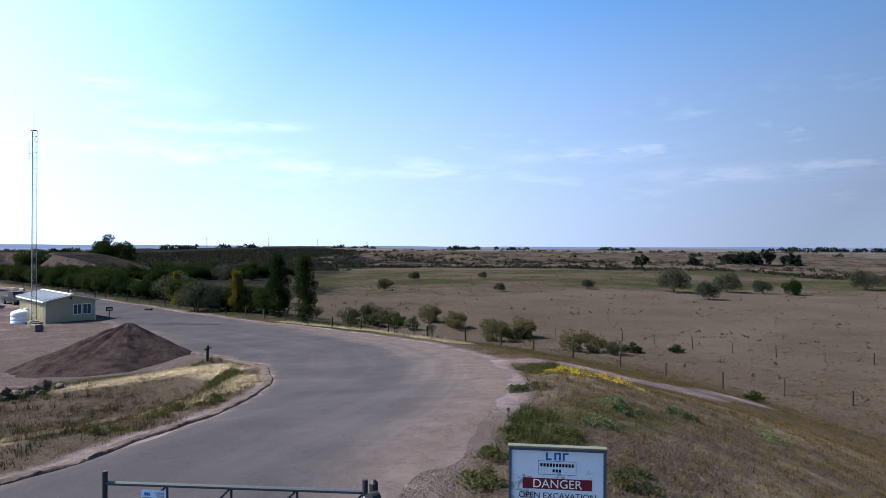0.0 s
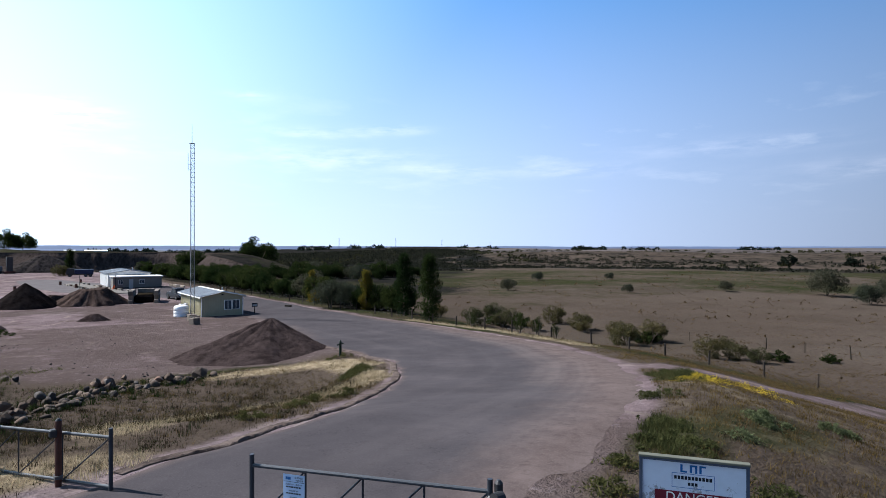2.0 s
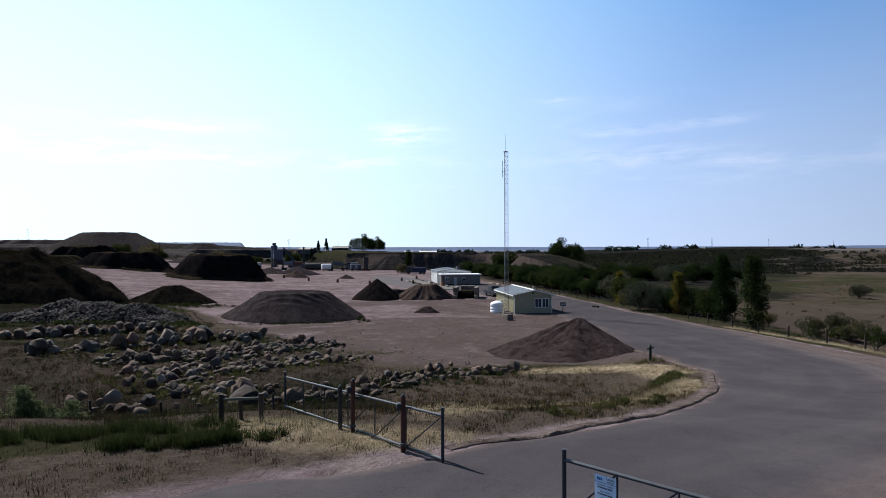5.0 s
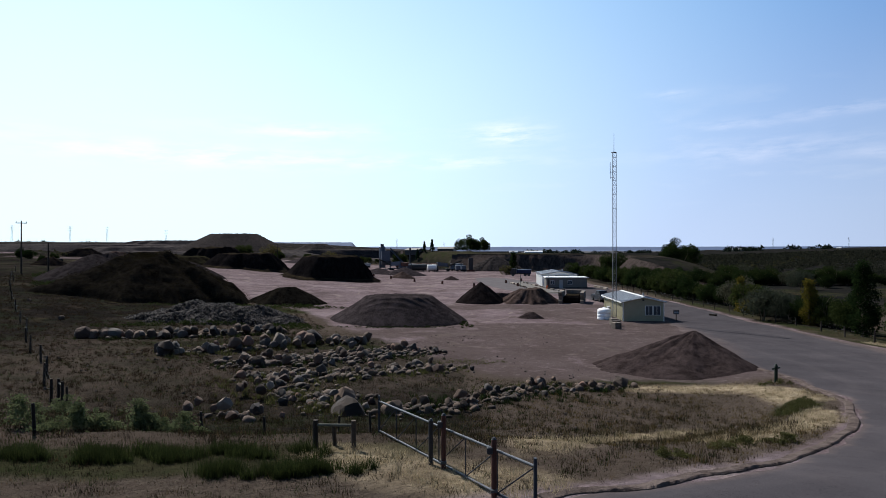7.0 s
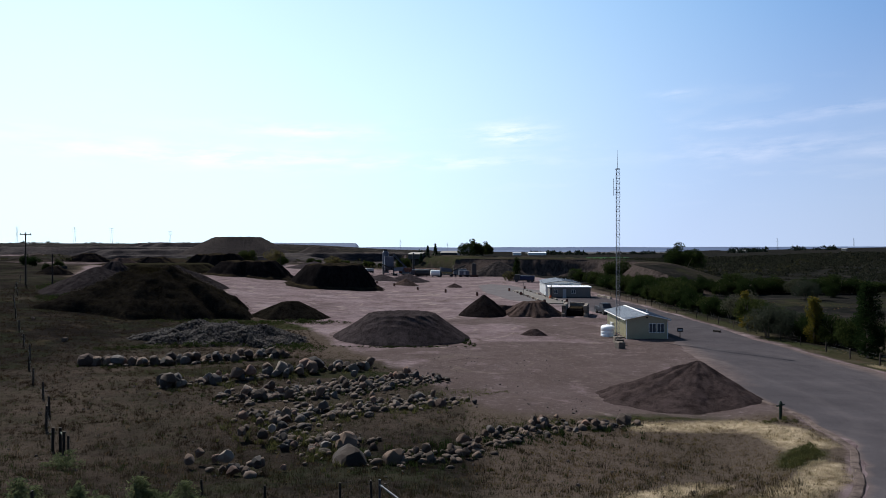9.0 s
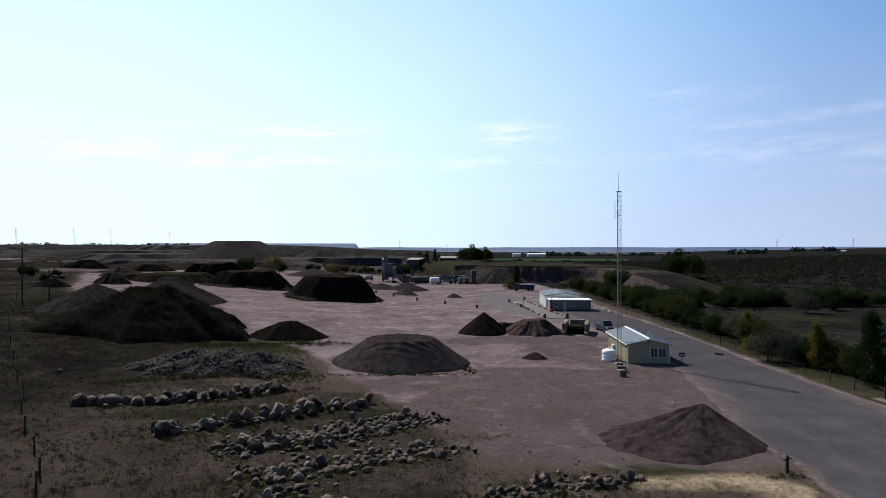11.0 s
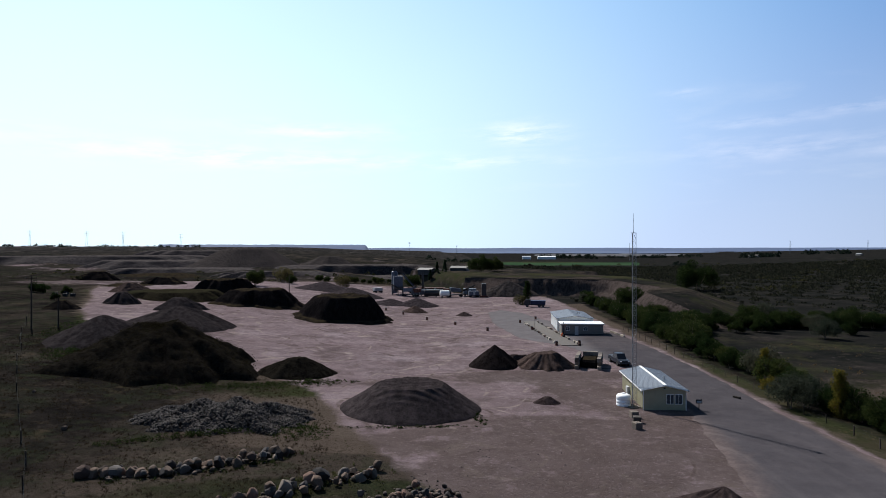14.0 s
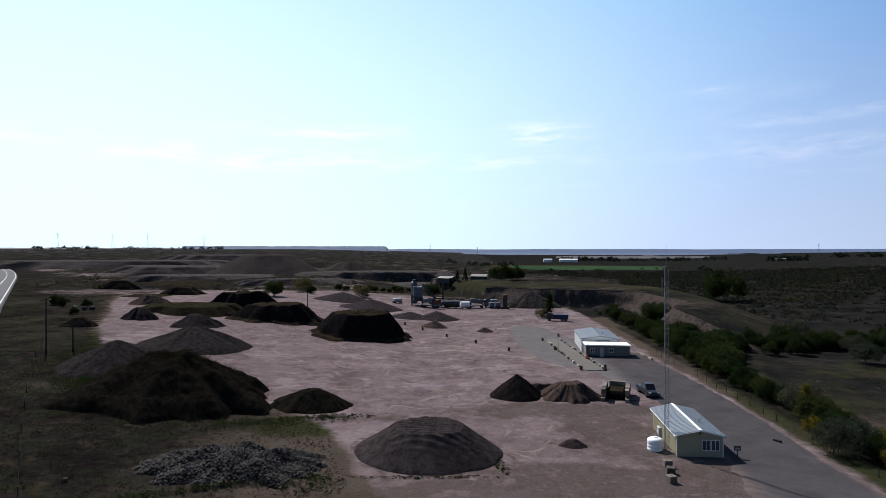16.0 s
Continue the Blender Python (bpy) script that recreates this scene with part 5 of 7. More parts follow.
def site_trailer(x, y, turn, l, h, mat, label, name="site_trailer"):
    t = thing(name, x, y, None, turn, label, "trailer", "trailers and plant by the pit")
    part("body", box(-l / 2, l / 2, -1.2, 1.2, .8, h, .05), mat, t)
    part("chassis", box(-l / 2, l / 2, -.5, .5, .55, .8), M_DARK, t)
    for xx in (-l * .35, l * .35):
        for yy in (-1.05, 1.05):
            w = part("wheel", rod((xx, yy - .12, .45), (xx, yy + .12, .45), .45, sides=14), M_RUBBER, t)
    part("door", box(-.4, .4, -1.23, -1.18, .9, h - .3), M_ROOF2, t)


site_trailer(-11.5, 256, 5, 7, 2.8, M_PLANT, "pale control trailer beside the batching plant")
site_trailer(9.2, 259, 0, 5.5, 3.1, M_ROOF, "pale blue-grey office trailer by the cut bank")
site_trailer(10.6, 253.5, 12, 4.2, 2.5, M_PLANT, "small grey trailer by the cut bank")
site_trailer(-3.5, 262, 0, 10, 2.6, M_DARK, "long dark plant trailer")
site_trailer(-5.5, 268, 4, 9, 3.0, M_RUST, "rusty red plant container", "plant_container")
site_trailer(-13.5, 268, -3, 7, 2.8, M_RUST, "rusty red plant container", "plant_container")
site_trailer(-29.5, 262, 30, 3.6, 2.0, M_ROOF2, "white truck parked behind gravel heaps")


def drum(x, y, r, l, mat, label):
    d = thing("fuel_tank", x, y, None, 10, label, "tank")
    part("drum", rod((-l / 2, 0, r + .4), (l / 2, 0, r + .4), r, sides=24), mat, d)
    part("end_cap", rod((-l / 2 - .15, 0, r + .4), (-l / 2, 0, r + .4), r * .7, r, 24), mat, d)
    for xx in (-l * .3, l * .3):
        part("saddle", box(xx - .15, xx + .15, -r * .8, r * .8, 0, .75), M_DARK, d)


drum(-1.2, 252, 1.25, 3.6, M_WHITE, "white horizontal fuel tank on saddles")
drum(-6.5, 254, 1.3, 6, M_DARK, "dark horizontal drum of the asphalt plant")


def screen_plant(x, y, turn, label):
    t = thing("screening_plant", x, y, None, turn, label, "screening plant", "trailers and plant by the pit")
    part("screen_box", prism([(-2.2, 2.2), (-2.4, 3.9), (2.2, 3.3), (2.2, 1.9)], 2.2), M_PLANT, t)
    part("hopper", prism([(-4.6, 1.8), (-5.0, 3.3), (-2.6, 3.3), (-3.0, 1.8)], 2.6), M_RUST, t)
    part("chassis", box(-.6, .6, -5, 4, .7, 1.0), M_DARK, t)
    part("belt", rod((0, 2, 2.0), (0, 8.5, 4.6), .3, sides=4), M_RUBBER, t)
    for yy in (5.2, 7.6):
        part("belt_leg", rod((0, yy, 0), (0, yy, 2.0 + (yy - 2) * .4), .09, sides=6), M_DARK, t)
    for xx in (-.9, .9):
        for yy in (-3.6, -2.5, 2.4):
            part("wheel", rod((xx - .15, yy, .5), (xx + .15, yy, .5), .5, sides=14), M_RUBBER, t)


screen_plant(-15.5, 250, 62, "grey and rust-red mobile screening plant by the gravel cones")
screen_plant(3.2, 256, -75, "grey and rust-red mobile screening plant by the pit")


def chimney():
    c = thing("plant_stack", -10.6, 264, None, 0, "dark steel exhaust stack", "stack")
    part("stack", rod((0, 0, 0), (0, 0, 9.5), .45, .4, 14), M_DARK, c)
    part("collar", rod((0, 0, 3), (0, 0, 3.2), .55, .55, 14), M_RUST, c)


chimney()


def feed_tower():
    c = thing("feed_tower", 14.8, 252.5, None, 0, "tall dark feed tower on a base", "tower")
    part("tower", box(-.9, .9, -.9, .9, .8, 5.6, .06), M_DARK, c)
    part("foot", box(-1.6, 1.6, -1.2, 1.2, 0, .8, .05), M_RUST, c)


feed_tower()


def low_shed(x, y, w, l, h, turn, wall, roof, label, name="farm_shed"):
    s = thing(name, x, y, None, turn, label, "building", "far buildings")
    gable_walls(s, w, l, h, h + w * .14, wall)
    part("roof", gable_roof(w, l, h, h + w * .14, .3), roof, s)


low_shed(-9, 322, 6, 8, 2.4, 60, M_DARK, M_TRAILER, "dark shed with a pale roof above the pit")
low_shed(10, 330, 7, 9, 2.4, 75, M_DARK, M_TRAILER, "low house with a pale roof above the pit")
low_shed(205, 1170, 12, 34, 4.5, 85, M_WHITE, M_WHITE, "long white farm shed on the plain")
low_shed(158, 1175, 12, 16, 4.5, 85, M_WHITE, M_ROOF2, "white farm shed on the plain")
low_shed(500, 1000, 9, 16, 3, 30, M_TRAILER, M_TRAILER, "farmhouse among trees on the plain")
low_shed(640, 960, 5, 8, 2.2, 20, M_TRAILER, M_ROOF2, "small white farm building on the plain")


# ---------------------------------------------------------------- gates, signs and fences at the entrance
def gate(a, b, high, name, label, panels, lock_at=()):
    """A welded pipe gate between two ends on the ground, with truss bracing."""
    ax, ay = a
    bx, by = b
    za = float(ground_z(ax, ay))
    length = math.hypot(bx - ax, by - ay)
    g = thing(name, ax, ay, za, math.degrees(math.atan2(by - ay, bx - ax)), label, "gate")
    fall = float(ground_z(bx, by)) - za
    def at(u, h):
        return (u * length, 0, fall * u + h)
    lo, hi = .1, high * .86
    part("top_rail", rod(at(0, hi), at(1, hi), .026, sides=10), M_STEEL, g)
    part("bottom_rail", rod(at(0, lo), at(1, lo), .026, sides=10), M_STEEL, g)
    part("end_post", rod(at(0, .05), at(0, high), .032, sides=10), M_DARKSTEEL, g)
    part("end_post", rod(at(1, .05), at(1, high), .032, sides=10), M_DARKSTEEL, g)
    for i in range(1, panels):
        part("upright", rod(at(i / panels, lo), at(i / panels, hi), .014, sides=6), M_DARKSTEEL, g)
    for i in range(panels):
        part("diagonal", rod(at(i / panels, lo), at((i + 1) / panels, hi), .013, sides=6), M_DARKSTEEL, g)
    return g, at


M_DARKSTEEL = plain("dull_gate_steel", (.045, .052, .065), .5, .6, .25, 6)


def gate_post(x, y, high, mat, label, latch=True):
    p = thing("gate_post", x, y, None, 0, label, "post", "gate posts")
    part("post", rod((0, 0, -.2), (0, 0, high), .05, sides=12), mat, p)
    part("cap", rod((0, 0, high), (0, 0, high + .04), .05, .02, 12), M_DARK, p)
    if latch:
        part("latch", box(-.13, -.02, -.07, .07, high - .26, high - .13, .02), M_DARK, p)
        part("hinge_plate", box(-.06, .06, -.09, .09, .12, .17), M_STEEL, p)


gate((-1.2, 17.0), (1.95, 10.76), 1.02, "swing_gate", "open galvanised pipe swing gate with truss bracing", 6)
gate_post(.2, 13.78, .95, M_DARK, "dark steel gate post in dry grass", False)
gate_post(.47, 13.5, 1.12, M_RUST, "rusty red gate post with a latch")
gate_post(1.36, 11.75, 1.06, M_RUST, "rusty red gate post with a latch")

GATE2_A, GATE2_B = (3.08, 7.85), (4.82, 5.15)
g2, g2_at = gate(GATE2_A, GATE2_B, 1.02, "swing_gate", "galvanised pipe swing gate with an hours sign", 4)
gate_post(GATE2_B[0] + .06, GATE2_B[1] - .08, .98, M_DARK, "dark steel gate post with a round hinge")
ob = part("hinge_ball", rod((-.13, -.06, .84), (-.01, -.06, .84), .075, sides=16), M_DARK, bpy.data.objects["gate_post.003"])


def lettering(words, size, mat, parent, at, turn, name="lettering", align="CENTER"):
    """Words in the built-in font, as a thin mesh."""
    cu = bpy.data.curves.new("words", "FONT")
    cu.body, cu.size, cu.align_x, cu.extrude = words, size, align, .002
    tmp = bpy.data.objects.new("words", cu)
    me = bpy.data.meshes.new_from_object(tmp)
    bpy.data.objects.remove(tmp)
    me.materials.clear()
    me.materials.append(mat)
    ob = new(name, me)
    ob.parent = parent
    ob.matrix_basis = Matrix.Translation(at) @ Euler([radians(a) for a in turn]).to_matrix().to_4x4()
    return ob


M_TRIM = plain("grey_blue_trim", (.06, .075, .11), .7, vary=.15)
M_INK = plain("black_paint", (.02, .02, .025), .7, vary=.1)
M_LOGO = plain("blue_paint", (.02, .12, .33), .6, vary=.15)
M_MAROON = plain("maroon_paint", (.16, .012, .025), .6, vary=.2)


def build_board(k, b):
    worn = k.grey(k.noise(2.2, 6, .75), .60, .64)
    c = k.mix(worn, (.66, .70, .78), (.30, .30, .31))
    c = k.mix(k.grey(k.noise(9, 4), .4, .8, 0, .25), c, (.45, .47, .5))
    k.link(c, b.inputs["Base Color"])
    b.inputs["Roughness"].default_value = .6


M_BOARD = material("peeling_white_board", build_board)


def danger_board():
    # the board faces away from the bend, towards the gate
    s = thing("danger_sign", 6.42, 3.58, None, -57, "peeling white danger board with a wooden top rail", "sign")
    s.scale = (.49, .49, .49)
    W, TOP = 2.2, 2.62
    panel = part("panel", box(-W / 2, W / 2, -.02, .02, .75, TOP), M_BOARD, s)
    part("top_rail", box(-W / 2 - .07, W / 2 + .07, -.09, .09, TOP, TOP + .06, .01), M_RAILWOOD, s, "weathered grey-green wooden rail")
    part("trim", box(-W / 2 - .06, W / 2 + .06, -.07, .07, TOP - .05, TOP), M_TRIM, s)
    for sx in (-1, 1):
        part("post", box(sx * (W / 2 + .02) - .035, sx * (W / 2 + .02) + .035, -.05, .05, -.4, TOP), M_TRIM, s)
    y = -.024
    bm = bmesh.new()   # logo as slanted strokes
    for i, (x0, x1) in enumerate(((-.27, -.13), (-.07, .09), (.13, .27))):
        add_box(bm, x0, x0 + .05, y - .003, y, 2.34, 2.52)
        add_box(bm, x0, x1, y - .003, y, 2.34 if i == 0 else 2.48, 2.38 if i == 0 else 2.52)
        if i == 1:
            add_box(bm, x1 - .05, x1, y - .003, y, 2.34, 2.52)
    part("logo", bm, M_LOGO, panel)
    bm = bmesh.new()
    for x0, x1, z0, z1 in ((-.45, .45, 2.31, 2.32), (-.45, .45, 1.99, 2), (-.45, -.44, 1.99, 2.32), (.44, .45, 1.99, 2.32)):
        add_box(bm, x0, x1, y - .003, y, z0, z1)
    part("name_frame", bm, M_LOGO, panel)
    for n, x0, z0, z1 in ((11, -.4, 2.18, 2.26), (3, -.11, 2.05, 2.12)):
        for i in range(n):
            part("name_bar", box(x0 + i * .074, x0 + i * .074 + .055, y - .003, y, z0, z1), M_INK, panel)
    part("danger_band", box(-.82, .82, y - .004, y, 1.64, 1.9), M_MAROON, panel)
    lettering("DANGER", .29, M_WHITE, panel, (0, y - .006, 1.675), (90, 0, 0))
    lettering("OPEN EXCAVATION", .2, M_INK, panel, (0, y - .004, 1.42), (90, 0, 0))


M_RAILWOOD = plain("weathered_green_wood", (.10, .105, .085), .9, vary=.2, scale=6, bump=.3)
danger_board()


def hours_sign():
    ang = math.atan2(GATE2_B[1] - GATE2_A[1], GATE2_B[0] - GATE2_A[0])
    u = .2
    x, _, z = g2_at(u, .58)
    panel = part("hours_panel", box(-.42, .42, -.05, -.03, -.5, .64), M_PALEBLUE, g2, "pale blue opening hours panel")
    panel.location, panel.scale = (x, 0, z), (.37, .37, .37)
    y = -.055
    def words(s, size, zz, xx=0.):
        lettering(s, size, M_INK, panel, (xx, y, zz), (90, 0, 0))
    words("SUMMER", .085, .52, .2)
    words("HOURS", .085, .43, .22)
    words("MONDAY - FRIDAY", .075, .28)
    words("SATURDAY", .075, .06)
    words("SUNDAY", .075, -.17)
    words("CLOSED", .075, -.27)
    bm = bmesh.new()
    for x0, x1, z0, z1 in ((-.32, -.26, .46, .56), (-.25, -.19, .46, .56), (-.18, -.12, .46, .56)):
        add_box(bm, x0, x1, y - .001, y + .003, z0, z1)
    part("logo", bm, M_LOGO, panel)
    bm = bmesh.new()
    for zz in (.19, -.03):
        for i in range(6):
            add_box(bm, -.3 + i * .1, -.3 + i * .1 + .075, y - .001, y + .003, zz, zz + .05)
    for zz in (.39, -.36, -.42):
        add_box(bm, -.4, .4, y - .001, y + .003, zz, zz + .012)
    part("print_bars", bm, M_INK, panel)


M_PALEBLUE = plain("pale_blue_panel", (.50, .62, .78), .5, vary=.06)
hours_sign()


def post(x, y, high, r=.07, lean=0., name="fence_post", label="weathered wooden fence post", group="fence posts"):
    p = thing(name, x, y, None, rng.uniform(0, 180), label, "fence post", group)
    ob = part("post", rod((0, 0, -.25), (lean, 0, high), r, r * .85, 7), M_WOOD, p)
    return p


def fence(points, high, r, group, label, strands=3):
    pts = []
    for x, y in points:
        x, y = x + rng.uniform(-.15, .15), y + rng.uniform(-.15, .15)
        hh = high * rng.uniform(.88, 1.08)
        post(x, y, hh, r, rng.uniform(-.08, .08), label=label, group=group)
        pts.append(Vector((x, y, float(ground_z(x, y)))))
    bm = bmesh.new()
    for a, b in zip(pts, pts[1:]):
        for s in range(strands):
            dz = high * (.3 + .6 * s / max(1, strands - 1))
            add_rod(bm, a + Vector((0, 0, dz)), b + Vector((0, 0, dz)), .0025, sides=3)
    tagged(link_mesh("fence_wire", bm, M_DARK), "thin barbed fence wire between posts", "wire")


fence([(48.9, -3.1), (50.4, 0.9), (50.8, 5.3), (51.1, 9.6), (50, 13.7), (48.6, 17.6), (47.4, 21), (46.2, 24.4), (45.1, 27.5), (44.1, 30.4), (43.1, 33.5), (42.1, 37.2), (41.6, 41.3), (41.6, 45.6),
       (41.6, 49.7), (41.7, 54), (42.6, 59.2), (42.6, 63.4), (42.6, 67.5)], 1.15, .085, "field fence posts", "dark weathered post of the field fence")
fence([(71.4, -5.6), (71.1, 0.8), (70.2, 5.8), (68.8, 9.7), (68.3, 13.8), (68.9, 18), (69.6, 22.3), (69.6, 26.3), (69, 30.1), (68.2, 34), (67.5, 38.1), (66.2, 42)], 1.15, .06, "far field fence posts", "slim post of the second field fence")
fence([(42.7, 72 + i * 4.2) for i in range(20)], 1.1, .06, "roadside fence posts", "weathered roadside fence post by the trees")
fence([(-16.9, 28.5), (-19.4, 31.9), (-20.8, 34), (-23.4, 37.5), (-26.6, 42), (-30.6, 47.5), (-34, 52.2), (-37.9, 57.3), (-43.5, 65.1), (-49.8, 73.7), (-55.3, 81.3), (-60.8, 89.4), (-65.7, 97.2), (-70.9, 104.5),
       (-76.2, 112.6), (-82.1, 121.9), (-85.8, 127.6)], 1.1, .07, "boundary fence posts", "dark post of the boundary fence")
fence([(-9.8, 16.2), (-7.2, 20.7), (-5.3, 20.6), (-2.9, 21), (-1.9, 20.5)], .7, .045, "entrance fence posts", "short weathered post near the gate", 2)


def brace(x, y, turn, span, high, label):
    b = thing("fence_brace", x, y, None, turn, label, "fence brace")
    part("post", rod((0, 0, -.3), (0, 0, high), .06, sides=9), M_WOOD, b)
    part("post", rod((span, 0, -.3), (span, 0, high * 1.02), .06, sides=9), M_WOOD, b)
    part("cross_rail", rod((0, 0, high * .82), (span, 0, high * .85), .035, sides=8), M_RAILWOOD, b, "pale wooden cross rail")
    part("short_post", rod((span * .45, .25, -.2), (span * .4, .25, high * .7), .05, sides=7), M_WOOD, b)


brace(-2.56, 15.3, -7, .93, .66, "wooden H-brace of two posts and a rail")
brace(-16.5, 28.2, -50, .9, 1.1, "dark wooden corner brace of the boundary fence")


def valve_post():
    v = thing("valve_post", 20.9, 37.5, None, 15, "short dark green standpipe with a handle", "standpipe")
    part("pipe", rod((0, 0, -.1), (0, 0, .95), .1, .09, 10), M_GREENPAINT, v)
    part("handle", rod((-.28, 0, .8), (.28, 0, .86), .05, sides=8), M_GREENPAINT, v)
    part("cap", rod((0, 0, .95), (0, 0, 1.1), .12, .04, 10), M_GREENPAINT, v)


M_GREENPAINT = plain("dark_green_paint", (.008, .018, .010), .5, vary=.2)
valve_post()


def utility_pole(x, y, high, label, arms=True):
    p = thing("utility_pole", x, y, None, 35, label, "utility pole", "utility poles")
    part("pole", rod((0, 0, -.3), (0, 0, high), .16, .11, 10), M_WOOD, p)
    if arms:
        part("crossarm", box(-.9, .9, -.06, .06, high - .5, high - .35), M_WOOD, p)
        for sx in (-.8, 0, .8):
            part("insulator", rod((sx, 0, high - .35), (sx, 0, high - .12), .05, sides=8), M_DARK, p)


utility_pole(-78.6, 118.4, 9.9, "tall wooden utility pole with a short crossarm")
utility_pole(-74.5, 120, 5.9, "short bare wooden pole", False)
utility_pole(-52.4, 205.6, 7.5, "bare wooden pole between the stockpiles", False)


def pylon(x, y, high):
    p = thing("transmission_tower", x, y, None, 20, "far steel power line tower on the skyline", "tower", "far power line towers")
    w = high * .05
    for sx in (-1, 1):
        for sy in (-1, 1):
            part("leg", rod((sx * w, sy * w, 0), (sx * w * .2, sy * w * .2, high), .16, .1, 4), M_DARKSTEEL, p)
    for h in (.72, .84, .95):
        part("arm", rod((-high * .13, 0, high * h), (high * .13, 0, high * h), .12, sides=4), M_DARKSTEEL, p)


for _b, _d, _h in ((-34.4, 1500, 34), (-30.6, 1500, 34), (-28, 1500, 34), (-23.6, 1700, 34), (-3.6, 1900, 32), (.8, 2100, 32), (29, 1700, 30), (34.2, 1900, 30), (38.5, 2100, 30), (43, 2300, 30)):
    pylon(math.sin(radians(_b)) * _d, math.cos(radians(_b)) * _d, _h)


def highway():
    """The public road on its low bank at the boundary."""
    mid = HIGHWAY
    for _ in range(3):
        mid = [mid[0]] + [(a[0] * (1 - f) + c[0] * f, a[1] * (1 - f) + c[1] * f) for a, c in zip(mid, mid[1:]) for f in (.25, .75)] + [mid[-1]]
    verts, faces, vl, fl = [], [], [], []
    for i, (x, y) in enumerate(mid):
        a, b = mid[max(0, i - 1)], mid[min(len(mid) - 1, i + 1)]
        t = Vector((b[0] - a[0], b[1] - a[1], 0)).normalized()
        n = Vector((t.y, -t.x, 0))
        z = 7.0
        for off, dz in ((-5.6, -.9), (-5.2, 0), (5.2, 0), (5.6, -.9)):
            verts.append((x + n.x * off, y + n.y * off, z + dz))
        for off in (-4.7, -4.5, -.1, .1, 4.5, 4.7):
            vl.append((x + n.x * off, y + n.y * off, z + .08))
    for i in range(len(mid) - 1):
        for j in range(3):
            faces.append((i * 4 + j, i * 4 + j + 1, i * 4 + j + 5, i * 4 + j + 4))
        for j in (0, 2, 4):
            fl.append((i * 6 + j, i * 6 + j + 1, i * 6 + j + 7, i * 6 + j + 6))
    ob = tagged(raw_mesh("highway", verts, faces, M_HIGHWAY), "pale grey two-lane highway with white edge lines", "road", kind="structure")
    raw_mesh("lane_line", vl, fl, M_WHITE, ob)


M_HIGHWAY = plain("pale_asphalt", (.11, .11, .115), .85, vary=.1, scale=.3)
M_HIGHWAY.node_tree.nodes["Principled BSDF"].inputs["Specular IOR Level"].default_value = .02
highway()


# ---------------------------------------------------------------- stones
def stone_mesh(seed, flat=.75):
    bm = bmesh.new()
    bmesh.ops.create_icosphere(bm, subdivisions=3, radius=.5)
    for v in bm.verts:
        d = 1 + .42 * noise.noise(v.co * 1.6 + Vector((seed * 5.3, 0, 0))) + .2 * noise.noise(v.co * 4 + Vector((0, seed, 0))) + .07 * noise.noise(v.co * 11)
        v.co = Vector((v.co.x * d * 1.15, v.co.y * d * .9, v.co.z * d * flat))
    for _ in range(13):   # broken faces
        n = Vector((rng.uniform(-1, 1), rng.uniform(-1, 1), rng.uniform(-.2, 1))).normalized()
        for v in bm.verts:
            over = v.co.dot(n) - .30
            if over > 0:
                v.co -= n * over * .93
    me = bpy.data.meshes.new("boulder")
    bm.to_mesh(me)
    bm.free()
    me.materials.append(M_STONE)
    return me


STONES = [stone_mesh(i, rng.uniform(.6, .9)) for i in range(9)]
M_PALE = plain("pale_granite", (.145, .126, .109), .9, vary=.2, scale=2, bump=.4, per="object")
M_PINK = plain("pink_granite", (.115, .073, .058), .9, vary=.25, scale=2, bump=.4, per="object")
M_SLATE = plain("dark_basalt", (.06, .055, .054), .85, vary=.3, scale=2, bump=.4, per="object")
for _i, _m in ((1, M_PALE), (2, M_SLATE), (4, M_PINK), (6, M_SLATE), (8, M_PINK)):
    STONES[_i].materials[0] = _m


def boulder(x, y, size, label, k=None, lift=0.):
    me = STONES[rng.randrange(9) if k is None else k]
    b = new("boulder", me)
    z = float(ground_z(x, y))
    s = size * rng.uniform(.9, 1.1)
    b.matrix_basis = pose(x, y, z + s * .2 + lift, rng.uniform(-15, 15), rng.uniform(-15, 15), rng.uniform(0, 360)) @ Matrix.Diagonal((s, s * rng.uniform(.8, 1.1), s * rng.uniform(.8, 1.05), 1))
    return tagged(b, label, "boulder", "piled field boulders")


def along(points, u):
    seg = [math.dist(a, b) for a, b in zip(points, points[1:])]
    d = u * sum(seg)
    for (a, b), s in zip(zip(points, points[1:]), seg):
        if d <= s:
            return a[0] + (b[0] - a[0]) * d / s, a[1] + (b[1] - a[1]) * d / s
        d -= s
    return points[-1]


SMALL = []   # places of stones too small to pick apart


def row(points, n, lo, hi, wide, label, small=0):
    for i in range(n):
        x, y = along(points, (i + rng.random()) / n)
        boulder(x + rng.gauss(0, wide), y + rng.gauss(0, wide), rng.uniform(lo, hi) * (1.25 if rng.random() < .12 else 1), label, lift=rng.uniform(0, .15) if rng.random() < .7 else rng.uniform(.25, .5))
    for i in range(small):
        x, y = along(points, rng.random())
        SMALL.append((x + rng.gauss(0, wide * 1.1), y + rng.gauss(0, wide * 1.1), .12 + .5 * rng.random() ** 2))


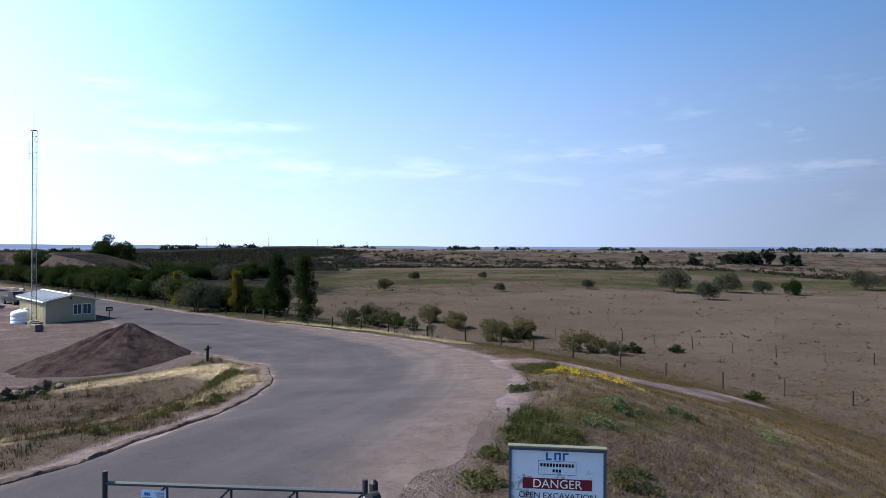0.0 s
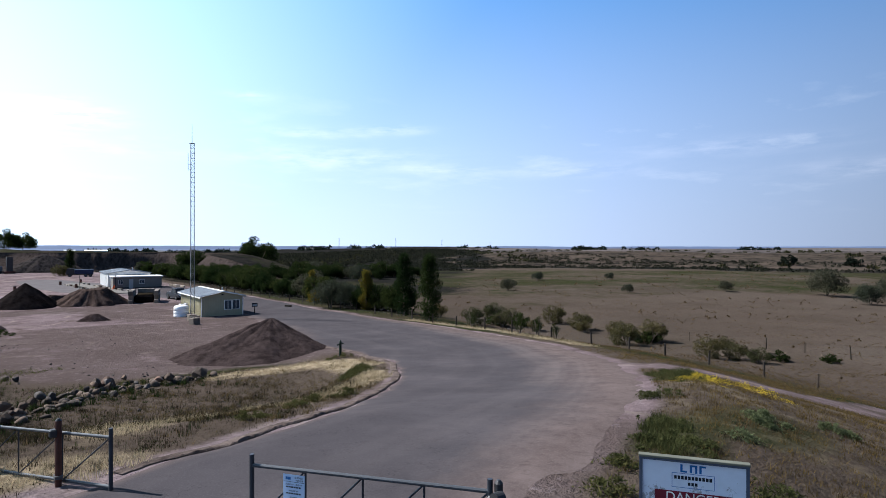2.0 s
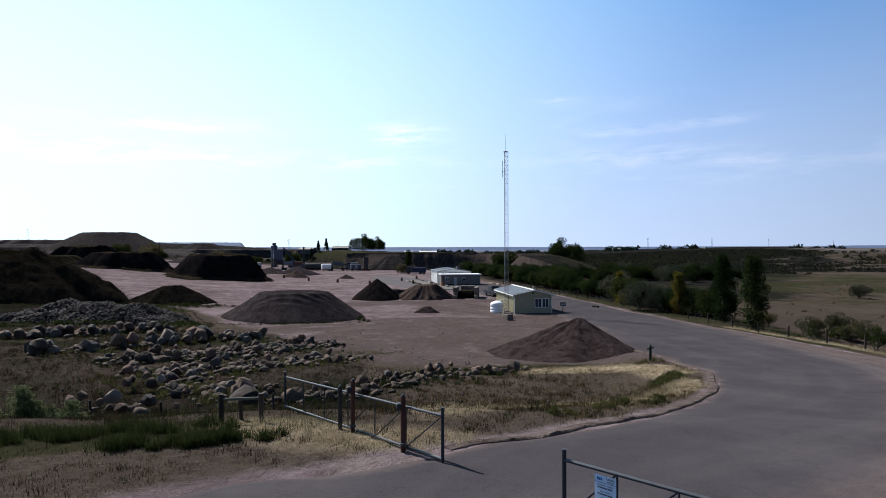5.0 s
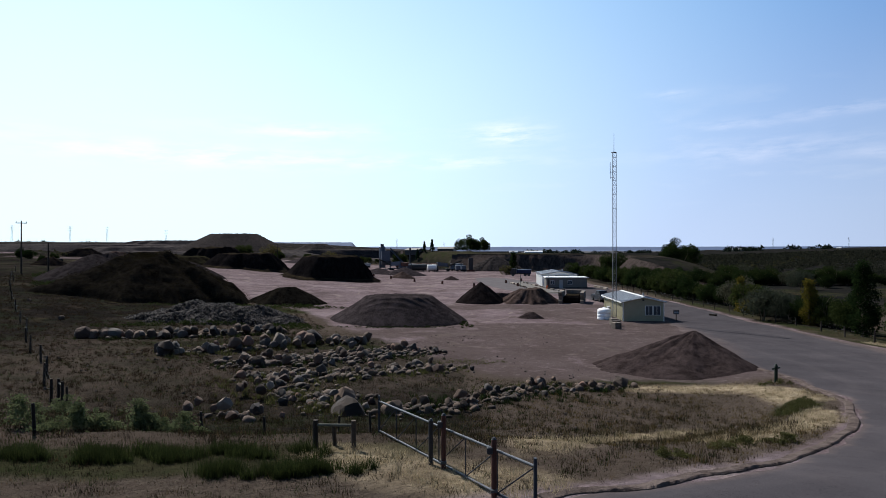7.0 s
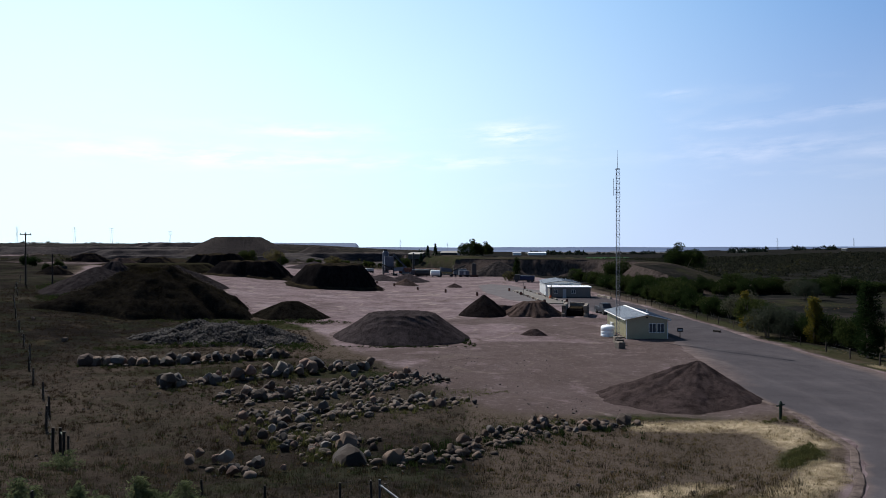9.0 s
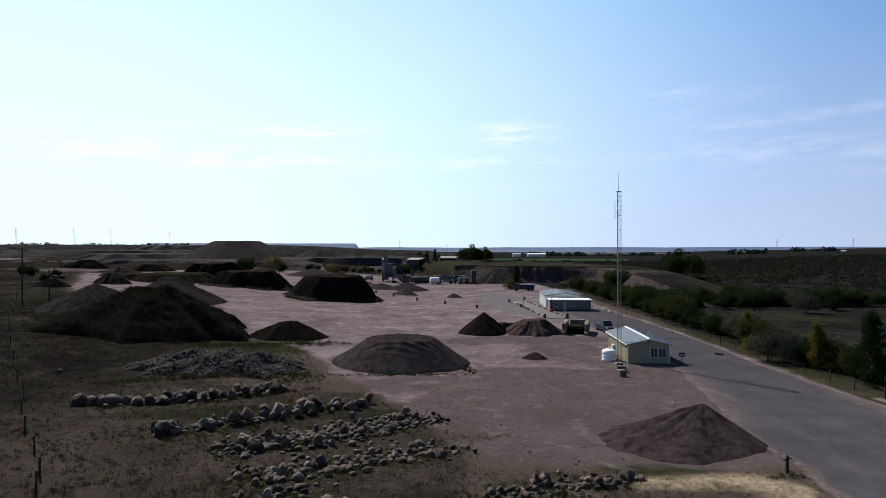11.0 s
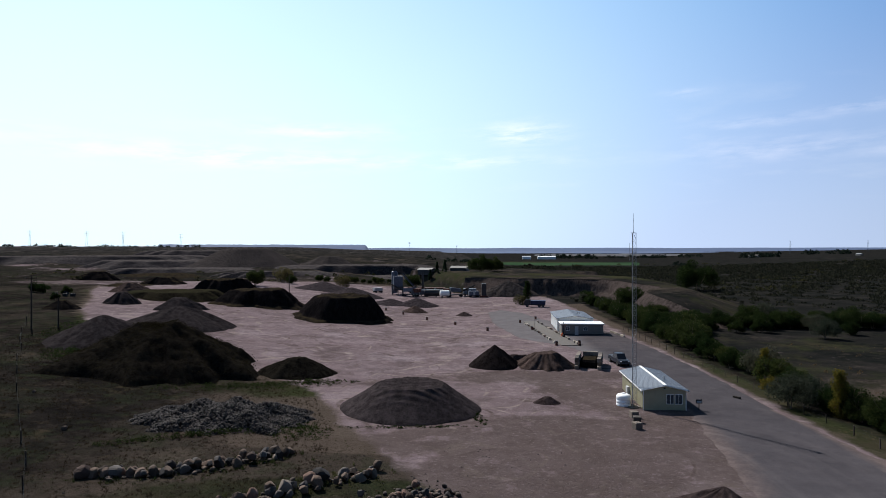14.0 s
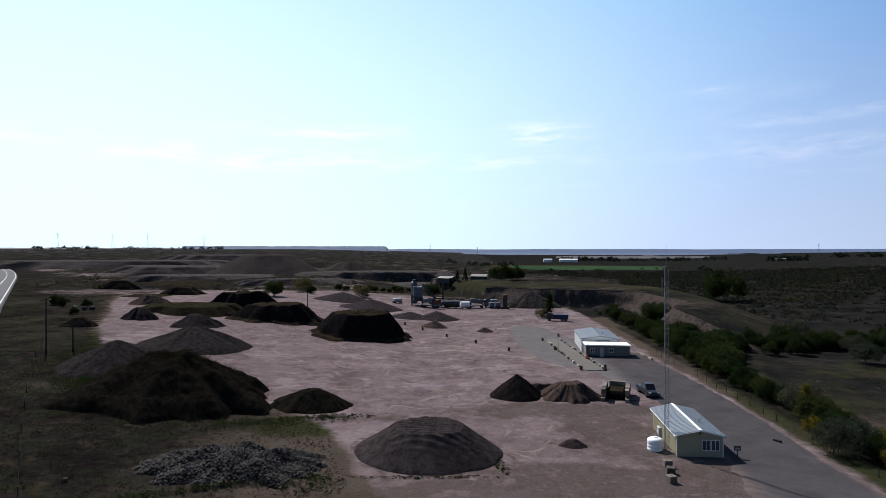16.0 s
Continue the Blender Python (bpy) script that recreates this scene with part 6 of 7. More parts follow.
row([(-27.2, 50.4), (-23.5, 51.0), (-20.2, 52.3), (-17, 55), (-14.1, 57.4)], 50, .55, 1.25, .5, "large pale field boulder in a long row", 160)
row([(-18.3, 41.8), (-14.5, 46), (-10.4, 49.8), (-5.7, 54.2)], 54, .55, 1.25, .5, "large dark field boulder in a long row", 150)
row([(-12.8, 40.2), (-8.3, 43.4), (-4, 47), (-0.9, 50)], 66, .45, .9, .9, "round field stone in a loose heap", 900)
row([(-9.8, 35.6), (-7.6, 36.6), (-4.4, 38.8), (-0.3, 40.9), (1.3, 42)], 42, .4, .8, .75, "field stone in a grassy heap", 420)
row([(-8.9, 33.9), (-6.0, 31.8), (-4.5, 29.6)], 26, .4, .8, 1.0, "brown field stone among weeds", 130)
row([(-2.4, 28.6), (-0.0, 29.0), (1.8, 30.4), (4.1, 33.4), (5.6, 34.7), (9.0, 36.4), (10.8, 36.5)], 36, .3, .66, .6, "field stone in the weedy edge heap", 220)
row([(-10.2, 27.6), (-8.1, 26.2), (-6.2, 25.8)], 12, .4, .8, .5, "pale stone half hidden in grass", 14)
boulder(-3.7, 28.6, 2.5, "very large grey boulder beside the gate", 3, -.5)
boulder(-4.2, 31.2, 2.0, "large brown split boulder", 0, -.35)
boulder(-1.7, 28.5, 1.21, "large grey angular boulder", 3)
boulder(-28.0, 50.2, 1.9, "large flat pink boulder at the row's end", 4)
boulder(-25.6, 50.7, 1.8, "large dark boulder in the row", 6)
boulder(6.3, 35.9, 1.2, "pink granite boulder among weeds", 4)
boulder(11.3, 37.2, 1.2, "rounded brown boulder at the heap's end", 0)
boulder(-36.9, 62, .75, "lone pale boulder in the grass", 3)
boulder(-47.9, 73.9, 0.5, "lone pale stone in the grass", 3)


def stone_field(name, places, mat, label):
    """Small stones as one mesh: squashed, turned eight-cornered lumps."""
    base = np.array([(x, y, z) for x in (-1, 1) for y in (-1, 1) for z in (-1, 1)], float) * .5
    r = np.random.RandomState(5)
    top = np.array([(0, 0, .72), (0, 0, -.6), (.7, 0, 0), (-.7, 0, 0), (0, .7, 0), (0, -.7, 0)])
    pts = np.concatenate([base * .92, top])
    tris = []
    cap = {(0, 1, 3, 2): 11, (4, 6, 7, 5): 10, (0, 4, 5, 1): 13, (2, 3, 7, 6): 12, (0, 2, 6, 4): 9, (1, 5, 7, 3): 8}
    for f, c in cap.items():
        for i in range(4):
            tris.append((f[i], f[(i + 1) % 4], c))
    tris = np.array(tris)
    verts, faces = [], []
    for i, (x, y, z, s) in enumerate(places):
        q = Euler(r.uniform(0, 6.28, 3)).to_matrix()
        p = pts * (1 + r.uniform(-.24, .24, (14, 1))) * np.array([1.2, .95, .75]) * s
        p = p @ np.array(q).T + (x, y, z)
        verts.append(p)
        faces.append(tris + 14 * i)
    ob = raw_mesh(name, np.concatenate(verts).tolist(), np.concatenate(faces).tolist(), mat)
    return tagged(ob, label, "stones", kind="stuff")


def on_ground(places, sink):
    """Places of x, y, lift, size with the ground's height put in."""
    p = np.array(places)
    p[:, 2] += ground_z(p[:, 0], p[:, 1]) + p[:, 3] * sink
    return p.tolist()


def round_stones(name, places, mat, label):
    """Rounded stones as one mesh: squashed, dented balls of eighty faces."""
    bm = bmesh.new()
    bmesh.ops.create_icosphere(bm, subdivisions=2, radius=.5)
    base = np.array([v.co[:] for v in bm.verts])
    tris = np.array([[v.index for v in f.verts] for f in bm.faces])
    bm.free()
    r = np.random.RandomState(17)
    shapes = []
    for i in range(14):
        d = base.copy()
        for _ in range(9):
            n = r.normal(size=3)
            n /= np.linalg.norm(n)
            over = np.maximum(d @ n - r.uniform(.27, .42), 0)
            d -= np.outer(over, n) * .8
        shapes.append(d * np.array([1.25, .95, r.uniform(.6, .85)]) * (1 + .05 * r.normal(size=(len(d), 1))))
    verts, faces = [], []
    for i, (x, y, z, s) in enumerate(places):
        q = Euler((r.uniform(-.4, .4), r.uniform(-.4, .4), r.uniform(0, 6.28))).to_matrix()
        verts.append((shapes[r.randint(14)] * s) @ np.array(q).T + (x, y, z))
        faces.append(tris + len(base) * i)
    ob = raw_mesh(name, np.concatenate(verts).tolist(), np.concatenate(faces).tolist(), mat, None, True)
    return tagged(ob, label, "stones", kind="stuff")


M_SMALLSTONE = plain("small_field_stone", (.066, .051, .043), .9, vary=.3, scale=2, bump=.3, per="island")
round_stones("small_stones", on_ground([(x, y, 0., s) for x, y, s in SMALL], .16), M_SMALLSTONE, "small field stones between the boulders")

_pl = []
for _i in range(8000):
    a, r = rng.uniform(0, math.tau), math.sqrt(rng.random())
    wob = .95 + .34 * noise.noise((math.cos(a) * 2.3, math.sin(a) * 2.3, 4.)) + .14 * noise.noise((math.cos(a) * 6, math.sin(a) * 6, 1.))
    x, y = -23.4 + r * wob * 9.4 * math.cos(a), 69.2 + r * wob * 6.6 * math.sin(a) + .12 * r * 10 * math.cos(a)
    h = 2.3 * max(0, 1 - r ** 1.9) * (.72 + .7 * noise.noise((x * .36, y * .36, 2.)))
    _pl.append((x, y, h - .1, rng.uniform(.1, .27)))
heap(-23.6, 69.2, 8.2, 5.8, 2.2, 8, M_GREY_HEAP, "low wide heap of grey river cobbles", flat=.2, rough=.15, seed=30, name="cobble_pile")
stone_field("cobbles", on_ground(_pl, 0), M_COBBLE, "grey river cobbles covering a low heap")
_pl = []
for _i in range(420):
    x, y = rng.uniform(-30, 14), rng.uniform(24, 62)
    _pl.append((x, y, 0., rng.uniform(.05, .13)))
stone_field("scattered_stones", on_ground(_pl, 0), M_COBBLE, "small loose stones scattered on the bare ground")


# ---------------------------------------------------------------- plants
def quads_mesh(name, centres, sizes, mat, parent=None, seed=1, aspect=.55, up=0.):
    """Leaves: one small bent quad at each centre, turned at random."""
    r = np.random.RandomState(seed)
    n = len(centres)
    d = r.normal(size=(n, 3))
    d /= np.linalg.norm(d, axis=1, keepdims=True)
    d[:, 2] = d[:, 2] * (1 - up) + up
    e = np.cross(d, r.normal(size=(n, 3)))
    e /= np.linalg.norm(e, axis=1, keepdims=True)
    s = np.asarray(sizes)[:, None]
    a, b = d * s, e * s * aspect
    c = np.asarray(centres)
    v = np.stack([c - a, c + b, c + a, c - b], 1).reshape(-1, 3)
    f = np.arange(4 * n).reshape(n, 4)
    return raw_mesh(name, v.tolist(), f.tolist(), mat, parent)


def crown_points(n, clumps, r, squash=1.):
    """Points within clumps: rows of x, y, z, radius."""
    c = np.array(clumps)
    w = c[:, 3] ** 2
    k = r.choice(len(c), n, p=w / w.sum())
    d = r.normal(size=(n, 3))
    d /= np.linalg.norm(d, axis=1, keepdims=True)
    rad = r.uniform(.25, 1, (n, 1)) ** .5
    return c[k, :3] + d * rad * c[k, 3:4] * np.array([1, 1, squash])


def tree(kind, high, wide, leaf, mat, seed, label, category="tree", group="roadside trees", n=2600, name="tree"):
    r = np.random.RandomState(seed)
    t = new(name)
    tagged(t, label, category, group)
    bm = bmesh.new()
    clumps = []
    if kind == "poplar":
        add_rod(bm, (0, 0, -.3), (0, 0, high * .8), .14, .03, 8)
        for i in range(70):
            u = .05 + .95 * (i + r.uniform(0, 1)) / 70
            a, q = r.uniform(0, 6.28), wide * .5 * (1 - .75 * abs(u - .4) / .6) * r.uniform(.3, .85)
            z = high * u
            clumps.append((math.cos(a) * q, math.sin(a) * q, z, wide * .22 * r.uniform(.7, 1.25)))
            add_rod(bm, (0, 0, z * .85), (math.cos(a) * q, math.sin(a) * q, z), .035, .015, 5)
    elif kind == "spruce":
        add_rod(bm, (0, 0, -.3), (0, 0, high), .16, .02, 8)
        for i in range(60):
            u = r.uniform(.06, 1)
            a, q = r.uniform(0, 6.28), wide * .5 * (1 - u) * r.uniform(.4, 1)
            clumps.append((math.cos(a) * q, math.sin(a) * q, high * u, wide * .1 + .05))
    else:
        low = 0. if kind == "bush" else .12
        stems = 5 if kind == "bush" else 3
        for i in range(stems):
            a = r.uniform(0, 6.28)
            add_rod(bm, (0.05 * math.cos(a), .05 * math.sin(a), -.2), (math.cos(a) * wide * .2, math.sin(a) * wide * .2, high * .5), .04 + .012 * high, .03, 7)
            for j in range(4):
                b = a + r.uniform(-1.2, 1.2)
                add_rod(bm, (math.cos(a) * wide * .17, math.sin(a) * wide * .17, high * .42), (math.cos(b) * wide * .36, math.sin(b) * wide * .36, high * r.uniform(.6, .85)), .03, .012, 5)
        for i in range(34 if kind == "round" else 22):
            a, q = r.uniform(0, 6.28), math.sqrt(r.uniform(0, 1)) * .42
            top = low + (1 - low) * (1 - (q / .5) ** 2) ** .5
            z = high * r.uniform(low + .1, max(low + .14, top - .12))
            clumps.append((math.cos(a) * q * wide, math.sin(a) * q * wide, z, min(wide, high) * r.uniform(.15, .26)))
    part("trunk", bm, M_BARK, t)
    p = crown_points(n, clumps, r, .85)
    p[:, 2] = np.maximum(p[:, 2], .05)
    quads_mesh("crown", p, r.uniform(.6, 1.25, n) * leaf, mat, t, seed)
    return t


def plant(src, x, y, turn=None, size=1., z=None, label=""):
    """Another plant like src, standing at x, y."""
    turn = rng.uniform(0, 360) if turn is None else turn
    m = pose(x, y, float(ground_z(x, y)) - .02 if z is None else z, 0, 0, turn) @ Matrix.Scale(size, 4)
    ob = copy_thing(src, m)
    if label:
        ob["label"] = label
    return ob


def first(src, x, y, size=1.):
    src.matrix_basis = pose(x, y, float(ground_z(x, y)) - .02, 0, 0, rng.uniform(0, 360)) @ Matrix.Scale(size, 4)
    return src


poplar = first(tree("poplar", 7.6, 3.1, .112, M_LEAF_DARK, 1, "tall dark green poplar beside the bend", n=7500, name="poplar_tree"), 43.9, 57.6)
plant(poplar, 44.9, 64.2, size=1.0)
gold = first(tree("poplar", 5.4, 2.4, .095, M_LEAF_GOLD, 2, "young tree with yellowing autumn leaves", n=6000, name="aspen_tree"), 46.2, 75.4)
willow = first(tree("round", 4.9, 5.2, .112, M_LEAF_SILVER, 3, "silvery grey willow by the roadside", n=6800, name="willow_tree"), 42.6, 79.0)
green1 = first(tree("round", 4.4, 4.6, .116, M_LEAF, 4, "bushy green roadside tree", n=6800, name="maple_tree"), 47.5, 69.5)
green2 = first(tree("round", 4.0, 4.2, .116, M_LEAF_DARK, 5, "dark green bushy roadside tree", n=6400, name="elm_tree"), 46.8, 86)
goldbush = first(tree("bush", 2.4, 2.4, .14, M_LEAF_GOLD, 6, "yellow-leaved shrub under the trees", "shrub", n=1200, name="gold_shrub"), 45.2, 89)
bush = first(tree("bush", 2.3, 3.0, .075, M_BUSH, 7, "rounded olive bush in the dry field", "bush", "field bushes", 3400, "field_bush"), 58.9, 40.8, 1.25)
lowbush = first(tree("bush", 1.3, 2.4, .11, M_LEAF, 8, "low green bush in dry grass", "bush", "field bushes", 1000, "low_bush"), 62.3, 40.1, 1.26199)
spruce = first(tree("spruce", 5.6, 2.9, .26, M_SPRUCE, 9, "dark spruce above the pit", "tree", "trees above the pit", 1800, "spruce_tree"), -9, 318)
big = first(tree("round", 11.5, 16, .32, M_LEAF, 10, "large broad cottonwood tree behind the spur", "tree", "large trees", 9000, "cottonwood_tree"), 117, 292, 1.3)

for _x, _y, _s in ((-5.5, 320, 1.0), (-1.5, 318, 1.15), (-16, 322, .9)):
    plant(spruce, _x, _y, size=_s)
plant(big, 17.5, 326, size=.66, label="large green cottonwood above the pit")
plant(big, 24.5, 332, size=.55, label="large green cottonwood above the pit")
plant(poplar, 28.5, 222, size=1.05, label="green tree beside the parked truck")
plant(bush, 25.6, 221, size=1.4, label="dark bush beside the parked truck")
plant(green1, 57, 196, size=2.1, label="bright green tree at the foot of the bank")
plant(green1, -78.6, 253, size=1.75, label="tall green tree at the back of the yard")
plant(green1, -17, 300, size=1.7, label="green tree behind the batching plant")
plant(green2, -69.4, 275, size=1.1, label="dark shrub at the back of the yard")
for _i in range(14):
    plant(green1, -62 + _i * 3.2 + rng.uniform(-1, 1), 300 + _i * 1.6 + rng.uniform(-5, 5), size=rng.uniform(.5, 1.0), label="green shrub below the spoil ground")
for _i in range(60):      # the belt of trees along the fence
    y = 70 + _i * 2.8 + rng.uniform(-1.2, 1.2)
    x = 46.2 + 1.5 * rng.random() + max(0, (y - 120) * .03) + rng.uniform(0, 1.6)
    k = rng.random()
    src = gold if k < .08 else goldbush if k < .22 else green1 if k < .58 else green2 if k < .95 else willow
    if y < 118 or k >= .22:
        plant(src, x, y, size=rng.uniform(.75, 1.12) * (1.25 if src is goldbush else 1))
for _i in range(50):      # the thicket behind it, widening towards the bank
    y = rng.uniform(125, 195)
    x = rng.uniform(50, 54 + (y - 125) * .1)
    plant(rng.choice((green1, green2)), x, y, size=rng.uniform(.75, 1.25))
for _i in range(84):      # the band of bushes beyond the meadow
    x = 54 + 58 * rng.random() ** 1.35
    plant(rng.choice((green1, green2, green2)), x, 154 + .12 * (x - 54) + rng.gauss(0, 4.5), size=rng.uniform(.7, 1.25), label="dark bushy tree beyond the meadow")
for _x, _y, _s in ((51.4, 58.3, 1), (55.1, 56.8, 0.88), (52.2, 66, 0.88), (57.1, 53.2, 0.67), (58.5, 58.5, 0.94), (59.6, 63.1, 1.03)):
    plant(bush, _x, _y, size=_s * .85, label="olive shrub behind the roadside fence")
sapling = first(tree("round", 2.3, 1.2, .055, M_LEAF, 12, "young staked sapling beside the fence", "sapling", "saplings by the fence", 900, "sapling"), 40.9, 39.9)
for _x, _y, _s in ((43.4, 39.9, .95), (46.6, 40.4, .8), (42.2, 48.0, .8)):
    plant(sapling, _x, _y, size=_s)
thicket = first(tree("bush", 3.6, 5.2, .3, M_FARTREE, 14, "dark thicket at the foot of the far valley side", "thicket", "valley thickets", 1100, "thicket"), 330.7, 89.6, 1.6)
for _x, _y, _s in ((337, 84, 1.2), (346.2, 76.8, 1.6), (340, 80, 1.2), (351.4, 64.3, 1.3), (300, 121.4, 1), (316, 100, .9)):
    plant(thicket, _x, _y, size=_s)
for _x, _y, _s in ((58.0, 30.8, 0.81), (64.9, 32.5, 0.54), (60.1, 29.0, 0.66), (59.4, 26.6, 0.6), (63.8, 40.5, 0.98), (62.5, 43.4, 0.75), (63.8, 51.1, 0.85), (64.6, 56.4, 0.94), (65.1, 46.7, 0.61), (62.2, 49.3, 0.55)):
    plant(bush, _x, _y, size=_s)
for _x, _y, _s in ((62.4, 26.2, 0.77), (65.6, 22.8, 0.64), (45.3, 10.5, 0.5), (58.5, 56.7, 1.18), (55.6, 58.4, 1.05)):
    plant(lowbush, _x, _y, size=_s)
for _x, _y, _s, _src in ((152, 53.4, 1.45, "w"), (138.6, 41.1, 0.97, "w"), (164.6, 44.2, 1.21, "w"), (166.9, 36.4, 0.85, "w"), (167.1, 30.2, 1.03, "g"), (202.7, 18.9, 1.34, "w"), (208.8, 14.6, 1.09, "w"), (137.1, 68.7, 0.59, "w"), (92.7, 93.8, 0.6, "w"),
                         (110.8, 76.6, 0.47, "w"), (87.8, 172.7, 0.99, "w"), (88.1, 151.4, 0.96, "w"), (82.6, 137.4, 1.06, "w"), (92, 143.7, 0.86, "g"), (149, 109.2, 0.5, "w"), (99.9, 99.9, 0.5, "w"), (126, 116.1, 0.59, "w")):
    plant(willow if _src == "w" else green2, _x, _y, size=_s, label="lone silvery tree on the valley pasture")
for _x, _y, _s in ((-124, 190, 2.4), (-129, 194, 2.6), (-121, 197, 2.0), (-110, 174, 1.6), (-76, 285, 2.8), (-47, 275, 2.2)):
    plant(green2 if _x < -79 else bush, _x, _y, size=_s * (.36 if _x < -79 else 1), label="dark bushy tree at the yard's edge")


def clump_field(name, places, leaf, per, mat, label, seed, tall=.7):
    """Many small shrubs as one mesh: rows of x, y, radius."""
    r = np.random.RandomState(seed)
    p = np.array(places)
    n = len(p)
    d = r.normal(size=(n, per, 3))
    d /= np.linalg.norm(d, axis=2, keepdims=True)
    rad = r.uniform(.3, 1, (n, per, 1)) ** .5
    c = d * rad * p[:, None, 2:3] * np.array([1, 1, tall])
    c[:, :, 2] = np.abs(c[:, :, 2]) * 1.3
    z = ground_z(p[:, 0], p[:, 1])
    c += np.stack([p[:, 0], p[:, 1], z], 1)[:, None, :]
    s = (r.uniform(.6, 1.3, (n, per)) * p[:, 2:3] * leaf).ravel()
    ob = quads_mesh(name, c.reshape(-1, 3), s, mat, None, seed, .6)
    return tagged(ob, label, "shrubs", kind="stuff")


def scatter(n, test, x0, x1, y0, y1, seed):
    r = np.random.RandomState(seed)
    x, y = r.uniform(x0, x1, n), r.uniform(y0, y1, n)
    keep = r.random_sample(n) < test(x, y)
    return x[keep], y[keep], r


def near_yard(x, y):
    return (poly_dist(x, y, YARD) > -.8) | (poly_dist(x, y, ROAD) > -.5)


_x, _y, _r = scatter(26000, lambda x, y: (zones_at(x, y)[4] > .5) * (.5 + .35 * sstep(250, 450, y)) * (wave(x, y, 60, 7) > -.25 + .5 * sstep(250, 150, y)) * (y > 165 + .12 * (x - 54)) * ~near_yard(x, y) * ((poly_dist(x, y, SPUR) < -3) | (spur_top(x, y) < 1.2) & (x > 70)), 48, 470, 100, 640, 3)
clump_field("valley_scrub", np.stack([_x, _y, _r.uniform(.5, 1.7, len(_x)) * (1 + np.clip(_y - 250, 0, 400) / 320)], 1), .36, 12, M_SCRUB, "dark sage and willow scrub covering the valley floor", 11, .45)
_x, _y, _r = scatter(2600, lambda x, y: (np.hypot(x, y) > 310) * (wave(x, y, 150, 3) > .3) * (np.hypot(x, y) < 900) * .8, 100, 760, 60, 760, 4)
clump_field("valley_scrub", np.stack([_x, _y, _r.uniform(1., 3, len(_x))], 1), .34, 18, M_SAGE, "far dark scrub along the valley side", 12, .5)
_x, _y, _r = scatter(900, lambda x, y: (wave(x, y, 90, 5) > .1) * ~near_yard(x, y) * (poly_dist(x, y, SPUR) < 0) * .6, -260, 40, 270, 560, 5)
clump_field("far_scrub", np.stack([_x, _y, _r.uniform(.7, 2.2, len(_x))], 1), .34, 18, M_SAGE, "scrub on the spoil ground behind the yard", 13, .6)
_x, _y, _r = scatter(2600, lambda x, y: ~near_yard(x, y) * (.25 + .5 * (wave(x, y, 40, 9) > .2)), 46, 230, -20, 130, 6)
clump_field("pasture_tufts", np.stack([_x, _y, _r.uniform(.12, .42, len(_x))], 1), .4, 10, M_BROWNGRASS, "dark tufts dotted over the dry pasture", 14, .8)


_x, _y, _r = scatter(5200, lambda x, y: (zones_at(x, y)[4] > .46) * (np.degrees(np.arctan2(x, y)) > 34) * (wave(x, y, 50, 7) > -.3), 150, 330, -40, 270, 8)
clump_field("valley_scrub", np.stack([_x, _y, _r.uniform(.4, 1.5, len(_x))], 1), .32, 16, M_SCRUB, "dark strip of scrub at the foot of the far valley side", 16, .7)


def tree_line(bearing0, bearing1, dist, n, size, seed):
    r = np.random.RandomState(seed)
    a = np.radians(r.uniform(bearing0, bearing1, n))
    d = dist * r.uniform(.93, 1.07, n)
    return np.stack([np.sin(a) * d, np.cos(a) * d, size * r.uniform(.5, 1.2, n)], 1)


_far = [tree_line(8.5, 13.5, 1350, 40, 7, 1), tree_line(14, 22.5, 1400, 50, 6, 2), tree_line(25.5, 28.2, 1150, 30, 7, 3), tree_line(20.2, 21, 700, 8, 4, 4), tree_line(-36, -22, 2100, 60, 8, 5), tree_line(-2, 4, 900, 20, 5, 6),
        tree_line(50.5, 53.5, 1700, 26, 9, 7), tree_line(55, 58, 1700, 14, 8, 8), tree_line(64.5, 67.5, 1500, 20, 8, 9), tree_line(78, 90, 1300, 60, 8, 10), tree_line(40, 44, 1900, 18, 9, 11), tree_line(30, 33, 1500, 14, 8, 12)]
clump_field("far_trees", np.concatenate(_far), .3, 30, M_FARTREE, "far rows of dark shelterbelt trees", 15, .85)


def tufts(name, x, y, high, spread, mat, label, seed, blades=9, width=.0085):
    """Grass: thin bent blades in tufts, as one mesh."""
    r = np.random.RandomState(seed)
    n = len(x)
    z = ground_z(x, y) - .03
    a = r.uniform(0, 6.283, (n, blades))
    h = np.asarray(high).reshape(-1, 1) * r.uniform(.55, 1.15, (n, blades))
    lean = r.uniform(.1, 1, (n, blades)) * spread * h
    bx = x[:, None] + r.normal(0, .07, (n, blades))
    by = y[:, None] + r.normal(0, .07, (n, blades))
    bz = np.repeat(z[:, None], blades, 1)
    w = width * r.uniform(.6, 1.5, (n, blades)) * (1 + h)
    px, py = -np.sin(a) * w, np.cos(a) * w
    tip = np.stack([bx + np.cos(a) * lean, by + np.sin(a) * lean, bz + h], -1)
    v = np.stack([np.stack([bx - px, by - py, bz], -1), np.stack([bx + px, by + py, bz], -1), tip], 2).reshape(-1, 3)
    f = np.arange(len(v)).reshape(-1, 3)
    ob = raw_mesh(name, v.tolist(), f.tolist(), mat)
    return tagged(ob, label, "grass", kind="stuff")


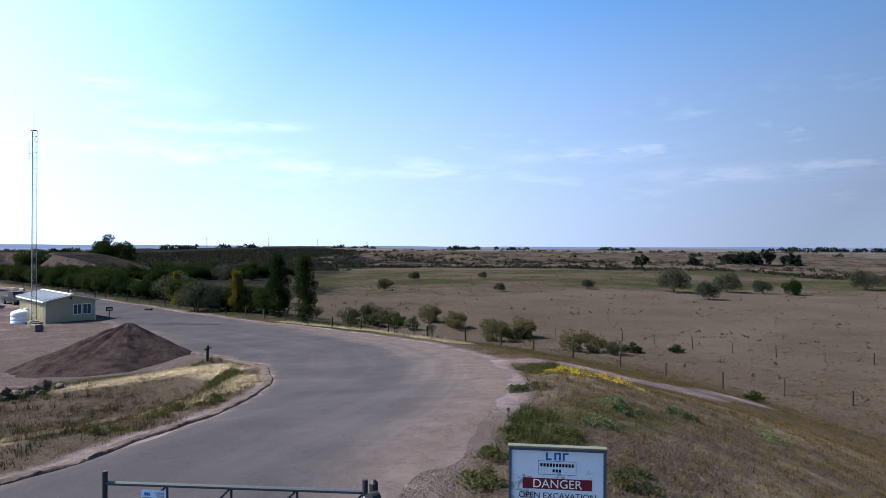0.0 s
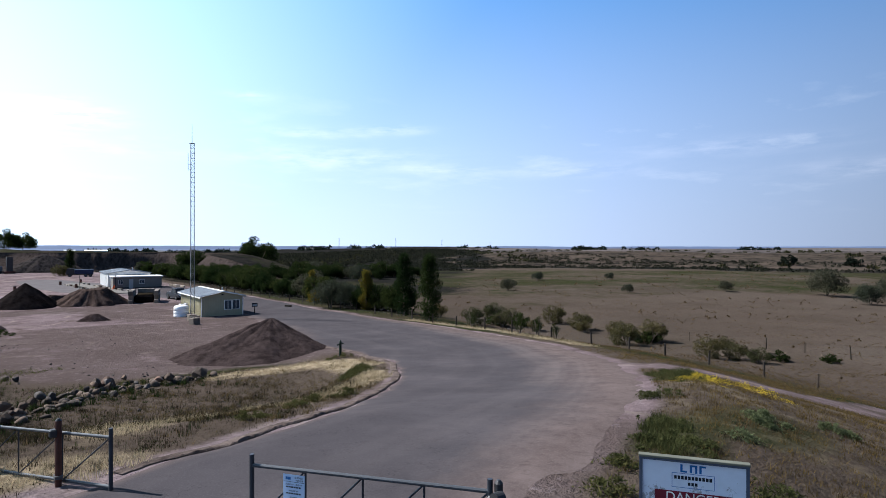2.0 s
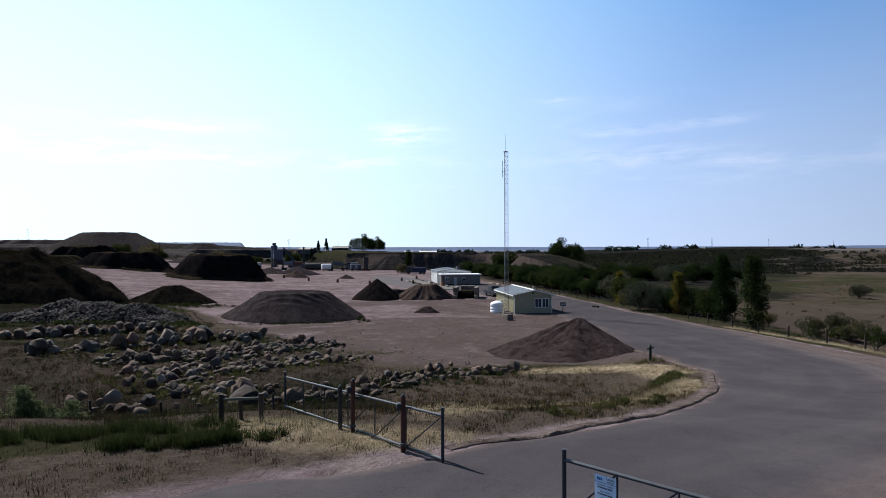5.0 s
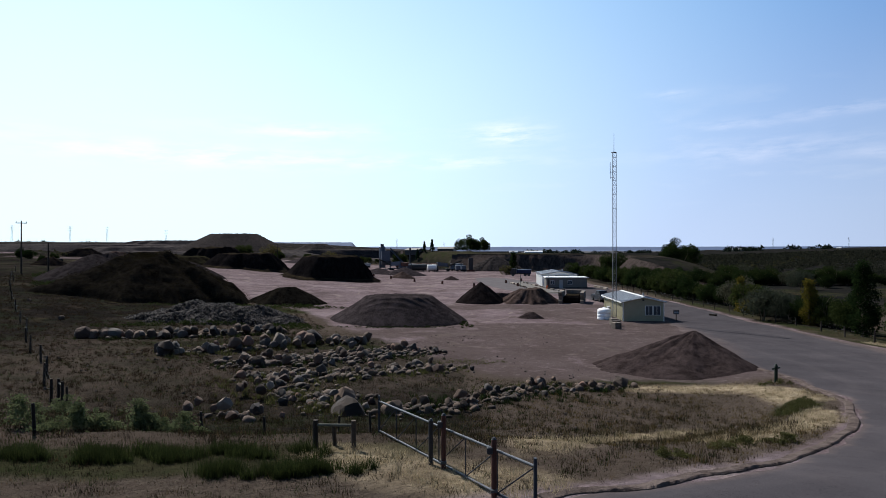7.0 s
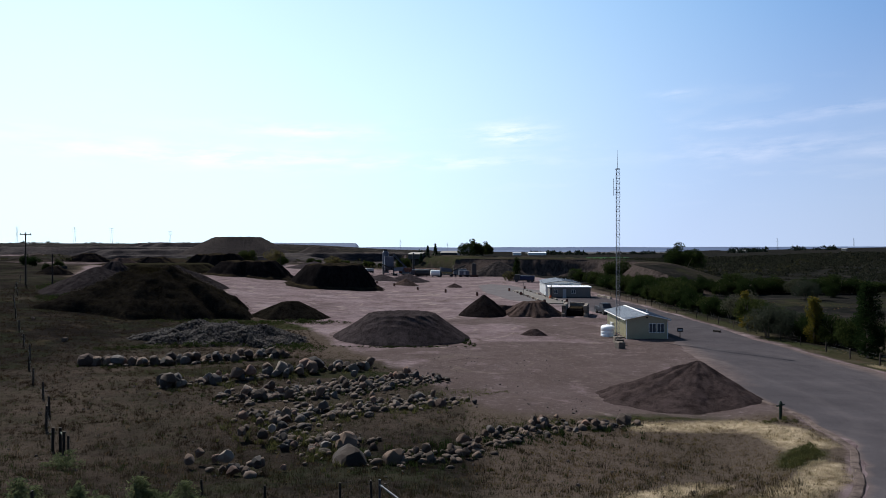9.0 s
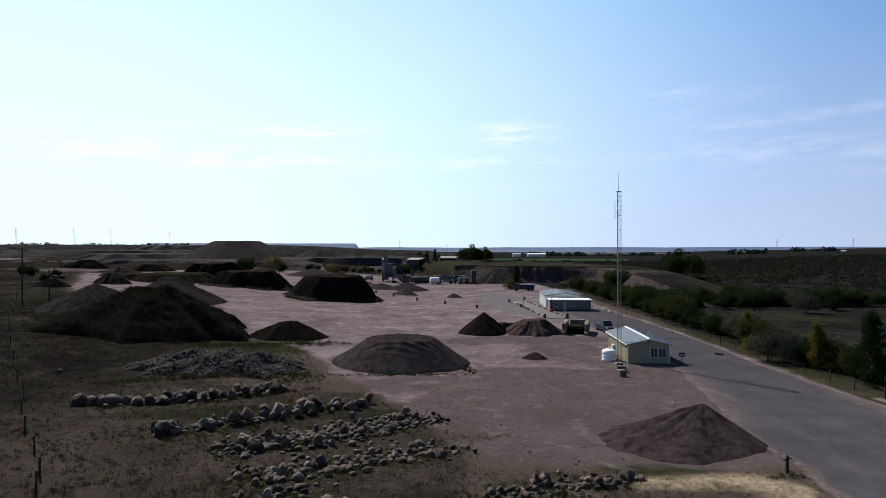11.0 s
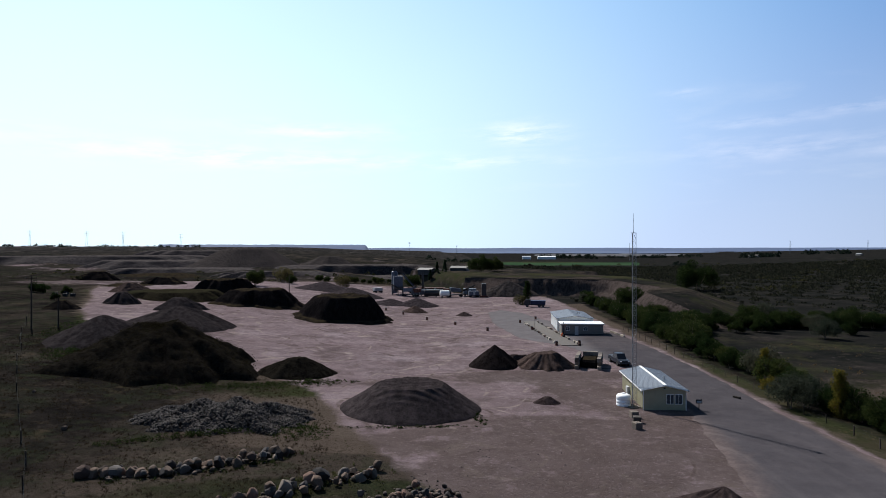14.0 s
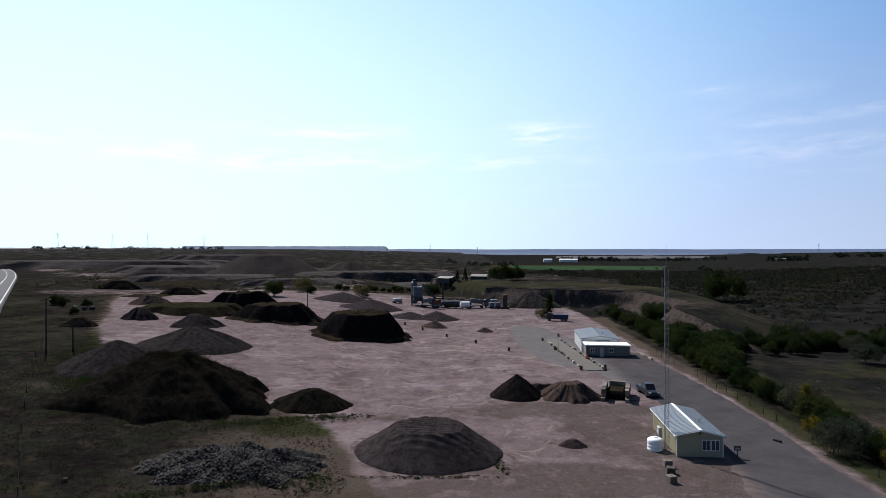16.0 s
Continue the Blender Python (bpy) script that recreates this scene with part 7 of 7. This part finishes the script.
M_RUDDY = leaf_material("ruddy_grass", (.024, .0165, .0115), (.066, .046, .030))
_x, _y, _r = scatter(60000, lambda x, y: (zones_at(x, y)[2] > .42) * (.15 + .85 * (wave(x, y, 4.7, 2) + .5 * wave(x, y, 1.3, 4) > -.25)) * ~(poly_dist(x, y, ROAD) > -.2), -6, 46, 9, 62, 21)
tufts("dry_grass", _x, _y, _r.uniform(.06, .25, len(_x)), 1.1, M_STRAW, "pale bleached dry grass along the verge", 21, 14, .0048)
_x, _y, _r = scatter(42000, lambda x, y: ~near_yard(x, y) * (np.hypot(x, y) < 66) * (zones_at(x, y)[2] < .25) * (zones_at(x, y)[0] < .45) * np.clip(1.5 - np.hypot(x, y) / 60, .15, 1) * (.35 + .6 * (wave(x, y, 7, 3) > -.1)), -45, 24, 9, 66, 22)
_h = _r.uniform(.06, .22, len(_x)) * np.clip(np.hypot(_x, _y) / 26, .4, 1)
_k = wave(_x, _y, 6.3, 4) + .6 * wave(_x, _y, 2.2, 9) + _r.normal(0, .25, len(_x))
_v = poly_dist(_x, _y, VERGE) > -1
for _w, _m, _t in ((_v & (_k < .1), M_BROWNGRASS, "brown grass inside the bend"), (_v & (_k >= .1), M_STRAWDULL, "tan grass inside the bend"), (~_v & (_k < -.1), M_DARKGRASS, "dull dark grass on the slope"), (~_v & (_k >= -.1) & (_k < .45), M_DARKWEED, "dull green grass on the slope"), (~_v & (_k >= .45), M_RUDDY, "reddish brown grass on the slope")):
    tufts("brown_grass", _x[_w], _y[_w], _h[_w], 1.2, _m, _t, 22, 12, .006)
_x, _y, _r = scatter(46000, lambda x, y: ~near_yard(x, y) * (zones_at(x, y)[0] < .5) * np.clip(1.5 - np.hypot(x - 15, y) / 40, .12, 1) * (.4 + .6 * (wave(x, y, 6, 4) > -.1)), 6, 64, -16, 44, 23)
_h = _r.uniform(.05, .2, len(_x))
_k = _r.random_sample(len(_x)) + .45 * wave(_x, _y, 3.7, 2) < .42
tufts("brown_grass", _x[_k], _y[_k], _h[_k], 1.2, M_BROWNGRASS, "dull brown grass beside the field fence", 23, 12, .0055)
tufts("dry_grass", _x[~_k], _y[~_k], _h[~_k], 1.2, M_STRAWDULL, "tan dry grass beside the field fence", 24, 12, .0055)

_x, _y, _r = scatter(30000, lambda x, y: ~near_yard(x, y) * (zones_at(x, y)[0] < .4) * (.35 + .65 * (wave(x, y, 9, 5) > -.1)) * (x < -8 - (y - 30) * .1), -75, -6, 30, 120, 43)
tufts("brown_grass", _x, _y, _r.uniform(.08, .28, len(_x)), 1.3, M_DARKGRASS, "dull brown grass on the slope below the boundary fence", 43, 12, .011)
_x, _y, _r = scatter(14000, lambda x, y: ~near_yard(x, y) * np.clip(1.3 - np.hypot(x, y) / 110, .1, 1) * (wave(x, y, 11, 7) > -.2), 42, 120, -20, 70, 44)
tufts("dry_grass", _x, _y, _r.uniform(.06, .2, len(_x)), 1.7, M_BROWNGRASS, "brown bunch grass dotted over the pasture", 44, 14, .012)

_x, _y, _r = scatter(52000, lambda x, y: ~near_yard(x, y) * (zones_at(x, y)[0] < .42) * np.clip(1.6 - np.hypot(x - 22, y - 2) / 34, .1, 1) * (wave(x, y, 4.3, 6) + .6 * wave(x, y, 1.7, 2) > -.35), 9, 62, -16, 22, 45)
_k = wave(_x, _y, 5.1, 3) + .7 * wave(_x, _y, 1.9, 8) + _r.normal(0, .3, len(_x))
_h = _r.uniform(.035, .13, len(_x))
for _a, _b, _m, _t in ((-9, -.45, M_BROWNGRASS, "brown grass on the roadside bank"), (-.45, .75, M_STRAWDULL, "ochre grass on the roadside bank"), (.75, .95, M_DARKWEED, "dull green grass on the roadside bank"), (.95, 9, M_RUDDY, "reddish grass on the roadside bank")):
    _w = (_k >= _a) & (_k < _b)
    tufts("bank_grass", _x[_w], _y[_w], _h[_w], 1.3, _m, _t, 46, 7, .008)

# weeds: green patches beside the road and the fences
def weeds(patches, n, high, mat, label, seed, leaf=.06):
    """Ragged clumps, thinning out towards the rim of each patch."""
    r = np.random.RandomState(seed)
    pts, sizes = [], []
    for cx, cy, rx, ry, turn, share in patches:
        m = max(6, int(rx * ry * 30))
        a, q = r.uniform(0, 6.283, m), r.uniform(0, 1.25, m) ** .7
        u, v = np.cos(a) * q * rx, np.sin(a) * q * ry
        c, s = math.cos(radians(turn)), math.sin(radians(turn))
        kx, ky = cx + u * c - v * s, cy + u * s + v * c
        kh = high * r.uniform(.25, 1.1, m) * (1.25 - .7 * q)
        kr = r.uniform(.05, .3, m) * (.6 + high)
        w = kr ** 2 * (.3 + kh)
        k = r.choice(m, int(n * share), p=w / w.sum())
        up = r.uniform(0, 1, len(k)) ** .8
        out = r.normal(0, .62, (len(k), 2)) * (kr[k] * (1.15 - .75 * up))[:, None]
        x, y = kx[k] + out[:, 0], ky[k] + out[:, 1]
        pts.append(np.stack([x, y, ground_z(x, y) + kh[k] * up], 1))
        sizes.append(r.uniform(.5, 1.3, len(k)) * leaf)
    ob = quads_mesh("weeds", np.concatenate(pts), np.concatenate(sizes), mat, None, seed, .3, .45)
    return tagged(ob, label, "weeds", kind="stuff")


weeds([(12.2, 7.5, .8, .6, 35, .22), (10.9, 6.5, .75, .6, 35, .18), (11.2, 5.9, .4, .3, 20, .05), (21.6, 12.7, 2.6, 1.0, 35, .26), (15.6, 9.7, .7, .5, 0, .1), (10.3, 4.4, .7, .5, 0, .08)], 12000, .26, M_WEED, "lush green weeds beside the gravel shoulder", 31, .042)
weeds([(16.9, 28.6, 2.6, .7, 52, .34), (20.6, 36.8, 0.91, 0.46, 0, .08), (5.9, 15.3, 0.43, 0.21, 20, .06), (8, 17.2, 0.33, 0.2, 20, .05), (9, 18, 0.33, 0.2, 20, .05), (10.4, 18.4, 0.61, 0.3, 30, .09), (9, 6.4, 0.27, 0.27, 0, .05),
       (7.8, 5.7, 0.27, 0.22, 0, .05), (5.5, 35.9, 2.99, 0.8, 25, .14), (2.1, 44.9, 3.18, 0.85, 20, .12)], 14000, .34, M_WEED, "green weeds in the verge and stone heaps", 32, .042)
def strip(patches, n, seed):
    """Places in ellipses, ragged at the rim, as x and y."""
    r = np.random.RandomState(seed)
    xs, ys = [], []
    for cx, cy, rx, ry, turn, share in patches:
        k = int(n * share)
        a, q = r.uniform(0, 6.283, k), r.uniform(0, 1.2, k) ** .6
        c, s = math.cos(radians(turn)), math.sin(radians(turn))
        u, v = np.cos(a) * q * rx, np.sin(a) * q * ry
        x, y = cx + u * c - v * s, cy + u * s + v * c
        keep = wave(x, y, 1.7, cx) + .6 * wave(x, y, .6, cy) > .05 + .9 * np.maximum(q - .7, 0)
        xs.append(x[keep])
        ys.append(y[keep])
    return np.concatenate(xs), np.concatenate(ys), r


_x, _y, _r = strip([(-6.1, 14.4, 3.6, 0.5, 6, .62), (-2.8, 13.2, 2.0, 0.36, 5, .38)], 5200, 33)
tufts("green_weeds", _x, _y, _r.uniform(.06, .4, len(_x)), .8, M_DARKWEED, "dark green grassy weeds along the entrance fence", 33, 14, .0055)
_x, _y, _r = strip([(12.2, 7.5, .8, .6, 35, .2), (10.9, 6.5, .7, .55, 35, .18), (22.2, 12.9, 3.2, 1.2, 25, .25), (16.9, 28.6, 2.6, .7, 52, .2)], 2900, 41)
_k = poly_dist(_x, _y, ROAD) < -.6
_x, _y = _x[_k], _y[_k]
tufts("green_weeds", _x, _y, _r.uniform(.05, .24, len(_x)), 1.0, M_WEED, "green grassy weeds beside the gravel shoulder", 41, 12, .011)
_x, _y, _r = scatter(52000, lambda x, y: ~near_yard(x, y) * (zones_at(x, y)[0] < .45) * np.clip(1.35 - np.hypot(x, y) / 34, .1, 1) * (.3 + .7 * (wave(x, y, 3.3, 3) > -.2)), -20, 14, 10, 38, 42)
_k = _r.random_sample(len(_x))
_h = _r.uniform(.05, .3, len(_x)) * np.where(wave(_x, _y, 2.1, 6) > .2, 1.3, .7) * np.clip(np.hypot(_x, _y) / 26, .4, 1)
for _a, _b, _m, _t in ((0, .45, M_DARKGRASS, "dull dark grass near the gate"), (.45, .72, M_RUDDY, "reddish brown dry grass near the gate"), (.72, .9, M_DARKWEED, "dull green grass near the gate"), (.9, 1, M_BROWNGRASS, "tan dry grass near the gate")):
    _w = (_k >= _a) & (_k < _b)
    tufts("brown_grass", _x[_w], _y[_w], _h[_w], .8, _m, _t, int(50 + 10 * _a), 8, .0055)
weeds([(-10.6, 16.9, 0.8, 0.3, 20, .14), (-9.2, 17.1, 1.0, 0.35, 25, .3), (-8.2, 18.2, 0.9, 0.4, 45, .28), (-7.6, 20.2, 0.7, 0.35, 60, .16), (-14.6, 25.3, 0.82, 0.41, 0, .12)], 9000, .72, M_PALEWEED, "pale-leaved milkweed by the fence", 34, .062)
weeds([(15.4, 6.8, 1.1, .4, 10, .5), (18.1, 6.1, .75, .5, 0, .35), (21.1, 4.5, .6, .5, 0, .08), (12.9, 6.1, .29, .17, 0, .07)], 5000, .26, M_PALEWEED, "pale broad-leaved thistles in tan grass", 35, .045)
weeds([(20.2, 10.8, 1.5, .9, 20, .4), (22.1, 10.8, 1.5, .9, -20, .4), (21.3, 9.2, .9, .6, 0, .2)], 4200, .3, M_FLOWER, "yellow flowering weeds along the gravel edge", 36, .022)
weeds([(-24, 62.5, 9, .8, 30, .25), (-15, 66, 3, 3, 0, .2), (-27, 85, 10, 2, 20, .3), (-19, 89.5, 6, 1.2, 20, .25)], 14000, .5, M_LEAF, "green weeds round the heaps' toes", 37, .1)
weeds([(-68, 118, 6, 14, 30, .6), (-58, 98, 4, 8, 30, .4)], 9000, .6, M_LEAF, "green weeds at the yard's edge below the pole", 38, .14)
weeds([(-4, 69.4, 7, .5, 6, .5), (3.6, 75, .6, 4, 10, .5)], 3500, .25, M_LEAF, "thin green weeds at the stockpile's toe", 39, .08)
weeds([(-41, 83, 11, 4, 5, .5), (-36, 90, 9, 7, 0, .5)], 3000, .01, M_SAGE, "dry weeds on the ground below the mound", 40, .1)


for _pts, _seed in (([(-27, 50), (-20.2, 52), (-14.1, 57)], 61), ([(-18.3, 41.5), (-10.4, 49.4), (-5.7, 54)], 62), ([(-12.8, 39.6), (-4, 46.4), (-0.9, 49.5)], 63), ([(-9.8, 35.2), (-4.4, 38.4), (1.3, 41.6)], 64), ([(-2.4, 28.2), (4.1, 33), (10.8, 36.2)], 65), ([(-9, 33.5), (-4.5, 29.4)], 66)):
    _r = np.random.RandomState(_seed)
    _q = np.array([along(_pts, u) for u in _r.uniform(0, 1, 420)]) + _r.normal(0, 1.1, (420, 2))
    _q = _q[wave(_q[:, 0], _q[:, 1], 3.1, _seed) > -.2]
    tufts("green_weeds", _q[:, 0], _q[:, 1], _r.uniform(.1, .45, len(_q)), 1.1, M_DARKWEED if _seed % 2 else M_WEED, "green weeds between field stones", _seed, 16, .012)


def mound_weeds():
    """Dry weeds rooted on the overgrown soil mound."""
    ob = [o for o in bpy.data.objects if o.name.startswith("soil_mound")][0]
    me = ob.data
    r = np.random.RandomState(8)
    v = np.array([p.co[:] for p in me.vertices]) + np.array(ob.location)
    k = r.randint(0, len(v), 15000)
    p = v[k] + r.normal(0, .35, (15000, 3)) * (1, 1, .25) + (0, 0, .12)
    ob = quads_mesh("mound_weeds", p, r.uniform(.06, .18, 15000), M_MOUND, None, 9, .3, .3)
    tagged(ob, "dry brown and green weeds covering the soil mound", "weeds", kind="stuff")


mound_weeds()
